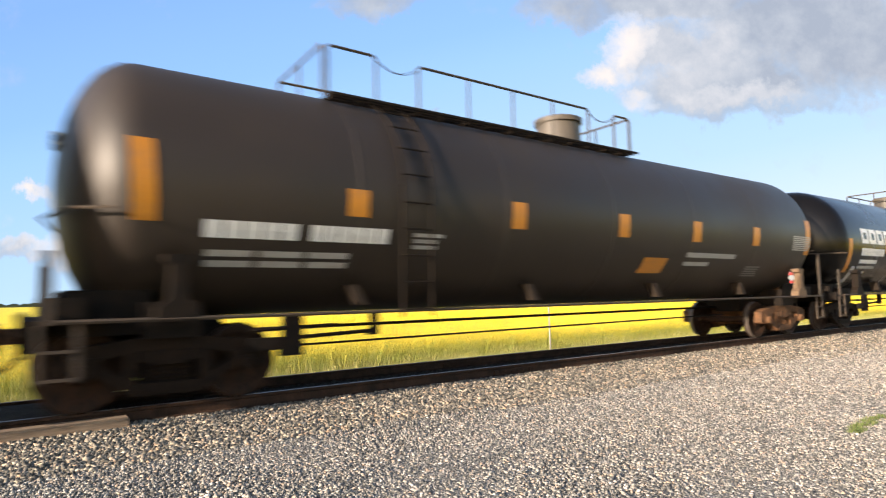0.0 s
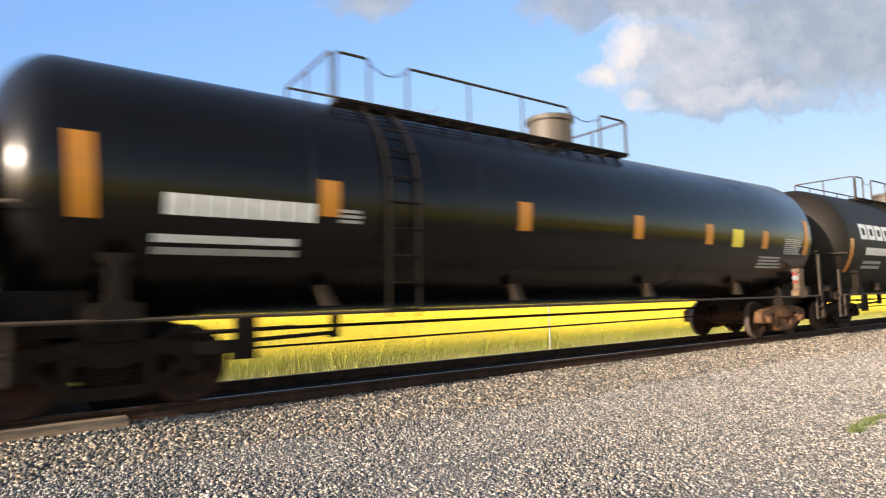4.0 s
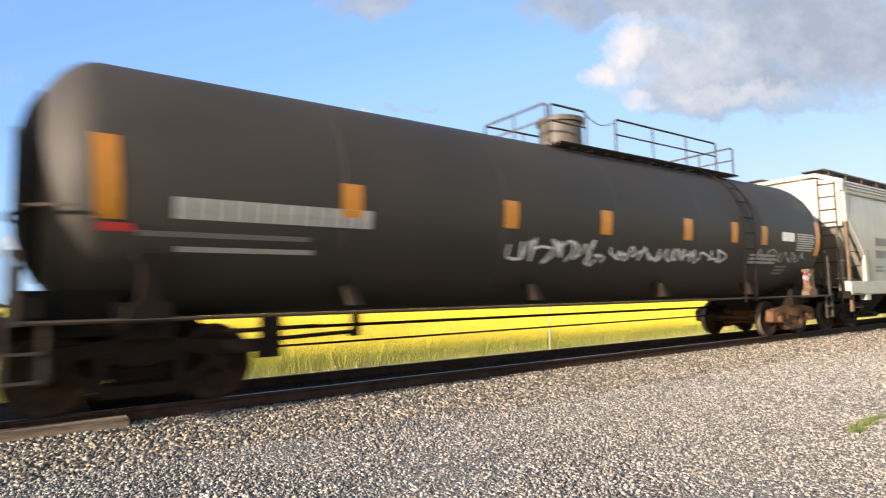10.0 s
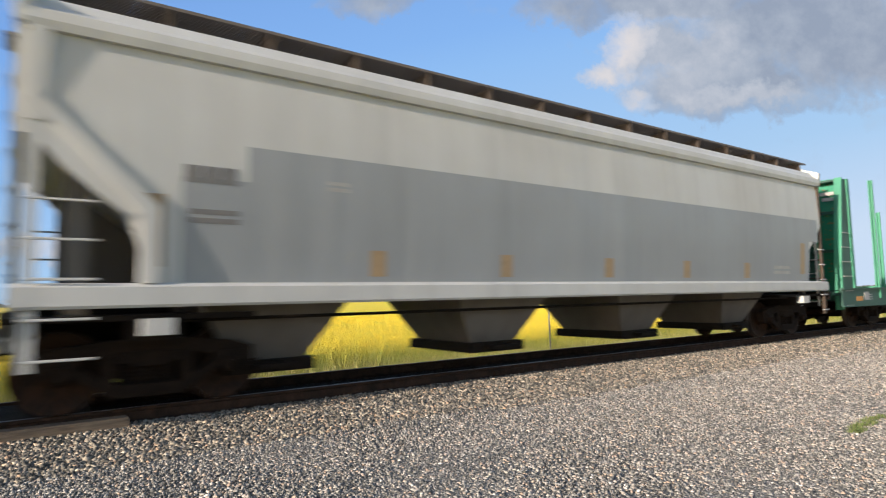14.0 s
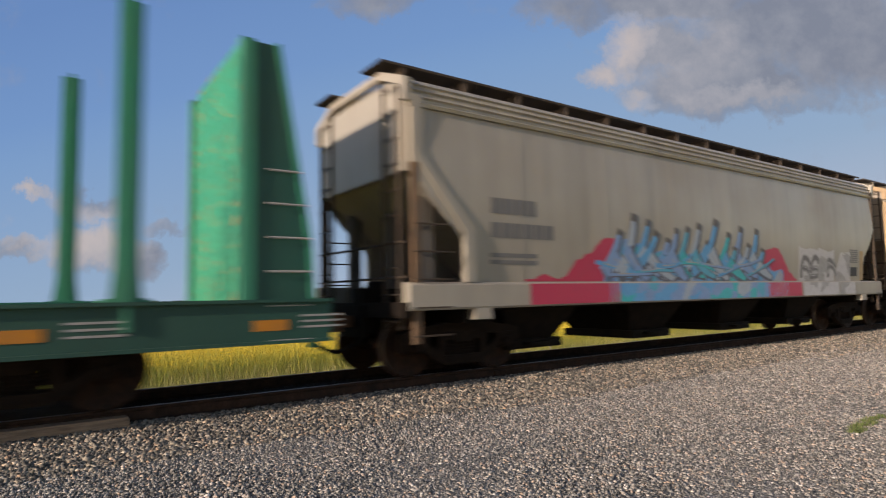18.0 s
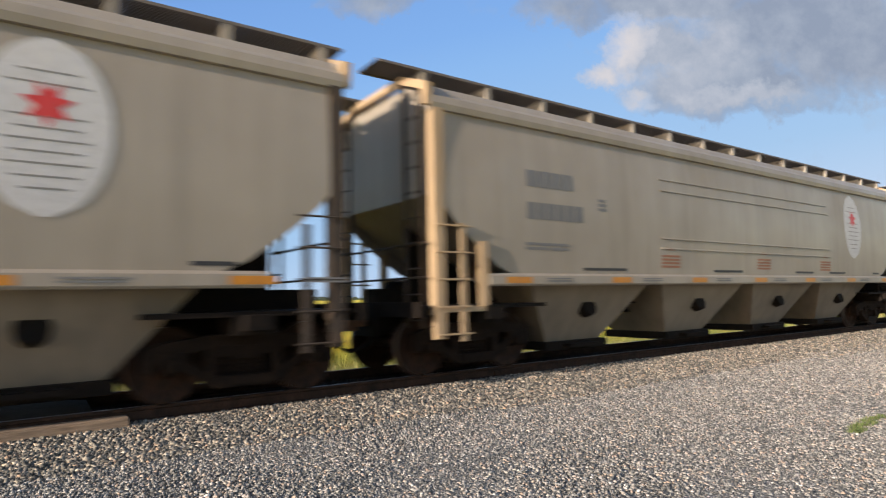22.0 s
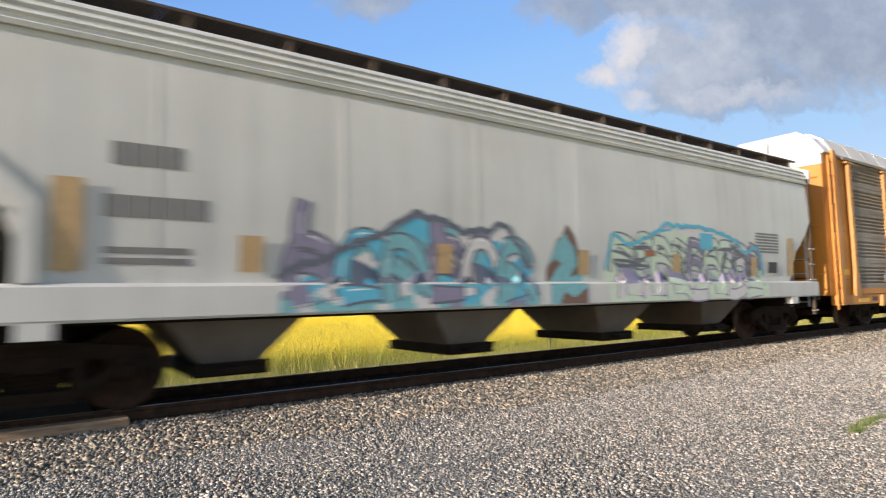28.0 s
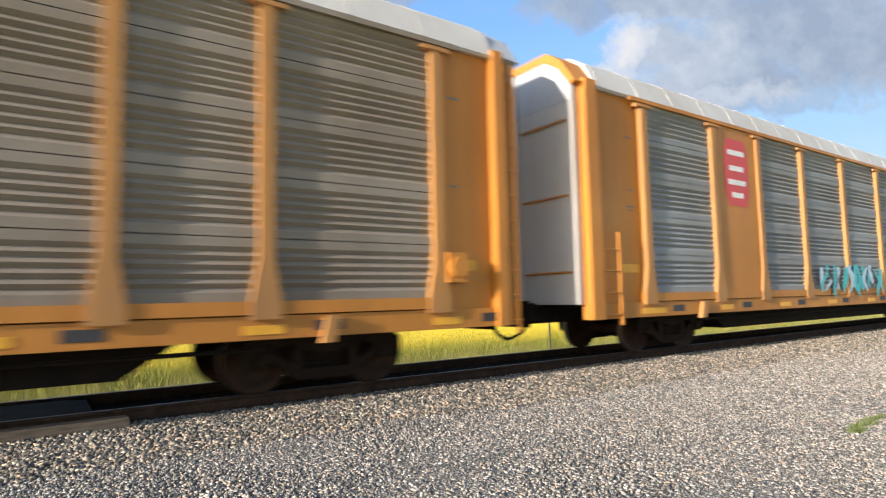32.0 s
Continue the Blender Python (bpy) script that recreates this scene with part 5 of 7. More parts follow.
def rock_mesh(name, spots, rng, material=None):
    """Many small broken stones in one mesh: squashed, twisted octahedra."""
    base = np.array([(1, 0, 0), (-1, 0, 0), (0, 1, 0), (0, -1, 0), (0, 0, 1), (0, 0, -1)], float)
    tri = np.array([(0, 2, 4), (2, 1, 4), (1, 3, 4), (3, 0, 4), (2, 0, 5), (1, 2, 5), (3, 1, 5), (0, 3, 5)])
    n = len(spots)
    j = base[None] * rng.uniform(0.55, 1.15, (n, 6, 1)) + rng.uniform(-0.22, 0.22, (n, 6, 3))
    j[:, :, 2] *= 0.62
    j[:, :, 0] *= 1.25
    a = rng.uniform(0, math.tau, n)
    e = rng.uniform(-0.6, 0.6, n)
    ca, sa, ce, se = np.cos(a), np.sin(a), np.cos(e), np.sin(e)
    x, y, z = j[:, :, 0], j[:, :, 1], j[:, :, 2]
    y, z = y * ce[:, None] - z * se[:, None], y * se[:, None] + z * ce[:, None]
    x, y = x * ca[:, None] - y * sa[:, None], x * sa[:, None] + y * ca[:, None]
    v = np.stack([x, y, z], 2) * spots[:, None, 3:4] + spots[:, None, :3]
    f = (tri[None] + 6 * np.arange(n)[:, None, None]).reshape(-1, 3)
    me = bpy.data.meshes.new(name)
    v = v.reshape(-1, 3)
    me.vertices.add(len(v))
    me.vertices.foreach_set("co", v.ravel())
    me.loops.add(len(f) * 3)
    me.loops.foreach_set("vertex_index", f.ravel().astype(np.int32))
    me.polygons.add(len(f))
    me.polygons.foreach_set("loop_start", np.arange(0, len(f) * 3, 3, dtype=np.int32))
    me.update(calc_edges=True)
    me.materials.append(material or STONE)
    return me


def build_stones():
    rng = np.random.default_rng(3)
    # coarse ballast on the shoulder beside the near rail, finer gravel towards the camera
    for name, label, n, x0, x1, ya, yb, r0, r1 in (
            ("ballast", "coarse crushed ballast stones beside the rail", 20000, -1.5, 5, -2.4, -0.84, 0.013, 0.042),
            ("ballast", "coarse crushed ballast stones on the shoulder", 24000, 5, 14, -2.6, -0.84, 0.016, 0.046),
            ("ballast", "coarse crushed ballast stones along the rail", 22000, 14, 44, -2.9, -0.84, 0.020, 0.050),
            ("ballast", "ballast stones between the rails", 9000, -1.5, 30, -0.66, 0.66, 0.016, 0.036),
            ("ballast", "ballast stones past the far rail", 4000, -1.5, 30, 0.84, 1.7, 0.016, 0.036),
            ("gravel", "fine grey gravel beside the track", 92000, -0.5, 9, -7.6, -2.3, 0.008, 0.026),
            ("gravel", "fine sandy gravel beside the track", 90000, 8, 26, -7.6, -2.3, 0.012, 0.034)):
        x = rng.uniform(x0, x1, n)
        y = rng.uniform(ya, yb, n)
        r = r0 + (r1 - r0) * rng.random(n) ** 1.8
        z = np.interp(y, [-16, -12, -6, -3.0, -1.55, -1.0, 1.2, 1.7, 3.4], [-0.55, -0.5, -0.42, -0.31, -0.20, -0.165, -0.165, -0.22, -0.72]) + r * 0.15
        # stones between and past the rails get the shade-darkened colour
        tagged(new(name, rock_mesh(name, np.stack([x, y, z, r], 1), rng, SHADE_STONE if "between" in label or "past" in label else BROWN if name == "ballast" else None)), label, "gravel", kind="stuff")


# ---- track ----
RAIL = [(-0.07, -0.172), (0.07, -0.172), (0.07, -0.160), (0.012, -0.140), (0.009, -0.050), (0.034, -0.036), (0.036, -0.008), (0.026, 0.0), (-0.026, 0.0), (-0.036, -0.008), (-0.034, -0.036), (-0.009, -0.050), (-0.012, -0.140), (-0.07, -0.160)]


def build_track():
    rust = steel("brown rail steel", (0.027, 0.018, 0.013), (0.085, 0.044, 0.027), 0.7, 0.85)
    shine = steel("worn bright rail head", (0.22, 0.20, 0.19), (0.16, 0.12, 0.10), 0.4, 0.45)
    for s, lab in ((-1, "near"), (1, "far")):
        bm = fresh()
        prism(bm, [(s * GAUGE_HALF + y, z) for y, z in RAIL], "x", -40, 400)
        for f in bm.faces:
            if f.calc_center_median().z > -0.003:
                f.material_index = 1
        ob = part("rail", bm, [rust, shine], None)
        tagged(ob, "brown rusted steel rail with a polished head", "rail", "rails of the track", "structure")
        bm = fresh()
        for e in (-1, 1):
            box(bm, 6.4, 7.3, s * GAUGE_HALF + e * 0.028 - 0.012, s * GAUGE_HALF + e * 0.028 + 0.012, -0.14, -0.06)
            for k in range(6):
                rod(bm, (6.5 + 0.14 * k, s * GAUGE_HALF + e * 0.02, -0.10), (6.5 + 0.14 * k, s * GAUGE_HALF + e * 0.065, -0.10), 0.018, 6)
        part("joint_bar", bm, rust, ob)
    wood = wood_material("weathered tie wood", (0.10, 0.075, 0.055), (0.30, 0.21, 0.14))
    rng = random.Random(5)
    meshes = []
    for k in range(4):
        bm = fresh()
        box(bm, -0.115, 0.115, -1.30, 1.30, -0.36, -0.172)
        bmesh.ops.bevel(bm, geom=bm.edges[:], offset=0.012, segments=1, affect="EDGES")
        for v in bm.verts:
            v.co += Vector((rng.uniform(-0.012, 0.012), rng.uniform(-0.03, 0.03), rng.uniform(-0.006, 0.002)))
        me = bpy.data.meshes.new("tie")
        bm.to_mesh(me)
        bm.free()
        me.materials.append(wood)
        meshes.append(me)
    plate = simple_mesh("tie_plate", "truck", lambda bm: box(bm, -0.09, 0.09, -0.17, 0.17, -0.178, -0.168))
    for k in range(140):
        ob = new("tie", meshes[k % 4])
        ob.location = (-2.0 + 0.52 * k, rng.uniform(-0.05, 0.05), rng.uniform(-0.006, 0.004))
        tagged(ob, "weathered wooden tie half buried in ballast", "railway tie", "ties of the track")
        for s in (-1, 1):
            p = new("tie_plate", plate)
            p.parent, p.location = ob, (0, s * GAUGE_HALF, 0)
    # crossing: a worn timber outside the near rail and an asphalt filling between the rails
    tan = wood_material("sun-bleached crossing timber", (0.14, 0.095, 0.06), (0.34, 0.24, 0.155))
    bm = fresh()
    box(bm, -6.0, 0.86, -1.06, -0.84, -0.26, -0.06)
    bmesh.ops.bevel(bm, geom=bm.edges[:], offset=0.02, segments=2, affect="EDGES")
    tagged(part("crossing_timber", bm, tan, None), "sun-bleached worn crossing timber beside the rail", "timber")
    bm = fresh()
    prism(bm, [(-6.0, -0.2), (0.62, -0.2), (0.55, -0.05), (0.35, -0.025), (-6.0, -0.02)], "y", -0.62, 0.60)
    tagged(part("crossing_asphalt", bm, soil_material("dark asphalt", (0.045, 0.036, 0.030), (0.085, 0.068, 0.056), 3.0), None), "dark asphalt level crossing filling between the rails", "asphalt", kind="structure")


def wood_material(name, dark, light):
    m, t, b = nodes_of(name)
    n = noise_tex(t, coords(t, (1.2, 14, 14)), 2.5, 5, 0.7)
    t.links.new(mixer(t, ramp(t, n, [(0.3, 0.0), (0.7, 1.0)]), dark, light), b.inputs["Base Color"])
    b.inputs["Roughness"].default_value = 0.9
    bump(t, b, n, 0.6, 0.01)
    return m


# ---- canola field, grass, distance ----
def leaf_material(name, cols, rough=0.6):
    m, t, b = nodes_of(name)
    g = t.nodes.new("ShaderNodeNewGeometry")
    k = len(cols) - 1
    t.links.new(ramp(t, g.outputs["Random Per Island"], [(i / k, c) for i, c in enumerate(cols)]), b.inputs["Base Color"])
    b.inputs["Roughness"].default_value = rough
    return m


YELLOW = leaf_material("canola blossom", [(0.74, 0.48, 0.007), (0.86, 0.61, 0.010), (0.92, 0.69, 0.03)])
STEM = leaf_material("canola stems and leaves", [(0.15, 0.21, 0.03), (0.28, 0.33, 0.045), (0.48, 0.42, 0.07)])
GRASS = leaf_material("verge grass", [(0.14, 0.19, 0.03), (0.25, 0.28, 0.05), (0.42, 0.38, 0.11), (0.62, 0.50, 0.26)])


def quads_mesh(name, quads, material):
    """quads: array n x 4 x 3."""
    n = len(quads)
    me = bpy.data.meshes.new(name)
    v = quads.reshape(-1, 3)
    me.vertices.add(len(v))
    me.vertices.foreach_set("co", v.ravel())
    me.loops.add(n * 4)
    me.loops.foreach_set("vertex_index", np.arange(n * 4, dtype=np.int32))
    me.polygons.add(n)
    me.polygons.foreach_set("loop_start", np.arange(0, n * 4, 4, dtype=np.int32))
    me.update(calc_edges=True)
    me.materials.append(material)
    return me


def blades(rng, n, x0, x1, y0, y1, h0, h1, w, base):
    x, y = rng.uniform(x0, x1, n), rng.uniform(y0, y1, n)
    h = rng.uniform(h0, h1, n)
    a = rng.uniform(0, math.pi, n)
    lean = rng.normal(0, 0.42, (n, 2)) * h[:, None]
    dx, dy = np.cos(a) * w, np.sin(a) * w
    z = np.full(n, base)
    q = np.zeros((n, 4, 3))
    q[:, 0] = np.stack([x - dx, y - dy, z], 1)
    q[:, 1] = np.stack([x + dx, y + dy, z], 1)
    q[:, 2] = np.stack([x + lean[:, 0] + dx * 0.3, y + lean[:, 1] + dy * 0.3, z + h], 1)
    q[:, 3] = np.stack([x + lean[:, 0] - dx * 0.3, y + lean[:, 1] - dy * 0.3, z + h], 1)
    return q


def petals(rng, x, y, z, r):
    """Small tilted squares for blossom clusters."""
    n = len(x)
    u = rng.normal(0, 1, (n, 3))
    u /= np.linalg.norm(u, axis=1)[:, None]
    w = np.cross(u, rng.normal(0, 1, (n, 3)))
    w /= np.linalg.norm(w, axis=1)[:, None]
    c = np.stack([x, y, z], 1)
    r = r[:, None]
    return np.stack([c + u * r, c + w * r, c - u * r, c - w * r], 1)


def build_field():
    rng = np.random.default_rng(11)
    tagged(new("verge_grass", quads_mesh("verge_grass", np.concatenate([
        blades(rng, 60000, -2, 46, 2.4, 6.2, 0.08, 0.38, 0.004, -0.74),
        blades(rng, 24000, -2, 46, 3.0, 6.4, 0.30, 0.62, 0.003, -0.78)]), GRASS)), "green and straw-coloured grass verge behind the track", "grass", kind="stuff")
    # crop near the track: stems with leaves, blossom clusters on top
    stems, bl = [], []
    for n, x0, x1, y0, y1, w, m, r in ((95000, -3, 50, 5.0, 12, 0.0032, 6, 0.0085), (60000, -5, 90, 12, 30, 0.007, 6, 0.020)):
        s = blades(rng, n, x0, x1, y0, y1, 0.62, 1.0, w, -0.8)
        stems.append(s)
        stems.append(blades(rng, n // 2, x0, x1, y0, y1, 0.25, 0.6, w * 2.2, -0.8))
        tip = (s[:, 2] + s[:, 3]) / 2
        for k in range(m):
            d = rng.normal(0, 0.055, (n, 3))
            bl.append(petals(rng, tip[:, 0] + d[:, 0], tip[:, 1] + d[:, 1], tip[:, 2] + 0.7 * d[:, 2] - 0.03, rng.uniform(0.5, 1.0, n) * r))
    n = 60000
    x, y = rng.uniform(-3, 50, n), rng.triangular(3.9, 6.0, 7.0, n)
    bl.append(petals(rng, x, y, -0.75 + 0.9 * rng.random(n) ** 0.5, rng.uniform(0.005, 0.010, n)))
    tagged(new("canola_stems", quads_mesh("canola_stems", np.concatenate(stems), STEM)), "green stems and leaves of flowering canola", "crop", kind="stuff")
    tagged(new("canola_blossom", quads_mesh("canola_blossom", np.concatenate(bl), YELLOW)), "bright yellow canola in full bloom", "crop", kind="stuff")
    # the crop's closed top farther off
    m, t, b = nodes_of("distant canola")
    v = coords(t)
    n1, n2 = noise_tex(t, v, 3.0, 5, 0.7), noise_tex(t, coords(t, (0.02, 0.12, 1)), 1.0, 3)
    col = mixer(t, ramp(t, n1, [(0.34, 0.0), (0.52, 1.0)]), (0.55, 0.44, 0.02), (0.85, 0.65, 0.010))
    col = mixer(t, ramp(t, n2, [(0.45, 0.0), (0.75, 0.35)]), col, (0.62, 0.48, 0.02))
    t.links.new(col, b.inputs["Base Color"])
    b.inputs["Roughness"].default_value = 0.8
    bump(t, b, n1, 1.0, 0.15)
    verts, faces = [], []
    ys = list(np.arange(26, 60, 1.0)) + [70, 90, 120, 160, 240, 400, 700]
    xs = list(np.arange(-30, 130, 2.0)) + [200, 400, 900, 1600]
    xs = [-900, -300, -90] + xs
    for y in ys:
        for x in xs:
            verts.append((x, y, 0.02 + 0.06 * noise.noise((x * 0.3, y * 0.4, 3)) - (0.35 if y == 26 else 0) + min(0.0, -(y - 120) * 0.0004)))
    w = len(xs)
    faces = [(r * w + c, r * w + c + 1, (r + 1) * w + c + 1, (r + 1) * w + c) for r in range(len(ys) - 1) for c in range(w - 1)]
    tagged(new("canola_field", raw("canola_field", verts, faces, m, True)), "wide yellow canola field in bloom", "field", kind="structure")
    back = raw("canola_field", [(x, y, -0.1) for y in (-15, -60, -400, -1200) for x in (-900, -60, 0, 60, 900)], [(r * 5 + c, r * 5 + c + 1, r * 5 + c + 6, r * 5 + c + 5) for r in range(3) for c in range(4)], m)
    tagged(new("canola_field", back), "wide yellow canola field across the road", "field", kind="structure")
    # white marker post at the field's edge
    bm = fresh()
    rod(bm, (11.9, 3.3, -0.75), (11.88, 3.3, 0.92), 0.022, 8)
    tagged(part("marker_post", bm, flat("white post paint", (0.30, 0.29, 0.27), 0.5, 0.2), None), "thin white marker post at the edge of the field", "post")
    # far tree line: uneven clumps
    tm = leaf_material("distant trees", [(0.02, 0.035, 0.025), (0.035, 0.05, 0.035), (0.05, 0.065, 0.045)], 0.9)
    r2 = random.Random(8)
    quads = []
    for k in range(5200):
        ang = math.radians(r2.uniform(-35, 88))
        dist = 690 + r2.uniform(-20, 60)
        hump = 3.0 + 3.5 * max(0.0, noise.noise((ang * 9, 0, 0))) + 2.0 * abs(noise.noise((ang * 50, 1, 0)))
        c = Vector((math.sin(ang) * dist, math.cos(ang) * dist, -0.8 + r2.random() * hump))
        s = r2.uniform(0.8, 2.2)
        u = Vector((math.cos(ang), -math.sin(ang), 0))
        tilt = r2.uniform(-0.6, 0.6)
        d = Vector((0, 0, 1)) * s
        q = [c - u * s * 1.4 - d * 0.6, c + u * s * 1.4 - d * 0.5, c + u * s * (0.7 + tilt * 0.4) + d * 0.6, c - u * s * (0.8 - tilt * 0.4) + d * 0.7]
        quads.append([tuple(p) for p in q])
    tagged(new("tree_line", quads_mesh("tree_line", np.array(quads), tm)), "dark tree line along the far edge of the field", "trees", kind="stuff")
    # grass tuft on the gravel
    g = np.concatenate([blades(rng, 260, cx - 0.16, cx + 0.16, cy - 0.05, cy + 0.05, 0.02, 0.055, 0.005, 0.0) for cx, cy in ((-0.42, -0.05), (-0.2, 0.04), (0.05, 0.0), (0.26, 0.08), (0.5, 0.05))])
    me = quads_mesh("grass_tuft", g, leaf_material("low weeds", [(0.07, 0.11, 0.025), (0.12, 0.16, 0.04), (0.18, 0.18, 0.07)]))
    o = tagged(new("grass_tuft", me), "low green weeds growing in the gravel", "weeds", kind="stuff")
    o.location = (8.02, -5.64, -0.415)


# ---- clouds: a far backdrop with soft procedural cumulus ----
def build_clouds():
    m = bpy.data.materials.new("cumulus clouds")
    m.use_nodes = True
    t = m.node_tree
    t.nodes.clear()
    out = t.nodes.new("ShaderNodeOutputMaterial")
    c = t.nodes.new("ShaderNodeTexCoord")
    warp = add(t, "ShaderNodeTexNoise", Scale=9.0, Detail=9.0, Roughness=0.66)
    t.links.new(c.outputs["Object"], warp.inputs["Vector"])
    sub = t.nodes.new("ShaderNodeVectorMath")
    sub.operation = "SUBTRACT"
    t.links.new(warp.outputs["Color"], sub.inputs[0])
    sub.inputs[1].default_value = (0.5, 0.5, 0.5)
    mul = t.nodes.new("ShaderNodeVectorMath")
    mul.operation = "SCALE"
    t.links.new(sub.outputs[0], mul.inputs[0])
    mul.inputs["Scale"].default_value = 0.15
    pos = t.nodes.new("ShaderNodeVectorMath")
    t.links.new(c.outputs["Object"], pos.inputs[0])
    t.links.new(mul.outputs[0], pos.inputs[1])
    sep = t.nodes.new("ShaderNodeSeparateXYZ")
    t.links.new(pos.outputs[0], sep.inputs[0])
    X, Y = sep.outputs[0], sep.outputs[1]

    def blob(cx, cy, rx, ry, w=1.0):
        a = math_node(t, "DIVIDE", math_node(t, "SUBTRACT", X, cx), rx)
        b = math_node(t, "DIVIDE", math_node(t, "SUBTRACT", Y, cy), ry)
        d = math_node(t, "ADD", math_node(t, "MULTIPLY", a, a), math_node(t, "MULTIPLY", b, b))
        return math_node(t, "MULTIPLY", math_node(t, "SUBTRACT", 1.0, d, True), w)

    dens = None
    for bl in CLOUDS + CLOUD_WISPS:
        v = blob(*bl)
        dens = v if dens is None else math_node(t, "MAXIMUM", dens, v)
    lit = None
    for bl in CLOUD_LIGHT:
        v = blob(*bl)
        lit = v if lit is None else math_node(t, "MAXIMUM", lit, v)
    n2 = add(t, "ShaderNodeTexNoise", Scale=11.0, Detail=9.0, Roughness=0.62)
    t.links.new(c.outputs["Object"], n2.inputs["Vector"])
    soft = math_node(t, "ADD", dens, math_node(t, "MULTIPLY", math_node(t, "SUBTRACT", n2.outputs["Fac"], 0.5), 0.7))
    alpha = ramp(t, soft, [(0.06, 0.0), (0.36, 0.55), (0.75, 0.97)])
    shade = math_node(t, "ADD", lit, math_node(t, "MULTIPLY", math_node(t, "SUBTRACT", n2.outputs["Fac"], 0.42), 1.1))
    col = ramp(t, shade, [(0.0, (0.42, 0.50, 0.60)), (0.22, (0.54, 0.62, 0.70)), (0.5, (0.74, 0.79, 0.83)), (1.0, (1.0, 0.97, 0.92))])
    # the clear sky: deep blue high up, paler towards the horizon
    rise = t.nodes.new("ShaderNodeSeparateXYZ")
    t.links.new(c.outputs["Object"], rise.inputs[0])
    f = math_node(t, "ADD", math_node(t, "MULTIPLY", rise.outputs[1], -1.45), math_node(t, "MULTIPLY", rise.outputs[0], 0.28))
    f = math_node(t, "ADD", f, 0.95)
    clear = ramp(t, f, [(0.0, (0.110, 0.224, 0.430)), (0.285, (0.137, 0.268, 0.472)), (0.387, (0.160, 0.296, 0.480)), (0.74, (0.232, 0.356, 0.474)), (1.0, (0.34, 0.42, 0.49))])
    col = mixer(t, alpha, clear, mixer(t, 1.0, col, (0.42, 0.42, 0.42), "MULTIPLY"))
    em = t.nodes.new("ShaderNodeEmission")
    t.links.new(col, em.inputs[0])
    t.links.new(em.outputs[0], out.inputs[0])
    me = raw("cloud_backdrop", [(-1.05, -0.12, 0), (1.05, -0.12, 0), (1.05, 0.75, 0), (-1.05, 0.75, 0)], [(0, 1, 2, 3)], m)
    ob = tagged(new("backdrop", me), "cumulus clouds with bright edges in a blue evening sky", "clouds", kind="structure")
    # upright sheet 2 km off, square to the middle of the view; object units are tangents of the angle
    far = Vector((math.sin(YAW), math.cos(YAW), 0)) * 2000 + Vector((EYE.x, EYE.y, 0))
    ob.matrix_world = Matrix.Translation(far) @ Matrix.Rotation(-YAW, 4, "Z") @ Matrix.Rotation(math.pi / 2, 4, "X") @ Matrix.Diagonal((2000, 2000, 2000, 1))


CLOUDS = [(0.66, 0.47, 0.30, 0.13), (0.74, 0.41, 0.24, 0.10, 0.9), (0.50, 0.41, 0.17, 0.09, 0.9), (0.52, 0.075, 0.06, 0.010, 0.5), (0.62, 0.07, 0.05, 0.008, 0.45), (0.393, 0.426, 0.13, 0.075), (0.508, 0.355, 0.22, 0.065), (0.281, 0.395, 0.065, 0.035, 0.75), (0.36, 0.355, 0.06, 0.03, 0.7), (0.246, 0.515, 0.13, 0.045, 0.75), (0.42, 0.53, 0.25, 0.07, 0.9), (-0.110, 0.535, 0.12, 0.042, 0.7),
          (-0.157, 0.322, 0.055, 0.011, 0.55)]
CLOUD_WISPS = [(-0.088, 0.351, 0.025, 0.008, 0.4), (-0.028, 0.348, 0.03, 0.008, 0.4), (-0.607, 0.101, 0.085, 0.05), (-0.519, 0.084, 0.06, 0.036, 0.9), (-0.707, 0.187, 0.045, 0.022, 0.8),
          (-0.599, 0.174, 0.09, 0.028, 0.7), (-0.723, 0.089, 0.075, 0.024, 0.8), (-0.368, 0.081, 0.085, 0.017, 0.6), (-0.481, 0.128, 0.05, 0.016, 0.5)]
CLOUD_LIGHT = [(0.335, 0.445, 0.085, 0.060, 0.85), (0.27, 0.395, 0.09, 0.045, 0.75), (0.345, 0.345, 0.05, 0.03, 0.6), (0.52, 0.338, 0.15, 0.028, 0.42), (0.42, 0.41, 0.16, 0.10, 0.3), (-0.63, 0.12, 0.16, 0.07, 0.9), (-0.72, 0.18, 0.08, 0.05, 0.8), (-0.157, 0.322, 0.08, 0.03, 0.6)]


# ---- the place ----
build_ground()
build_stones()
build_track()
build_field()
build_clouds()

# ---- the train: couplings between the cars, metres along the train from the first moment's origin ----
COUPLINGS = [-19.3, -0.58, 17.9, 36.7, 55.8, 74.76, 93.48, 112.85, 131.08, 149.89, 173.02, 191.03, 210.59, 230.35, 248.68, 260.45, 279.75, 306.4, 333.05]
MID = [(a + b) / 2 for a, b in zip(COUPLINGS, COUPLINGS[1:])]
LEN = [b - a for a, b in zip(COUPLINGS, COUPLINGS[1:])]
TRAIN = []

# 0 and 1: sooty brown tank cars
TRAIN.append(tank_car(LEN[0], "tank_brown", "sooty brown-black tank car with a rusty saddle", 1, radius=1.635, dome_x=0.0, dome_h=0.60, rails=(-3.5, 2.4, [(-3.4, 1.6)]), deck=(-3.4, 2.4)))
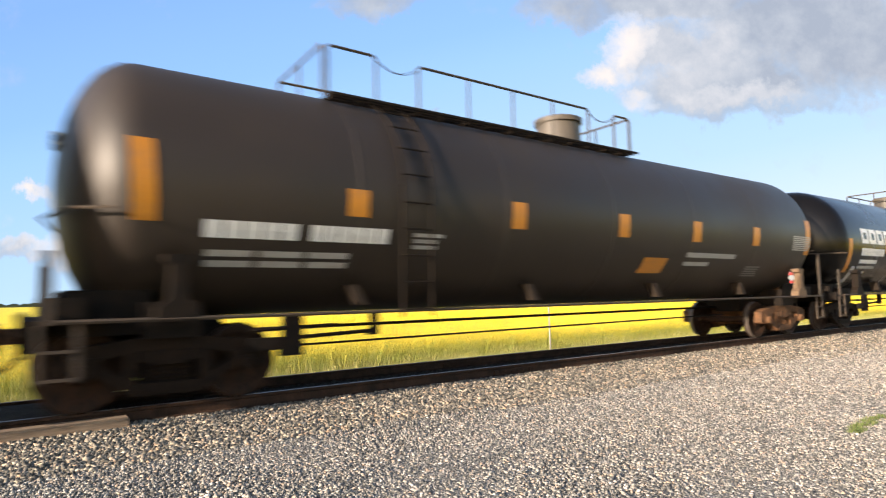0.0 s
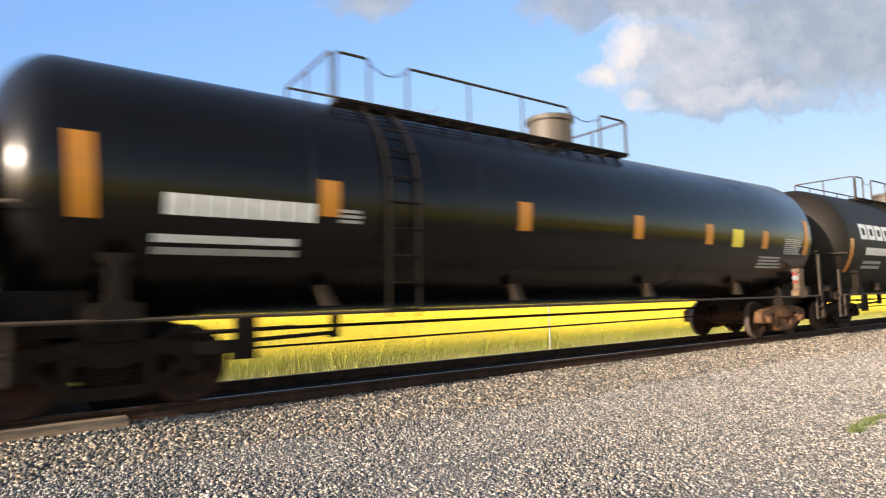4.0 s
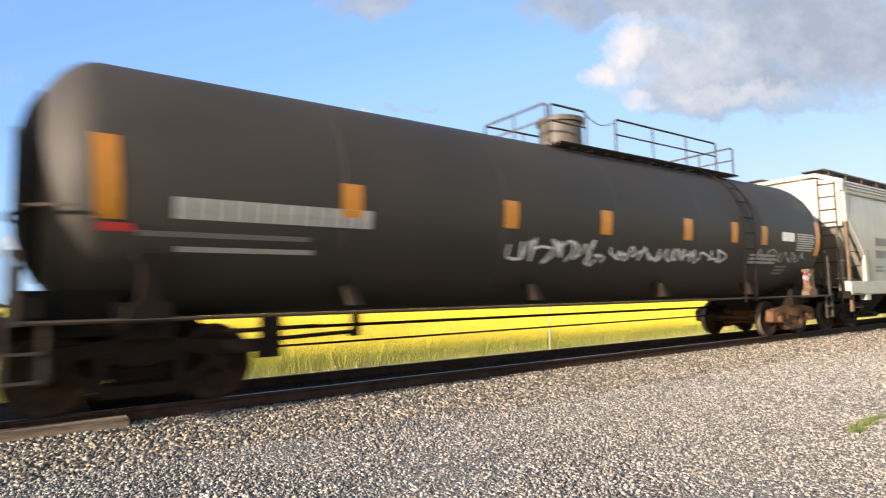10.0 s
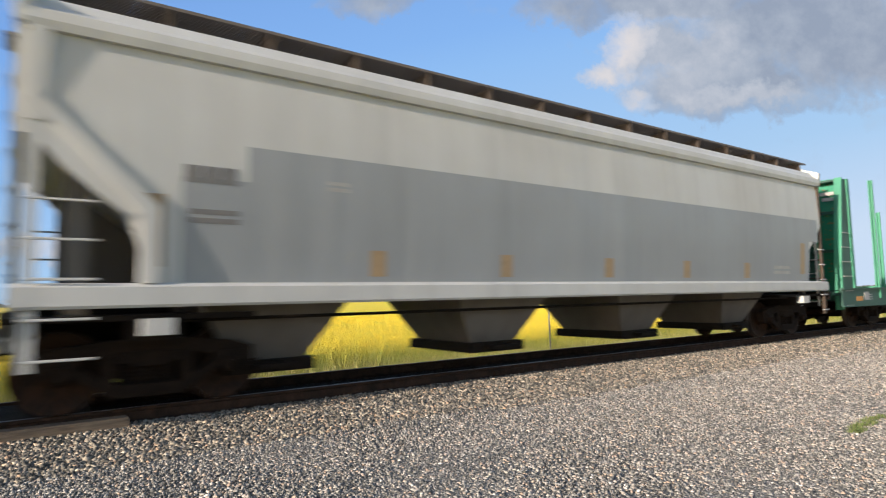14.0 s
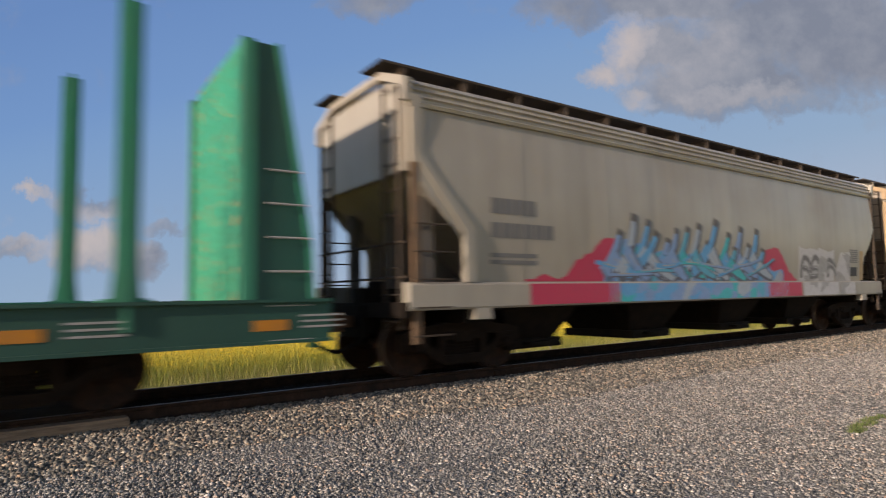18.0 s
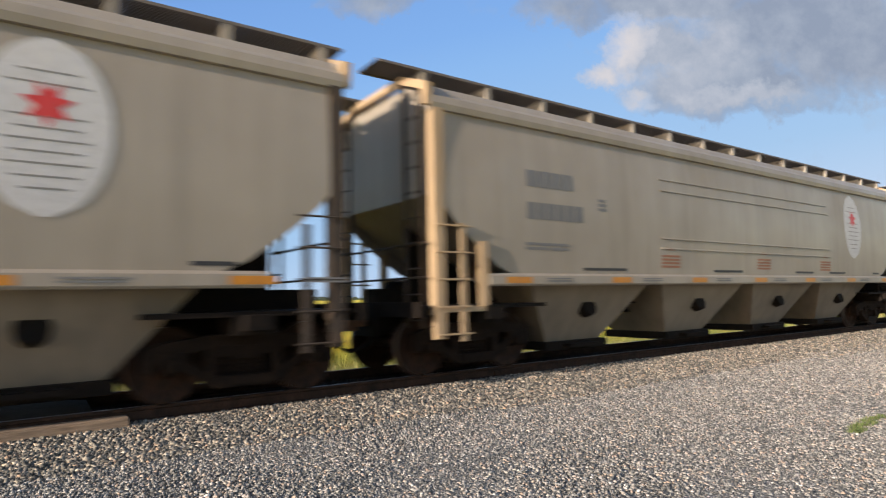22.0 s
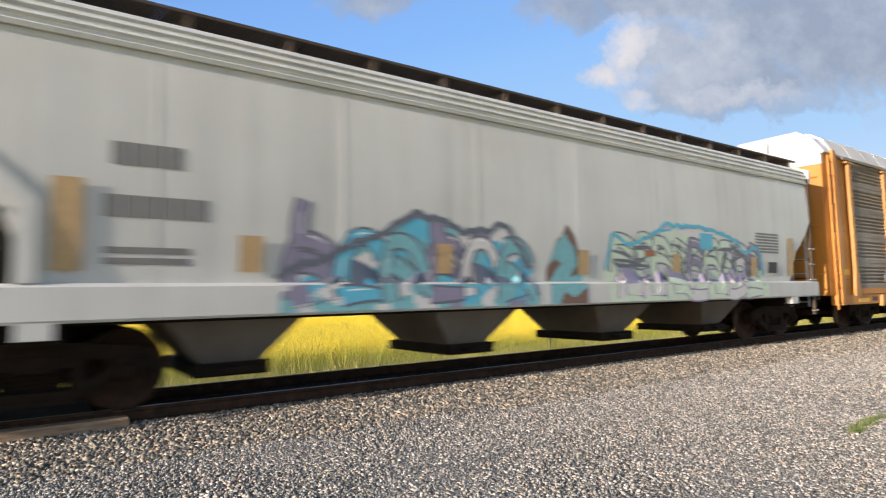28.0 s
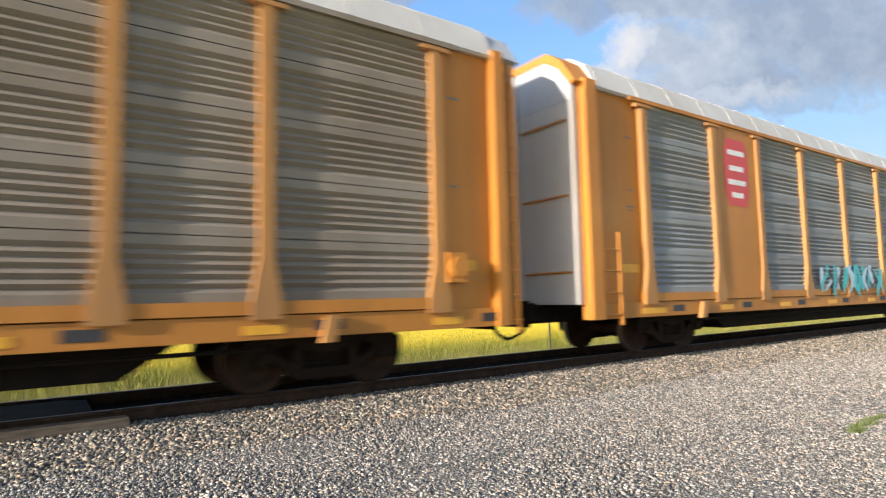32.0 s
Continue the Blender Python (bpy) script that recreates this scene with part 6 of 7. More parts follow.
TRAIN.append(tank_car(
    LEN[1], "tank_brown", "sooty brown-black tank car with faded orange strips", 2, radius=1.635, gap=0.66, dome_x=0.15, dome_h=0.62, end_strip=(2.1, 3.0), end_at=1.47, rails=(-5.62, 1.35, [(-5.55, -4.75), (-3.98, 0.06), (0.84, 1.33)]), deck=(-5.55, 1.44), ladder_x=(-4.35,), placard_at=0.6,
    strips=[(-5.42, 0.30, 2.29, 2.65), (-2.55, 0.30, 2.27, 2.70), (0.11, 0.30, 2.25, 2.68), (2.52, 0.30, 2.25, 2.68), (4.97, 0.30, 2.25, 2.68)],
    marks=[(-7.35, -6.20, 1.95, 2.15, 1, 5, "chalk"), (-6.05, -4.90, 1.95, 2.15, 1, 6, "chalk"), (-7.3, -5.4, 1.62, 1.86, 2, 3, "chalkdim"), (-4.5, -4.0, 1.9, 2.15, 3, 1, "chalkdim"),
           (2.28, 4.23, 1.93, 2.03, 1, 1, "chalkdim"), (2.28, 3.4, 1.76, 1.84, 1, 1, "chalkdim"), (6.78, 7.8, 2.2, 2.58, 8, 1, "chalkdim"), (4.85, 5.6, 1.55, 1.8, 5, 1, "stencil_grey")]))
bm = hug(fresh(), 0.85, 1.62, 1.60, 1.90, tank_side, rows=4, shear=0.2)
part("warning_panel", bm, M["orange"], TRAIN[1], "orange slanted warning panel")
# 2: glossy black with large white letters
TRAIN.append(tank_car(
    LEN[2], "tank_gloss", "glossy black tank car with large white block lettering", 3, dome_x=0.2, dome_h=0.52, rails=(-1.2, 3.52, [(-1.15, 3.02)]), deck=(-1.44, 3.63), ladder_x=(3.0,),
    strips=[(-5.35, 0.28, 2.28, 2.75), (-2.53, 0.28, 2.28, 2.75), (0.05, 0.28, 2.26, 2.73), (2.65, 0.28, 2.26, 2.7), (5.37, 0.28, 2.22, 2.66)], name_blocks=(-7.32, -3.82, 2.54, 2.99),
    marks=[(-7.3, -5.55, 2.18, 2.40, 1, 9, "chalk"), (-5.2, -4.85, 2.2, 2.4, 3, 1, "chalkdim"), (-7.3, -5.8, 1.95, 2.06, 1, 1, "chalk"), (-7.3, -5.85, 1.80, 1.88, 1, 1, "chalkdim"), (-7.3, -6.6, 1.66, 1.72, 1, 1, "chalkdim"),
           (6.43, 7.64, 2.08, 2.52, 8, 1, "chalkdim"), (5.3, 6.35, 2.0, 2.2, 2, 1, "chalk"), (4.4, 5.24, 1.86, 2.0, 2, 1, "chalkdim"), (6.3, 6.85, 1.86, 1.98, 1, 1, "chalkdim")]))
bm = hug(fresh(), -7.68, -7.42, 1.2, 1.86, tank_side, rows=4)
part("white_panel", bm, M["paleover"], TRAIN[2], "dusty white panel on the shell")
# 3: glossy black
TRAIN.append(tank_car(
    LEN[3], "tank_gloss", "glossy black tank car with orange strips and white stencils", 4, dome_x=0.27, dome_h=0.68, end_strip=(2.1, 3.0), end_at=1.5, rails=(-5.12, 1.6, [(-5.05, -4.5), (-3.82, -0.14), (0.77, 1.58)]), deck=(-5.08, 1.5), ladder_x=(-4.25,),
    strips=[(-5.45, 0.28, 2.27, 2.74), (-2.02, 0.28, 2.25, 2.72), (0.95, 0.28, 2.24, 2.69), (3.4, 0.28, 2.22, 2.66), (5.82, 0.28, 2.2, 2.62)],
    marks=[(-7.4, -5.62, 2.18, 2.42, 1, 9, "chalk"), (-5.3, -4.98, 2.2, 2.4, 3, 1, "chalkdim"), (-7.5, -5.8, 1.88, 1.97, 1, 1, "chalk"), (-7.5, -5.8, 1.75, 1.83, 1, 1, "chalkdim"), (6.8, 7.75, 2.1, 2.5, 8, 1, "chalkdim"), (5.7, 6.9, 1.75, 2.05, 4, 1, "chalkdim")]))
bm = hug(fresh(), 4.35, 4.80, 2.2, 2.6, tank_side, rows=4)
part("warning_panel", bm, M["lemon"], TRAIN[3], "yellow square warning panel")
# 4: dusty, white letters
TRAIN.append(tank_car(
    LEN[4], "tank_dust", "dusty black tank car with large white block lettering", 5, radius=1.625, dome_x=0.1, dome_h=0.62, rails=(-5.6, 1.3, [(-5.5, -4.9), (-4.2, -0.4), (0.5, 1.28)]), deck=(-5.6, 1.3), ladder_x=(-4.1,),
    strips=[(-4.55, 0.30, 2.1, 2.55), (-2.17, 0.30, 2.1, 2.55), (0.2, 0.30, 2.09, 2.53), (2.6, 0.30, 2.16, 2.58), (4.88, 0.30, 2.16, 2.58)], name_blocks=(-7.5, -3.95, 2.66, 3.12),
    marks=[(-7.1, -5.4, 2.2, 2.42, 1, 9, "chalk"), (-7.1, -5.5, 1.8, 2.08, 2, 1, "chalkdim"), (6.83, 8.0, 2.12, 2.6, 9, 1, "chalkdim"), (4.98, 6.55, 2.05, 2.14, 1, 1, "chalkdim"), (4.98, 5.8, 1.9, 1.98, 1, 1, "chalkdim"), (6.0, 6.6, 1.5, 1.74, 4, 1, "stencil_grey")],
    rear_truck="truck_rust"))
for x in (-1.2, 0.2):
    bm = hug(fresh(), x, x + 0.72, 1.64, 1.92, tank_side, rows=4, shear=0.2)
    part("warning_panel", bm, M["faded"], TRAIN[4], "faded orange warning panel")
# 5: dusty with letters and thin scrawls
TRAIN.append(tank_car(
    LEN[5], "tank_dust", "dusty black tank car with white block lettering and chalky scrawls", 6, radius=1.625, gap=0.6, dome_x=0.4, dome_h=0.62, rails=(-0.6, 5.2, [(-0.5, 4.2)]), deck=(-0.6, 5.1), ladder_x=(3.96,), end_panel=True,
    strips=[(-4.47, 0.28, 2.14, 2.57), (-2.16, 0.28, 2.14, 2.57), (0.33, 0.28, 2.16, 2.57), (2.63, 0.28, 2.18, 2.58), (4.94, 0.28, 2.18, 2.58)], name_blocks=(-7.74, -4.22, 2.64, 3.12),
    marks=[(-7.3, -5.53, 2.2, 2.42, 1, 9, "chalkdim"), (-4.95, -4.7, 2.2, 2.42, 3, 1, "chalkdim"), (-7.35, -5.8, 2.0, 2.06, 1, 1, "stencil_grey"), (-7.35, -5.8, 1.86, 1.92, 1, 1, "stencil_grey"), (6.86, 8.0, 2.08, 2.55, 9, 1, "chalkdim"), (5.2, 5.95, 2.1, 2.28, 2, 2, "chalkdim"), (5.9, 7.0, 1.75, 1.95, 3, 1, "stencil_grey")],
    rear_truck="truck_rust"))
scrawl(TRAIN[5], tank_side, -7.6, -3.6, 1.60, 1.82, "stencil_grey", 14, 3, "thin white scrawl along the shell", 0.02)
scrawl(TRAIN[5], tank_side, -4.4, -2.9, 1.55, 1.80, "chalkdim", 24, 5, "thin white scrawl along the shell", 0.02)
scrawl(TRAIN[5], tank_side, -3.5, -0.3, 1.82, 2.15, "stencil_grey", 40, 4, "thin white scrawl along the shell", 0.02)
scrawl(TRAIN[5], tank_side, 1.5, 3.4, 1.85, 2.05, "chalkdim", 20, 14, "thin white scrawl along the shell", 0.02)
bm = hug(fresh(), 0.47, 1.28, 1.82, 2.05, tank_side, rows=4)
part("warning_panel", bm, M["lemon"], TRAIN[5], "faded yellow warning panel")
# 6: faded grey with white graffiti
TRAIN.append(tank_car(
    LEN[6], "tank_grey", "faded grey-black tank car with white scrawled graffiti", 7, gap=0.58, dome_x=0.23, dome_h=0.70, end_strip=(2.1, 3.0), rails=(-1.1, 5.5, [(-1.0, 0.0), (0.92, 4.72)]), deck=(-0.9, 5.46), double_rail=True, ladder_x=(4.6,), end_panel=True,
    strips=[(-5.48, 0.30, 2.28, 2.72), (-2.67, 0.30, 2.28, 2.72), (-0.35, 0.30, 2.28, 2.72), (2.25, 0.30, 2.28, 2.73), (4.08, 0.26, 2.3, 2.76), (5.42, 0.28, 2.29, 2.74)],
    marks=[(-7.65, -5.15, 2.14, 2.38, 1, 12, "chalkdim"), (-8.0, -5.9, 1.94, 2.0, 1, 1, "stencil_grey"), (-7.6, -5.9, 1.78, 1.84, 1, 1, "chalkdim"), (7.1, 8.1, 2.2, 2.66, 8, 1, "chalkdim"), (4.9, 6.2, 1.85, 2.1, 3, 1, "chalkdim"), (6.3, 6.9, 1.6, 1.85, 3, 1, "stencil_grey")]))
scrawl(TRAIN[6], tank_side, -2.6, -0.2, 1.72, 2.16, "chalk", 46, 8, "white scrawled graffiti on the shell", 0.03)
scrawl(TRAIN[6], tank_side, -0.1, 3.9, 1.82, 2.1, "chalk", 64, 9, "white scrawled graffiti on the shell", 0.03)
scrawl(TRAIN[6], tank_side, 5.0, 7.8, 1.9, 2.2, "chalkdim", 40, 10, "white scrawled graffiti on the shell", 0.025)
bm = hug(fresh(), 6.3, 6.95, 2.42, 2.64, tank_side, rows=3)
part("notice", bm, M["chalk"], TRAIN[6], "white notice panel")
bm = hug(fresh(), -8.38, -8.05, 1.98, 2.07, tank_side, rows=2)
part("red_label", bm, M["red"], TRAIN[6])

HS = hopper_side
# 7: beige hopper
c = hopper_car(LEN[7], "pale_beige", "weathered beige covered hopper with faded graffiti", 11, truck_in=1.70, cut=(1.20, 3.05, 1.95), bays=(-5.5, -2.05, 1.4, 4.85))
bars(c, HS, -6.5, -5.6, 2.50, 2.75, 1, M["fadeink"], cells=4)
bars(c, HS, -6.5, -5.24, 2.12, 2.36, 1, M["fadeink"], cells=6)
bars(c, HS, -6.5, -5.5, 1.70, 1.92, 2, M["fadeink"])
cloud_patch(c, HS, -5.42, 1.88, 0.46, 0.36, "spray_haze", 20, "hazy blue sprayed patch")
cloud_patch(c, HS, -5.36, 1.88, 0.28, 0.27, "spray_blue_dim", 25, "hazy blue sprayed patch", 0.0016)
cloud_patch(c, HS, -4.40, 2.12, 0.80, 0.34, "paleover", 21, "hazy pale sprayed patch")
cloud_patch(c, HS, -4.02, 2.10, 0.47, 0.33, "teal_mist", 22, "hazy teal sprayed patch", 0.0016)
cloud_patch(c, HS, -3.95, 2.06, 0.30, 0.24, "teal_fade", 26, "hazy teal sprayed patch", 0.0024)
glyphs(c, HS, -3.3, 1.1, 1.46, 2.36, "fadeink", 9, 22, "dark scrawled graffiti", 0.024)
glyphs(c, lambda z: 1.622, -2.2, 0.4, 1.08, 1.36, "stencil_dim", 3, 27, "faded scrawled graffiti on the sill", 0.014)
scrawl(c, HS, 1.6, 4.3, 1.72, 2.15, "spray_ochre", 34, 23, "ochre scrawled graffiti", 0.045)
scrawl(c, HS, 4.4, 6.0, 1.6, 2.2, "fadeink", 14, 24, "dark scrawled graffiti", 0.02)
for x in (-7.18, -4.75, 1.65, 5.05, 7.3):
    part("reflective_strip", hug(fresh(), x - 0.14, x + 0.14, 1.50 if abs(x) < 7 else 1.6, 1.90 if abs(x) < 7 else 2.36, HS), M["faded"], c)
bars(c, HS, 5.7, 6.5, 1.65, 1.95, 2, M["chalkdim"])
part("notice", hug(fresh(), 6.6, 7.0, 1.58, 1.84, HS), M["ink"], c, "black notice panel")
bars(c, HS, 6.4, 7.0, 1.95, 2.3, 6, M["fadeink"])
TRAIN.append(c)
# 8: two-tone grey hopper
c = hopper_car(LEN[8], "grey", "pale grey covered hopper with a darker blue-grey lower band", 12, bays=(-6.35, -2.5, 1.38, 5.15), bay_foot=0.42, seams=0, sill=(1.16, 1.42), ridges=False, cut=(1.15, 2.95, 1.95))
bm = hug(fresh(), -6.87, 7.0, 1.43, 3.05, HS, lift=0.003, rows=10)
hug(bm, -7.6, -6.87, 1.43, 2.62, HS, lift=0.003, rows=8)
hug(bm, 7.0, 7.78, 1.43, 3.05, HS, lift=0.003, rows=8)
hug(bm, 7.78, 8.3, 2.45, 3.05, HS, lift=0.003, rows=6)
part("colour_band", bm, M["slate"], c, "blue-grey painted lower band")
bars(c, HS, -7.58, -6.98, 2.56, 2.76, 1, M["fadeink"], cells=3)
bars(c, HS, -7.53, -6.98, 2.1, 2.3, 2, M["fadeink"])
bars(c, HS, -5.85, -5.55, 2.6, 2.76, 2, M["chalkdim"])
for x in (-7.9, -5.1, -2.78, -0.28, 2.2, 4.62, 7.4):
    part("reflective_strip", hug(fresh(), x - 0.12, x + 0.12, 1.50 if abs(x) < 7 else 1.6, 1.85 if abs(x) < 7 else 2.4, HS), M["strip_dim"], c)
bars(c, HS, 5.9, 6.7, 1.6, 1.85, 2, M["chalkdim"])
TRAIN.append(c)
# 9: bulkhead flat car
STAKES = [-8.2, -3.75, -1.45, 1.75, 3.95, 8.6]
TRAIN.append(bulkhead_flat(LEN[9]))
# 10: beige hopper with blue graffiti
c = hopper_car(LEN[10], "beige", "beige covered hopper with a large blue and teal graffiti piece", 13, cut=(1.03, 3.05, 1.95), board_key="bar", bays=(-5.5, -2.15, 1.2, 4.5))
bars(c, HS, -7.0, -6.0, 2.50, 2.75, 1, M["fadeink"], cells=4)
bars(c, HS, -7.0, -5.6, 2.12, 2.36, 1, M["fadeink"], cells=6)
bars(c, HS, -7.0, -6.0, 1.70, 1.92, 2, M["fadeink"])


def sill_side(z):
    return 1.622


piece(c, -6.25, -4.0, [(-6.25, 1.44), (-5.3, 1.55), (-4.7, 1.95), (-4.25, 2.25), (-4.0, 2.2)], ["spray_red"], "spray_red", 30, "crimson graffiti wedge")
piece(c, -4.3, 2.5, [(-4.3, 1.8), (-3.9, 2.25), (-3.2, 2.15), (-2.2, 1.95), (-1.2, 2.0), (0.0, 1.95), (1.2, 1.9), (2.4, 1.65)], ["spray_peri", "spray_blue", "spray_cyan", "spray_blue", "spray_greyblue", "spray_peri", "spray_teal"], "spray_peri", 31, "large blue graffiti piece", 0.3)
blades_piece(c, HS, [(-3.85, 2.4), (-3.44, 2.72), (-2.99, 2.64), (-2.72, 2.42), (-2.35, 2.3), (-2.07, 2.52), (-1.65, 2.57), (-1.23, 2.66), (-0.9, 2.3), (-0.56, 2.78), (-0.05, 2.52), (0.2, 2.2), (0.47, 2.68), (0.8, 2.3), (1.17, 2.66), (1.45, 2.2)],
       ["spray_peri", "spray_teal", "spray_blue", "spray_greyblue", "spray_cyan", "spray_peri", "spray_blue", "spray_greyblue"], "spray_taupe", "spray_slate", 32, "slim blue and grey graffiti letter with a dark point")
piece(c, 1.5, 3.2, [(1.5, 2.1), (2.0, 2.3), (2.4, 2.1), (2.8, 1.6), (3.2, 1.46)], ["spray_red"], "spray_red", 35, "crimson graffiti wedge")
piece(c, 3.3, 5.4, [(3.3, 2.28), (5.4, 2.25)], ["paleover", "paleover", "chalkdim", "paleover"], "paleover", 38, "white and grey painted-over graffiti", 0.4)
letters(c, panel_side, 3.4, 5.5, 1.5, 2.1, ["chalkdim", "fadeink", "paleover"], "chalkdim", "paleover", 4, 40, "grey painted-over graffiti letter", 0.12)
piece(c, 5.5, 6.5, [(5.5, 1.6), (5.8, 2.2), (6.5, 2.25)], ["paleover", "chalkdim", "paleover"], "paleover", 39, "white painted-over graffiti", 0.4)
bars(c, HS, 6.45, 7.0, 1.95, 2.35, 7, M["fadeink"])
part("notice", hug(fresh(), 6.5, 6.95, 1.56, 1.82, HS), M["ink"], c, "black notice panel")
part("reflective_strip", hug(fresh(), 7.15, 7.4, 1.45, 2.3, HS), M["faded"], c)
TRAIN.append(c)
# 11 and 12: tan hoppers with broad bays
for k in (11, 12):
    c = hopper_car(LEN[k], "tan", "tan-brown covered hopper with broad sloping bays and a white roundel" if k == 12 else "tan-brown covered hopper with a red scrawl and a white roundel", 20 + k, bays=tuple(-5.47 + 3.67 * i for i in range(4)), seams=0, sill=(1.36, 1.56),
                   wide_bays=True, ribs=True, brace=False, ridges=False, cut=(1.35, 2.75, 1.58), post_key="tanpost")
    bars(c, HS, -7.37, -6.23, 3.0, 3.28, 1, M["fadeink"], cells=4)
    bars(c, HS, -7.37, -5.99, 2.46, 2.74, 1, M["fadeink"], cells=6)
    bars(c, HS, -5.6, -5.4, 2.7, 2.95, 3, M["fadeink"])
    bars(c, HS, -7.4, -6.4, 1.95, 2.1, 2, M["fadeink"])
    disc = fresh()
    prev = None
    for i in range(17):
        z = 2.08 + 1.84 * i / 16
        w = 0.58 * math.sqrt(max(0.0005, 1 - ((z - 3.0) / 0.925) ** 2))
        row = [disc.verts.new((5.62 + d * w, -(HS(z) + 0.008), z)) for d in (-1, -0.5, 0, 0.5, 1)]
        if prev:
            for a in range(4):
                disc.faces.new((prev[a], prev[a + 1], row[a + 1], row[a]))
        prev = row
    part("roundel", disc, M["paleover"], c, "white oval roundel with a red centre")
    bm = fresh()
    tips = [(0.26 if i % 2 == 0 else 0.13, math.tau * i / 14 + 0.22) for i in range(14)]
    hubv = bm.verts.new((5.62, -(HS(3.22) + 0.0125), 3.22))
    ring = [bm.verts.new((5.62 + 0.9 * d * math.cos(w), -(HS(3.22 + d * math.sin(w)) + 0.0125), 3.22 + d * math.sin(w))) for d, w in tips]
    for p, q in zip(ring, ring[1:] + ring[:1]):
        bm.faces.new((hubv, p, q))
    part("roundel_centre", bm, M["red"], c, "red emblem of the roundel")
    for j, z in enumerate((2.35, 2.47, 2.60, 2.72, 2.84, 2.96, 3.08, 3.42, 3.55)):
        w = 0.75 * 0.54 * math.sqrt(1 - ((z - 3.0) / 0.925) ** 2) * (0.7 + 0.3 * (j * 7 % 5) / 4)
        part("roundel_text", hug(fresh(), 5.62 - w, 5.62 + w, z, z + 0.022, HS, 0.0105, 1), M["stencil_dim"], c)
    for x in (-3.7, 0.07, 3.42):
        bars(c, HS, x, x + 0.62, 1.70, 1.98, 4, M["rust_ink"])
        part("red_label", hug(fresh(), x + 0.16, x + 0.44, 2.05, 2.10, HS), M["rust_ink"], c)
    for x0, x1 in ((-6.0, -4.8), (-1.8, -0.6), (2.0, 3.0), (4.0, 5.0), (7.0, 7.5)):
        bars(c, HS, x0, x1, 1.62, 1.67, 1, M["ink"])
    for i in range(7):
        x = -7.9 + 2.55 * i
        part("reflective_strip", hug(fresh(), x, x + 0.55, 1.40, 1.50, sill_side, 0.004, 2), M["orange"], c)
        bars(c, sill_side, x + 0.9, x + 1.5, 1.42, 1.50, 2, M["fadeink"])
    if k == 11:
        for x0, x1, n, w in ((-6.3, -5.6, 7, 0.042), (-5.5, -3.55, 10, 0.030), (-3.7, -3.0, 7, 0.045)):
            scrawl(c, HS, x0, x1, 1.66, 2.16, "spray_scarlet", n, 42 + n, "red scrawled graffiti", w)
        glyphs(c, HS, -5.5, -3.6, 1.68, 2.1, "spray_scarlet", 3, 43, "red scrawled graffiti signs", 0.02)
        scrawl(c, sill_side, -5.4, -3.2, 1.38, 1.54, "spray_scarlet", 9, 44, "red scrawled graffiti on the sill", 0.032)
    TRAIN.append(c)
# 13: white hopper
c = hopper_car(LEN[13], "white", "white-grey covered hopper with grey scrawled graffiti", 14, board_key="roofing", bay_key="under", bays=(-6.2, -2.45, 1.28, 5.0), bay_foot=0.48, sill=(1.12, 1.42), ridges=False, brace=False, cut=(1.1, 2.7, 1.5))
bars(c, HS, -7.2, -6.6, 2.60, 2.83, 1, M["fadeink"], cells=4)
bars(c, HS, -7.3, -6.5, 2.15, 2.36, 1, M["fadeink"], cells=6)
bars(c, HS, -5.9, -5.5, 2.5, 2.75, 2, M["fadeink"])
bars(c, HS, -7.4, -6.3, 1.62, 1.85, 2, M["fadeink"])
glyphs(c, HS, -1.2, 0.2, 1.62, 2.1, "spray_slate", 3, 50, "black scrawled graffiti", 0.02)
glyphs(c, HS, 0.8, 7.2, 1.48, 2.12, "fadeink", 14, 51, "grey scrawled graffiti", 0.016)
for x in (-4.65, -2.34, 0.0, 2.4, 4.8):
    part("reflective_strip", hug(fresh(), x - 0.14, x + 0.14, 1.48, 1.9, HS), M["faded"], c)
for x in (-7.6, 7.2):
    part("reflective_strip", hug(fresh(), x - 0.13, x + 0.13, 1.48, 2.35, HS), M["faded"], c)
TRAIN.append(c)
# 14: short hopper
c = hopper_car(LEN[14], "grey", "short pale grey covered hopper with two bays", 15, board_key="roofing", bays=(-1.7, 1.7), sill=(1.26, 1.42), ridges=False, seams=4, cut=(1.0, 3.0, 1.8))
bars(c, HS, -4.0, -3.1, 1.6, 2.6, 5, M["fadeink"], cells=4)
bars(c, HS, -2.6, -2.2, 2.2, 2.4, 2, M["fadeink"])
for x in (-4.15, -2.0, 2.0, 4.15):
    part("reflective_strip", hug(fresh(), x - 0.12, x + 0.12, 1.5, 1.95 if abs(x) < 3 else 2.5, HS), M["faded"], c)
part("notice", hug(fresh(), 2.9, 3.3, 1.55, 1.8, HS), M["ink"], c, "black notice panel")
TRAIN.append(c)
# 15: pale hopper with colourful graffiti
c = hopper_car(LEN[15], "grey", "pale grey covered hopper with teal, violet and mint graffiti", 16, board_key="bar", bays=(-5.95, -2.15, 1.55, 5.1), bay_foot=0.32)
bars(c, HS, -7.4, -6.68, 2.68, 2.93, 1, M["fadeink"], cells=4)
bars(c, HS, -7.46, -6.4, 2.12, 2.36, 1, M["fadeink"], cells=6)
bars(c, HS, -7.45, -6.6, 1.62, 1.85, 2, M["fadeink"])
LEFT_TOP = [(-5.6, 1.5), (-4.5, 1.95), (-3.6, 2.4), (-2.6, 2.2), (-1.9, 2.3), (-1.3, 1.6)]
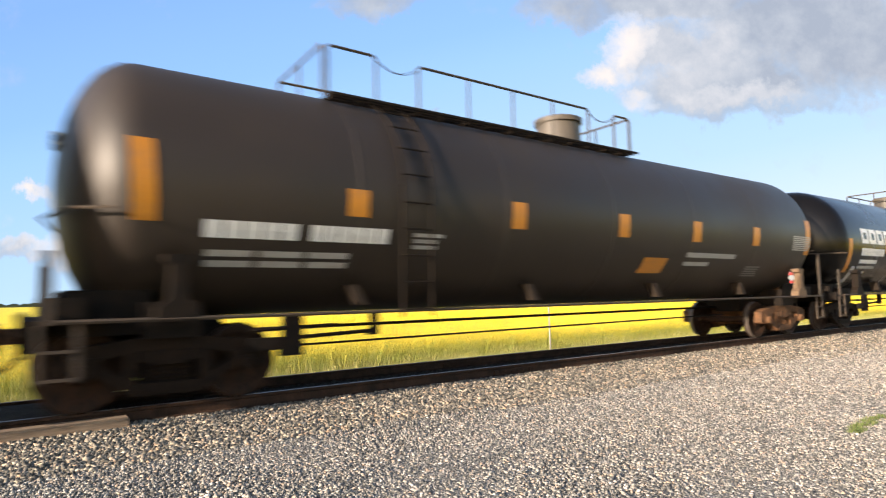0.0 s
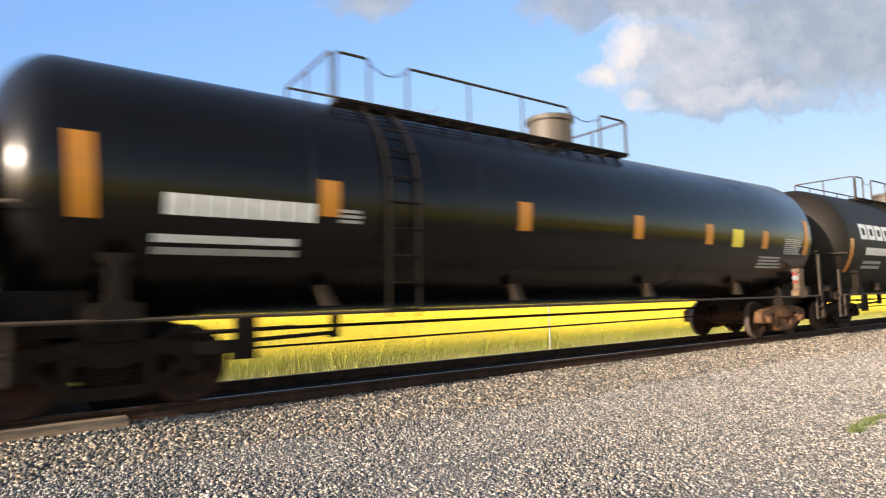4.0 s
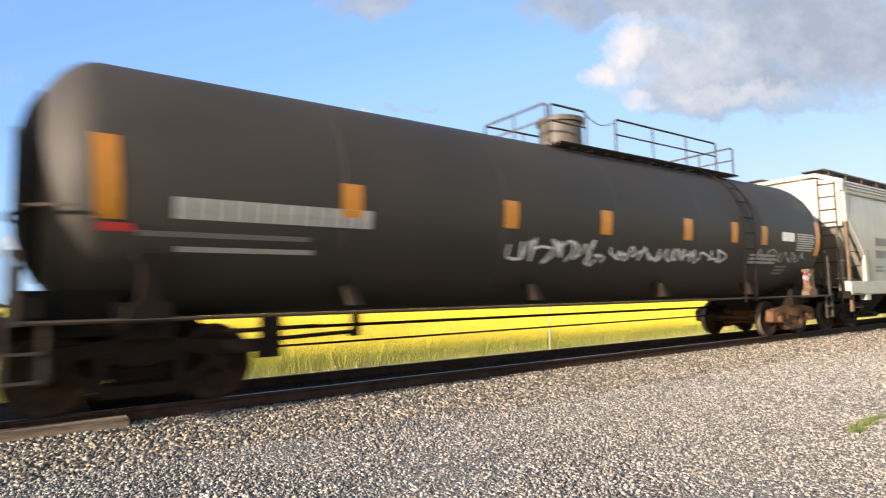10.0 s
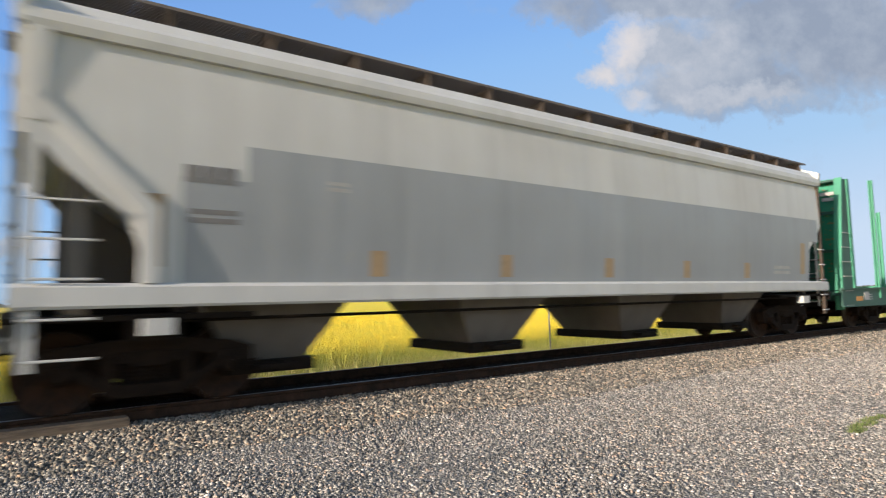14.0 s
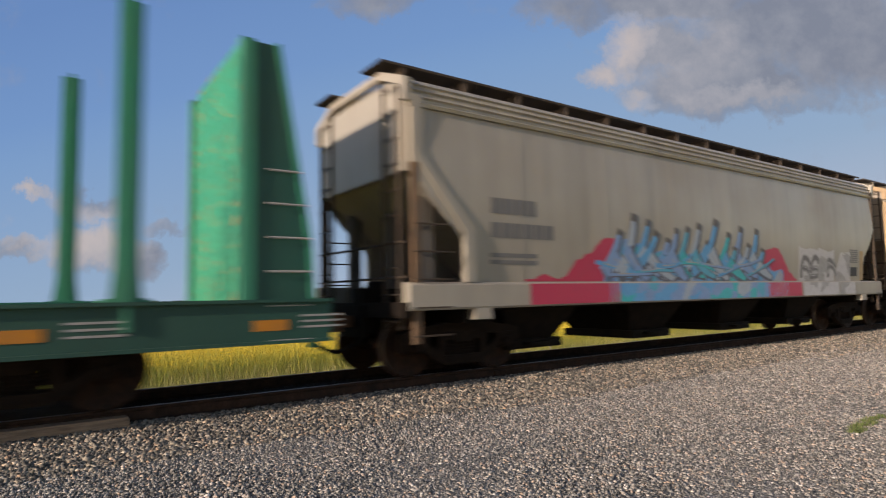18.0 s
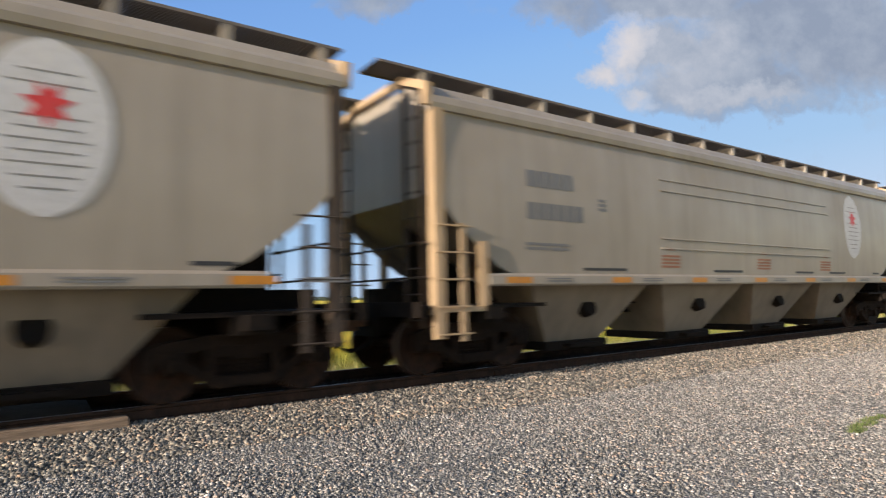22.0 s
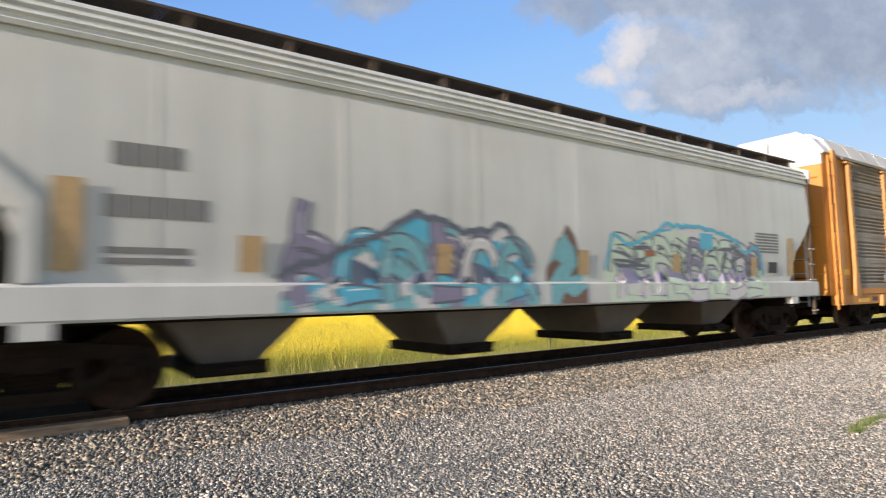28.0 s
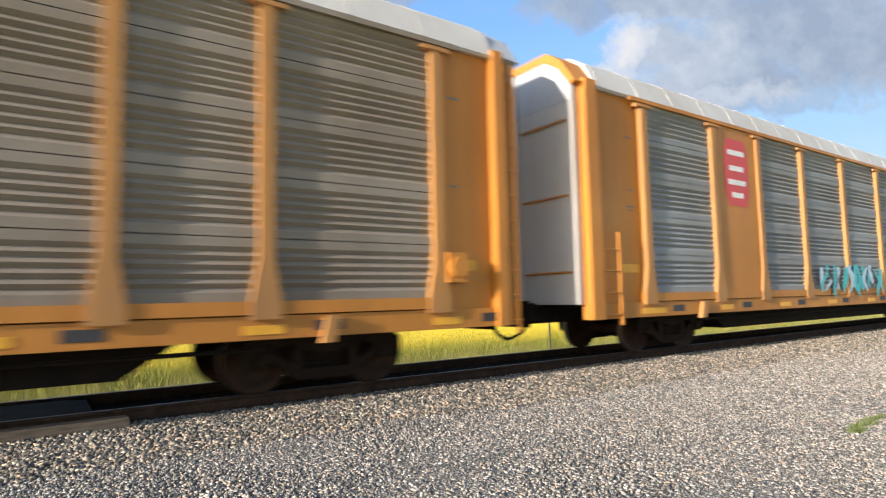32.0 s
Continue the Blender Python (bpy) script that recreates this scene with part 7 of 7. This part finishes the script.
RIGHT_TOP = [(0.5, 1.6), (0.7, 2.3), (1.2, 2.1), (2.4, 2.55), (3.4, 2.6), (4.6, 2.45), (5.4, 2.1), (6.0, 2.2), (6.3, 1.5)]
piece(c, -5.6, -1.3, LEFT_TOP, ["teal_fade", "spray_cyan", "teal_fade", "paleover", "spray_violet"], "spray_violet", 61, "teal and grey-blue graffiti piece", 0.3)
letters(c, panel_side, -5.5, -1.4, 1.2, 2.1, ["teal_fade", "spray_cyan", "paleover", "spray_violet"], "spray_slate", "chalk", 6, 65, "teal graffiti letter with a slate edge", 0.22, 0.3)
contour(c, panel_side, LEFT_TOP, "spray_slate", 67, "slate line round the graffiti piece", 0.09)
piece(c, -1.0, -0.1, [(-1.0, 1.6), (-0.75, 2.15), (-0.5, 2.4), (-0.3, 2.2), (-0.1, 1.8)], ["brown", "teal_fade", "brown"], "brown", 62, "small teal and rust graffiti piece", 0.4)
piece(c, 0.5, 6.3, RIGHT_TOP, ["spray_mint", "spray_mint", "spray_mint", "paleover", "spray_mint"], "spray_blue", 63, "mint graffiti piece with a blue edge", 0.5)
letters(c, panel_side, 0.7, 6.1, 1.55, 2.35, ["spray_mint", "spray_mint", "paleover", "spray_mint", "spray_violet"], "spray_slate", "paleover", 9, 66, "mint graffiti letter with a thin slate edge", 0.17, 0.1)
glyphs(c, HS, 0.8, 6.0, 1.5, 2.35, "spray_slate", 9, 64, "thin slate graffiti strokes", 0.03)
letters(c, panel_side, 0.8, 6.0, 1.12, 1.6, ["spray_mint", "spray_mint", "paleover"], "spray_violet", "spray_mint", 7, 68, "mint graffiti letter on the sill", 0.22)
contour(c, panel_side, RIGHT_TOP, "spray_cyan", 69, "blue line round the graffiti piece", 0.075)
part("graffiti_patch", hug(fresh(), 3.55, 4.05, 2.10, 2.45, HS, 0.016), M["spray_cyan"], c, "bright cyan graffiti patch")
part("graffiti_patch", hug(fresh(), 1.65, 2.0, 1.92, 2.03, HS, 0.016), M["rust_ink"], c, "dull red graffiti patch")
for x in (-7.78, -5.92, -3.1, -0.1, 2.7, 5.78, 7.6):
    part("reflective_strip", hug(fresh(), x - 0.14, x + 0.14, 1.55, 1.98 if abs(x) < 7 else 2.5, HS, 0.03), M["faded"], c)
bars(c, HS, 5.9, 7.0, 2.1, 2.6, 7, M["fadeink"])
part("notice", hug(fresh(), 6.46, 6.9, 1.62, 1.88, HS, 0.03), M["ink"], c, "black notice panel")
TRAIN.append(c)
# 16 and 17: autoracks
RS = lambda z: 1.565
c = autorack(LEN[16], "orange-yellow autorack with grey corrugated side screens and a shield", [-8.3, -6.4, -3.75, -1.1, 1.5, 4.1, 6.72, 8.4], "shield", 17, -11.03, 10.95)
bm = hug(fresh(), -8.2, -6.5, 3.20, 5.04, lambda z: 1.50, 0.0, 2)
part("logo_panel", bm, M["yellow"], c, "orange-yellow panel behind the shield")
bm = fresh()
for z0, z1, w0, w1, key in ((4.15, 4.28, 0.52, 0.52, 0), (4.28, 4.42, 0.52, 0.50, 1), (4.42, 4.55, 0.50, 0.48, 0), (4.55, 4.70, 0.48, 0.54, 1), (4.70, 4.82, 0.54, 0.30, 0)):
    v = [bm.verts.new((-7.35 + sx * w, -1.508, z)) for sx, w, z in ((-1, w0, z0), (1, w0, z0), (1, w1, z1), (-1, w1, z1))]
    bm.faces.new(v).material_index = key
for z0, z1, w0, w1 in ((3.50, 3.42, 0.38, 0.02), (3.50, 4.15, 0.44, 0.52)):
    v = [bm.verts.new((-7.35 + sx * w, -1.508, z)) for sx, w, z in ((-1, w0, z0), (1, w0, z0), (1, w1, z1), (-1, w1, z1))]
    bm.faces.new(v).material_index = 2
part("shield", bm, [M["blue"], M["chalk"], M["pink"]], c, "faded shield in blue, white and pink")
glyphs(c, RS, -9.15, -8.4, 1.35, 1.85, "chalkdim", 2, 71, "white graffiti signs", 0.05)
glyphs(c, RS, -8.15, -6.7, 1.15, 1.75, "rust_ink", 4, 74, "rust-red graffiti signs", 0.05)
scrawl(c, RS, -3.9, 1.6, 0.92, 1.62, "chalkdim", 60, 72, "silver-white looping graffiti line", 0.022)
glyphs(c, RS, -3.95, -1.25, 1.0, 1.55, "chalkdim", 5, 72, "silver-white graffiti signs", 0.05)
glyphs(c, RS, -1.1, 1.5, 1.0, 1.8, "chalkdim", 5, 75, "silver-white graffiti signs", 0.05)
TRAIN.append(c)
c = autorack(LEN[17], "orange-yellow autorack with blue-grey screens and a red emblem", [-8.15, -6.17, -3.86, -1.3, 1.3, 3.9, 6.5, 8.4], "roundel", 18, -10.67, 10.95)
bm = hug(fresh(), -8.07, -6.25, 1.2, 5.04, lambda z: 1.50, 0.0, 2)
part("logo_panel", bm, M["yellow"], c, "orange-yellow panel behind the emblem")
bm = fresh()
oct_ = [(-0.52, 0.45), (-0.40, 0.75), (0.40, 0.75), (0.52, 0.45), (0.52, -0.45), (0.40, -0.75), (-0.40, -0.75), (-0.52, -0.45)]
bm.faces.new([bm.verts.new((-7.16 + u, -1.508, 3.95 + 1.05 * v)) for u, v in oct_])
part("emblem", bm, M["red"], c, "red eight-sided emblem with white bars")
bm = fresh()
for z, w in ((4.42, 0.36), (4.05, 0.30), (3.72, 0.38), (3.42, 0.24)):
    box(bm, -7.16 - w, -7.16 + w, -1.514, -1.509, z - 0.06, z + 0.06)
part("emblem_bar", bm, M["chalk"], c)
spray(c, RS, -3.3, 1.0, 0.95, 1.9, ["spray_teal", "spray_pale", "spray_teal", "ink"], 22, 73, "pale teal graffiti", 0.8, sweep=0.1)
TRAIN.append(c)

# fittings and markings do not sit square to the middle of a body: metres by which each car's are off it
OFFSET = [0.0, 0.2, 0.09, 0.12, 0.02, 0.01, 0.02, 0.03, 0.25, 0.0, 0.04, 0.2, 0.06, 0.04, 0.1, 0.2, 0.0, 0.0]
FITTINGS = {"reflective_strip", "stencil_bar", "name_block", "warning_panel", "white_panel", "notice", "red_label", "graffiti", "sill_graffiti", "graffiti_line", "graffiti_mark", "graffiti_stroke", "graffiti_letter", "graffiti_patch",
            "roundel", "roundel_centre", "roundel_text", "colour_band", "hopper_bay", "outlet_gate", "bay_port", "dome", "top_walkway", "top_railing", "end_railing", "safety_chain"}
for car, dx in zip(TRAIN, OFFSET):
    for o in car.children:
        if o.name.split(".")[0] in FITTINGS:
            o.location.x += dx

# ---- motion ----
SPEED = [(0, 9.495), (8, 9.396), (16, 9.364), (24, 9.296), (32, 9.204)]


def way(t):
    """Metres that the train has run since the start; its speed changes a little."""
    s = 0.0
    for (a, u), (b, v) in zip(SPEED, SPEED[1:]):
        e = min(t, b)
        if e > a:
            w = u + (v - u) * (e - a) / (b - a)
            s += (u + w) / 2 * (e - a)
    return s


def motions():
    times = [2.0 * k for k in range(17)]
    for car, mid in zip(TRAIN, MID):
        walk(car, [(t, pose(mid - way(t), 0, 0)) for t in times])
    mid_of = dict(zip(TRAIN, MID))
    for car, ws, x in WHEELSETS:
        ts = [k / 15 for k in range(481) if -5.5 < mid_of[car] + x - way(k / 15) < 30]
        if not ts:
            continue
        if ts[0] > 0:
            ts = [0.0] + ts
        if ts[-1] < 32:
            ts.append(32.0)
        spin = lambda t: -math.degrees(way(min(max(t, ts[1] if len(ts) > 2 and ts[0] == 0.0 and ts[1] > 0.07 else 0.0), ts[-2] if ts[-1] == 32.0 and len(ts) > 2 and 32.0 - ts[-2] > 0.07 else 32.0)) / WHEEL_R)
        walk(ws, [(t, pose(x, 0, WHEEL_R, 0, spin(t) % 360.0, 0)) for t in ts])


motions()
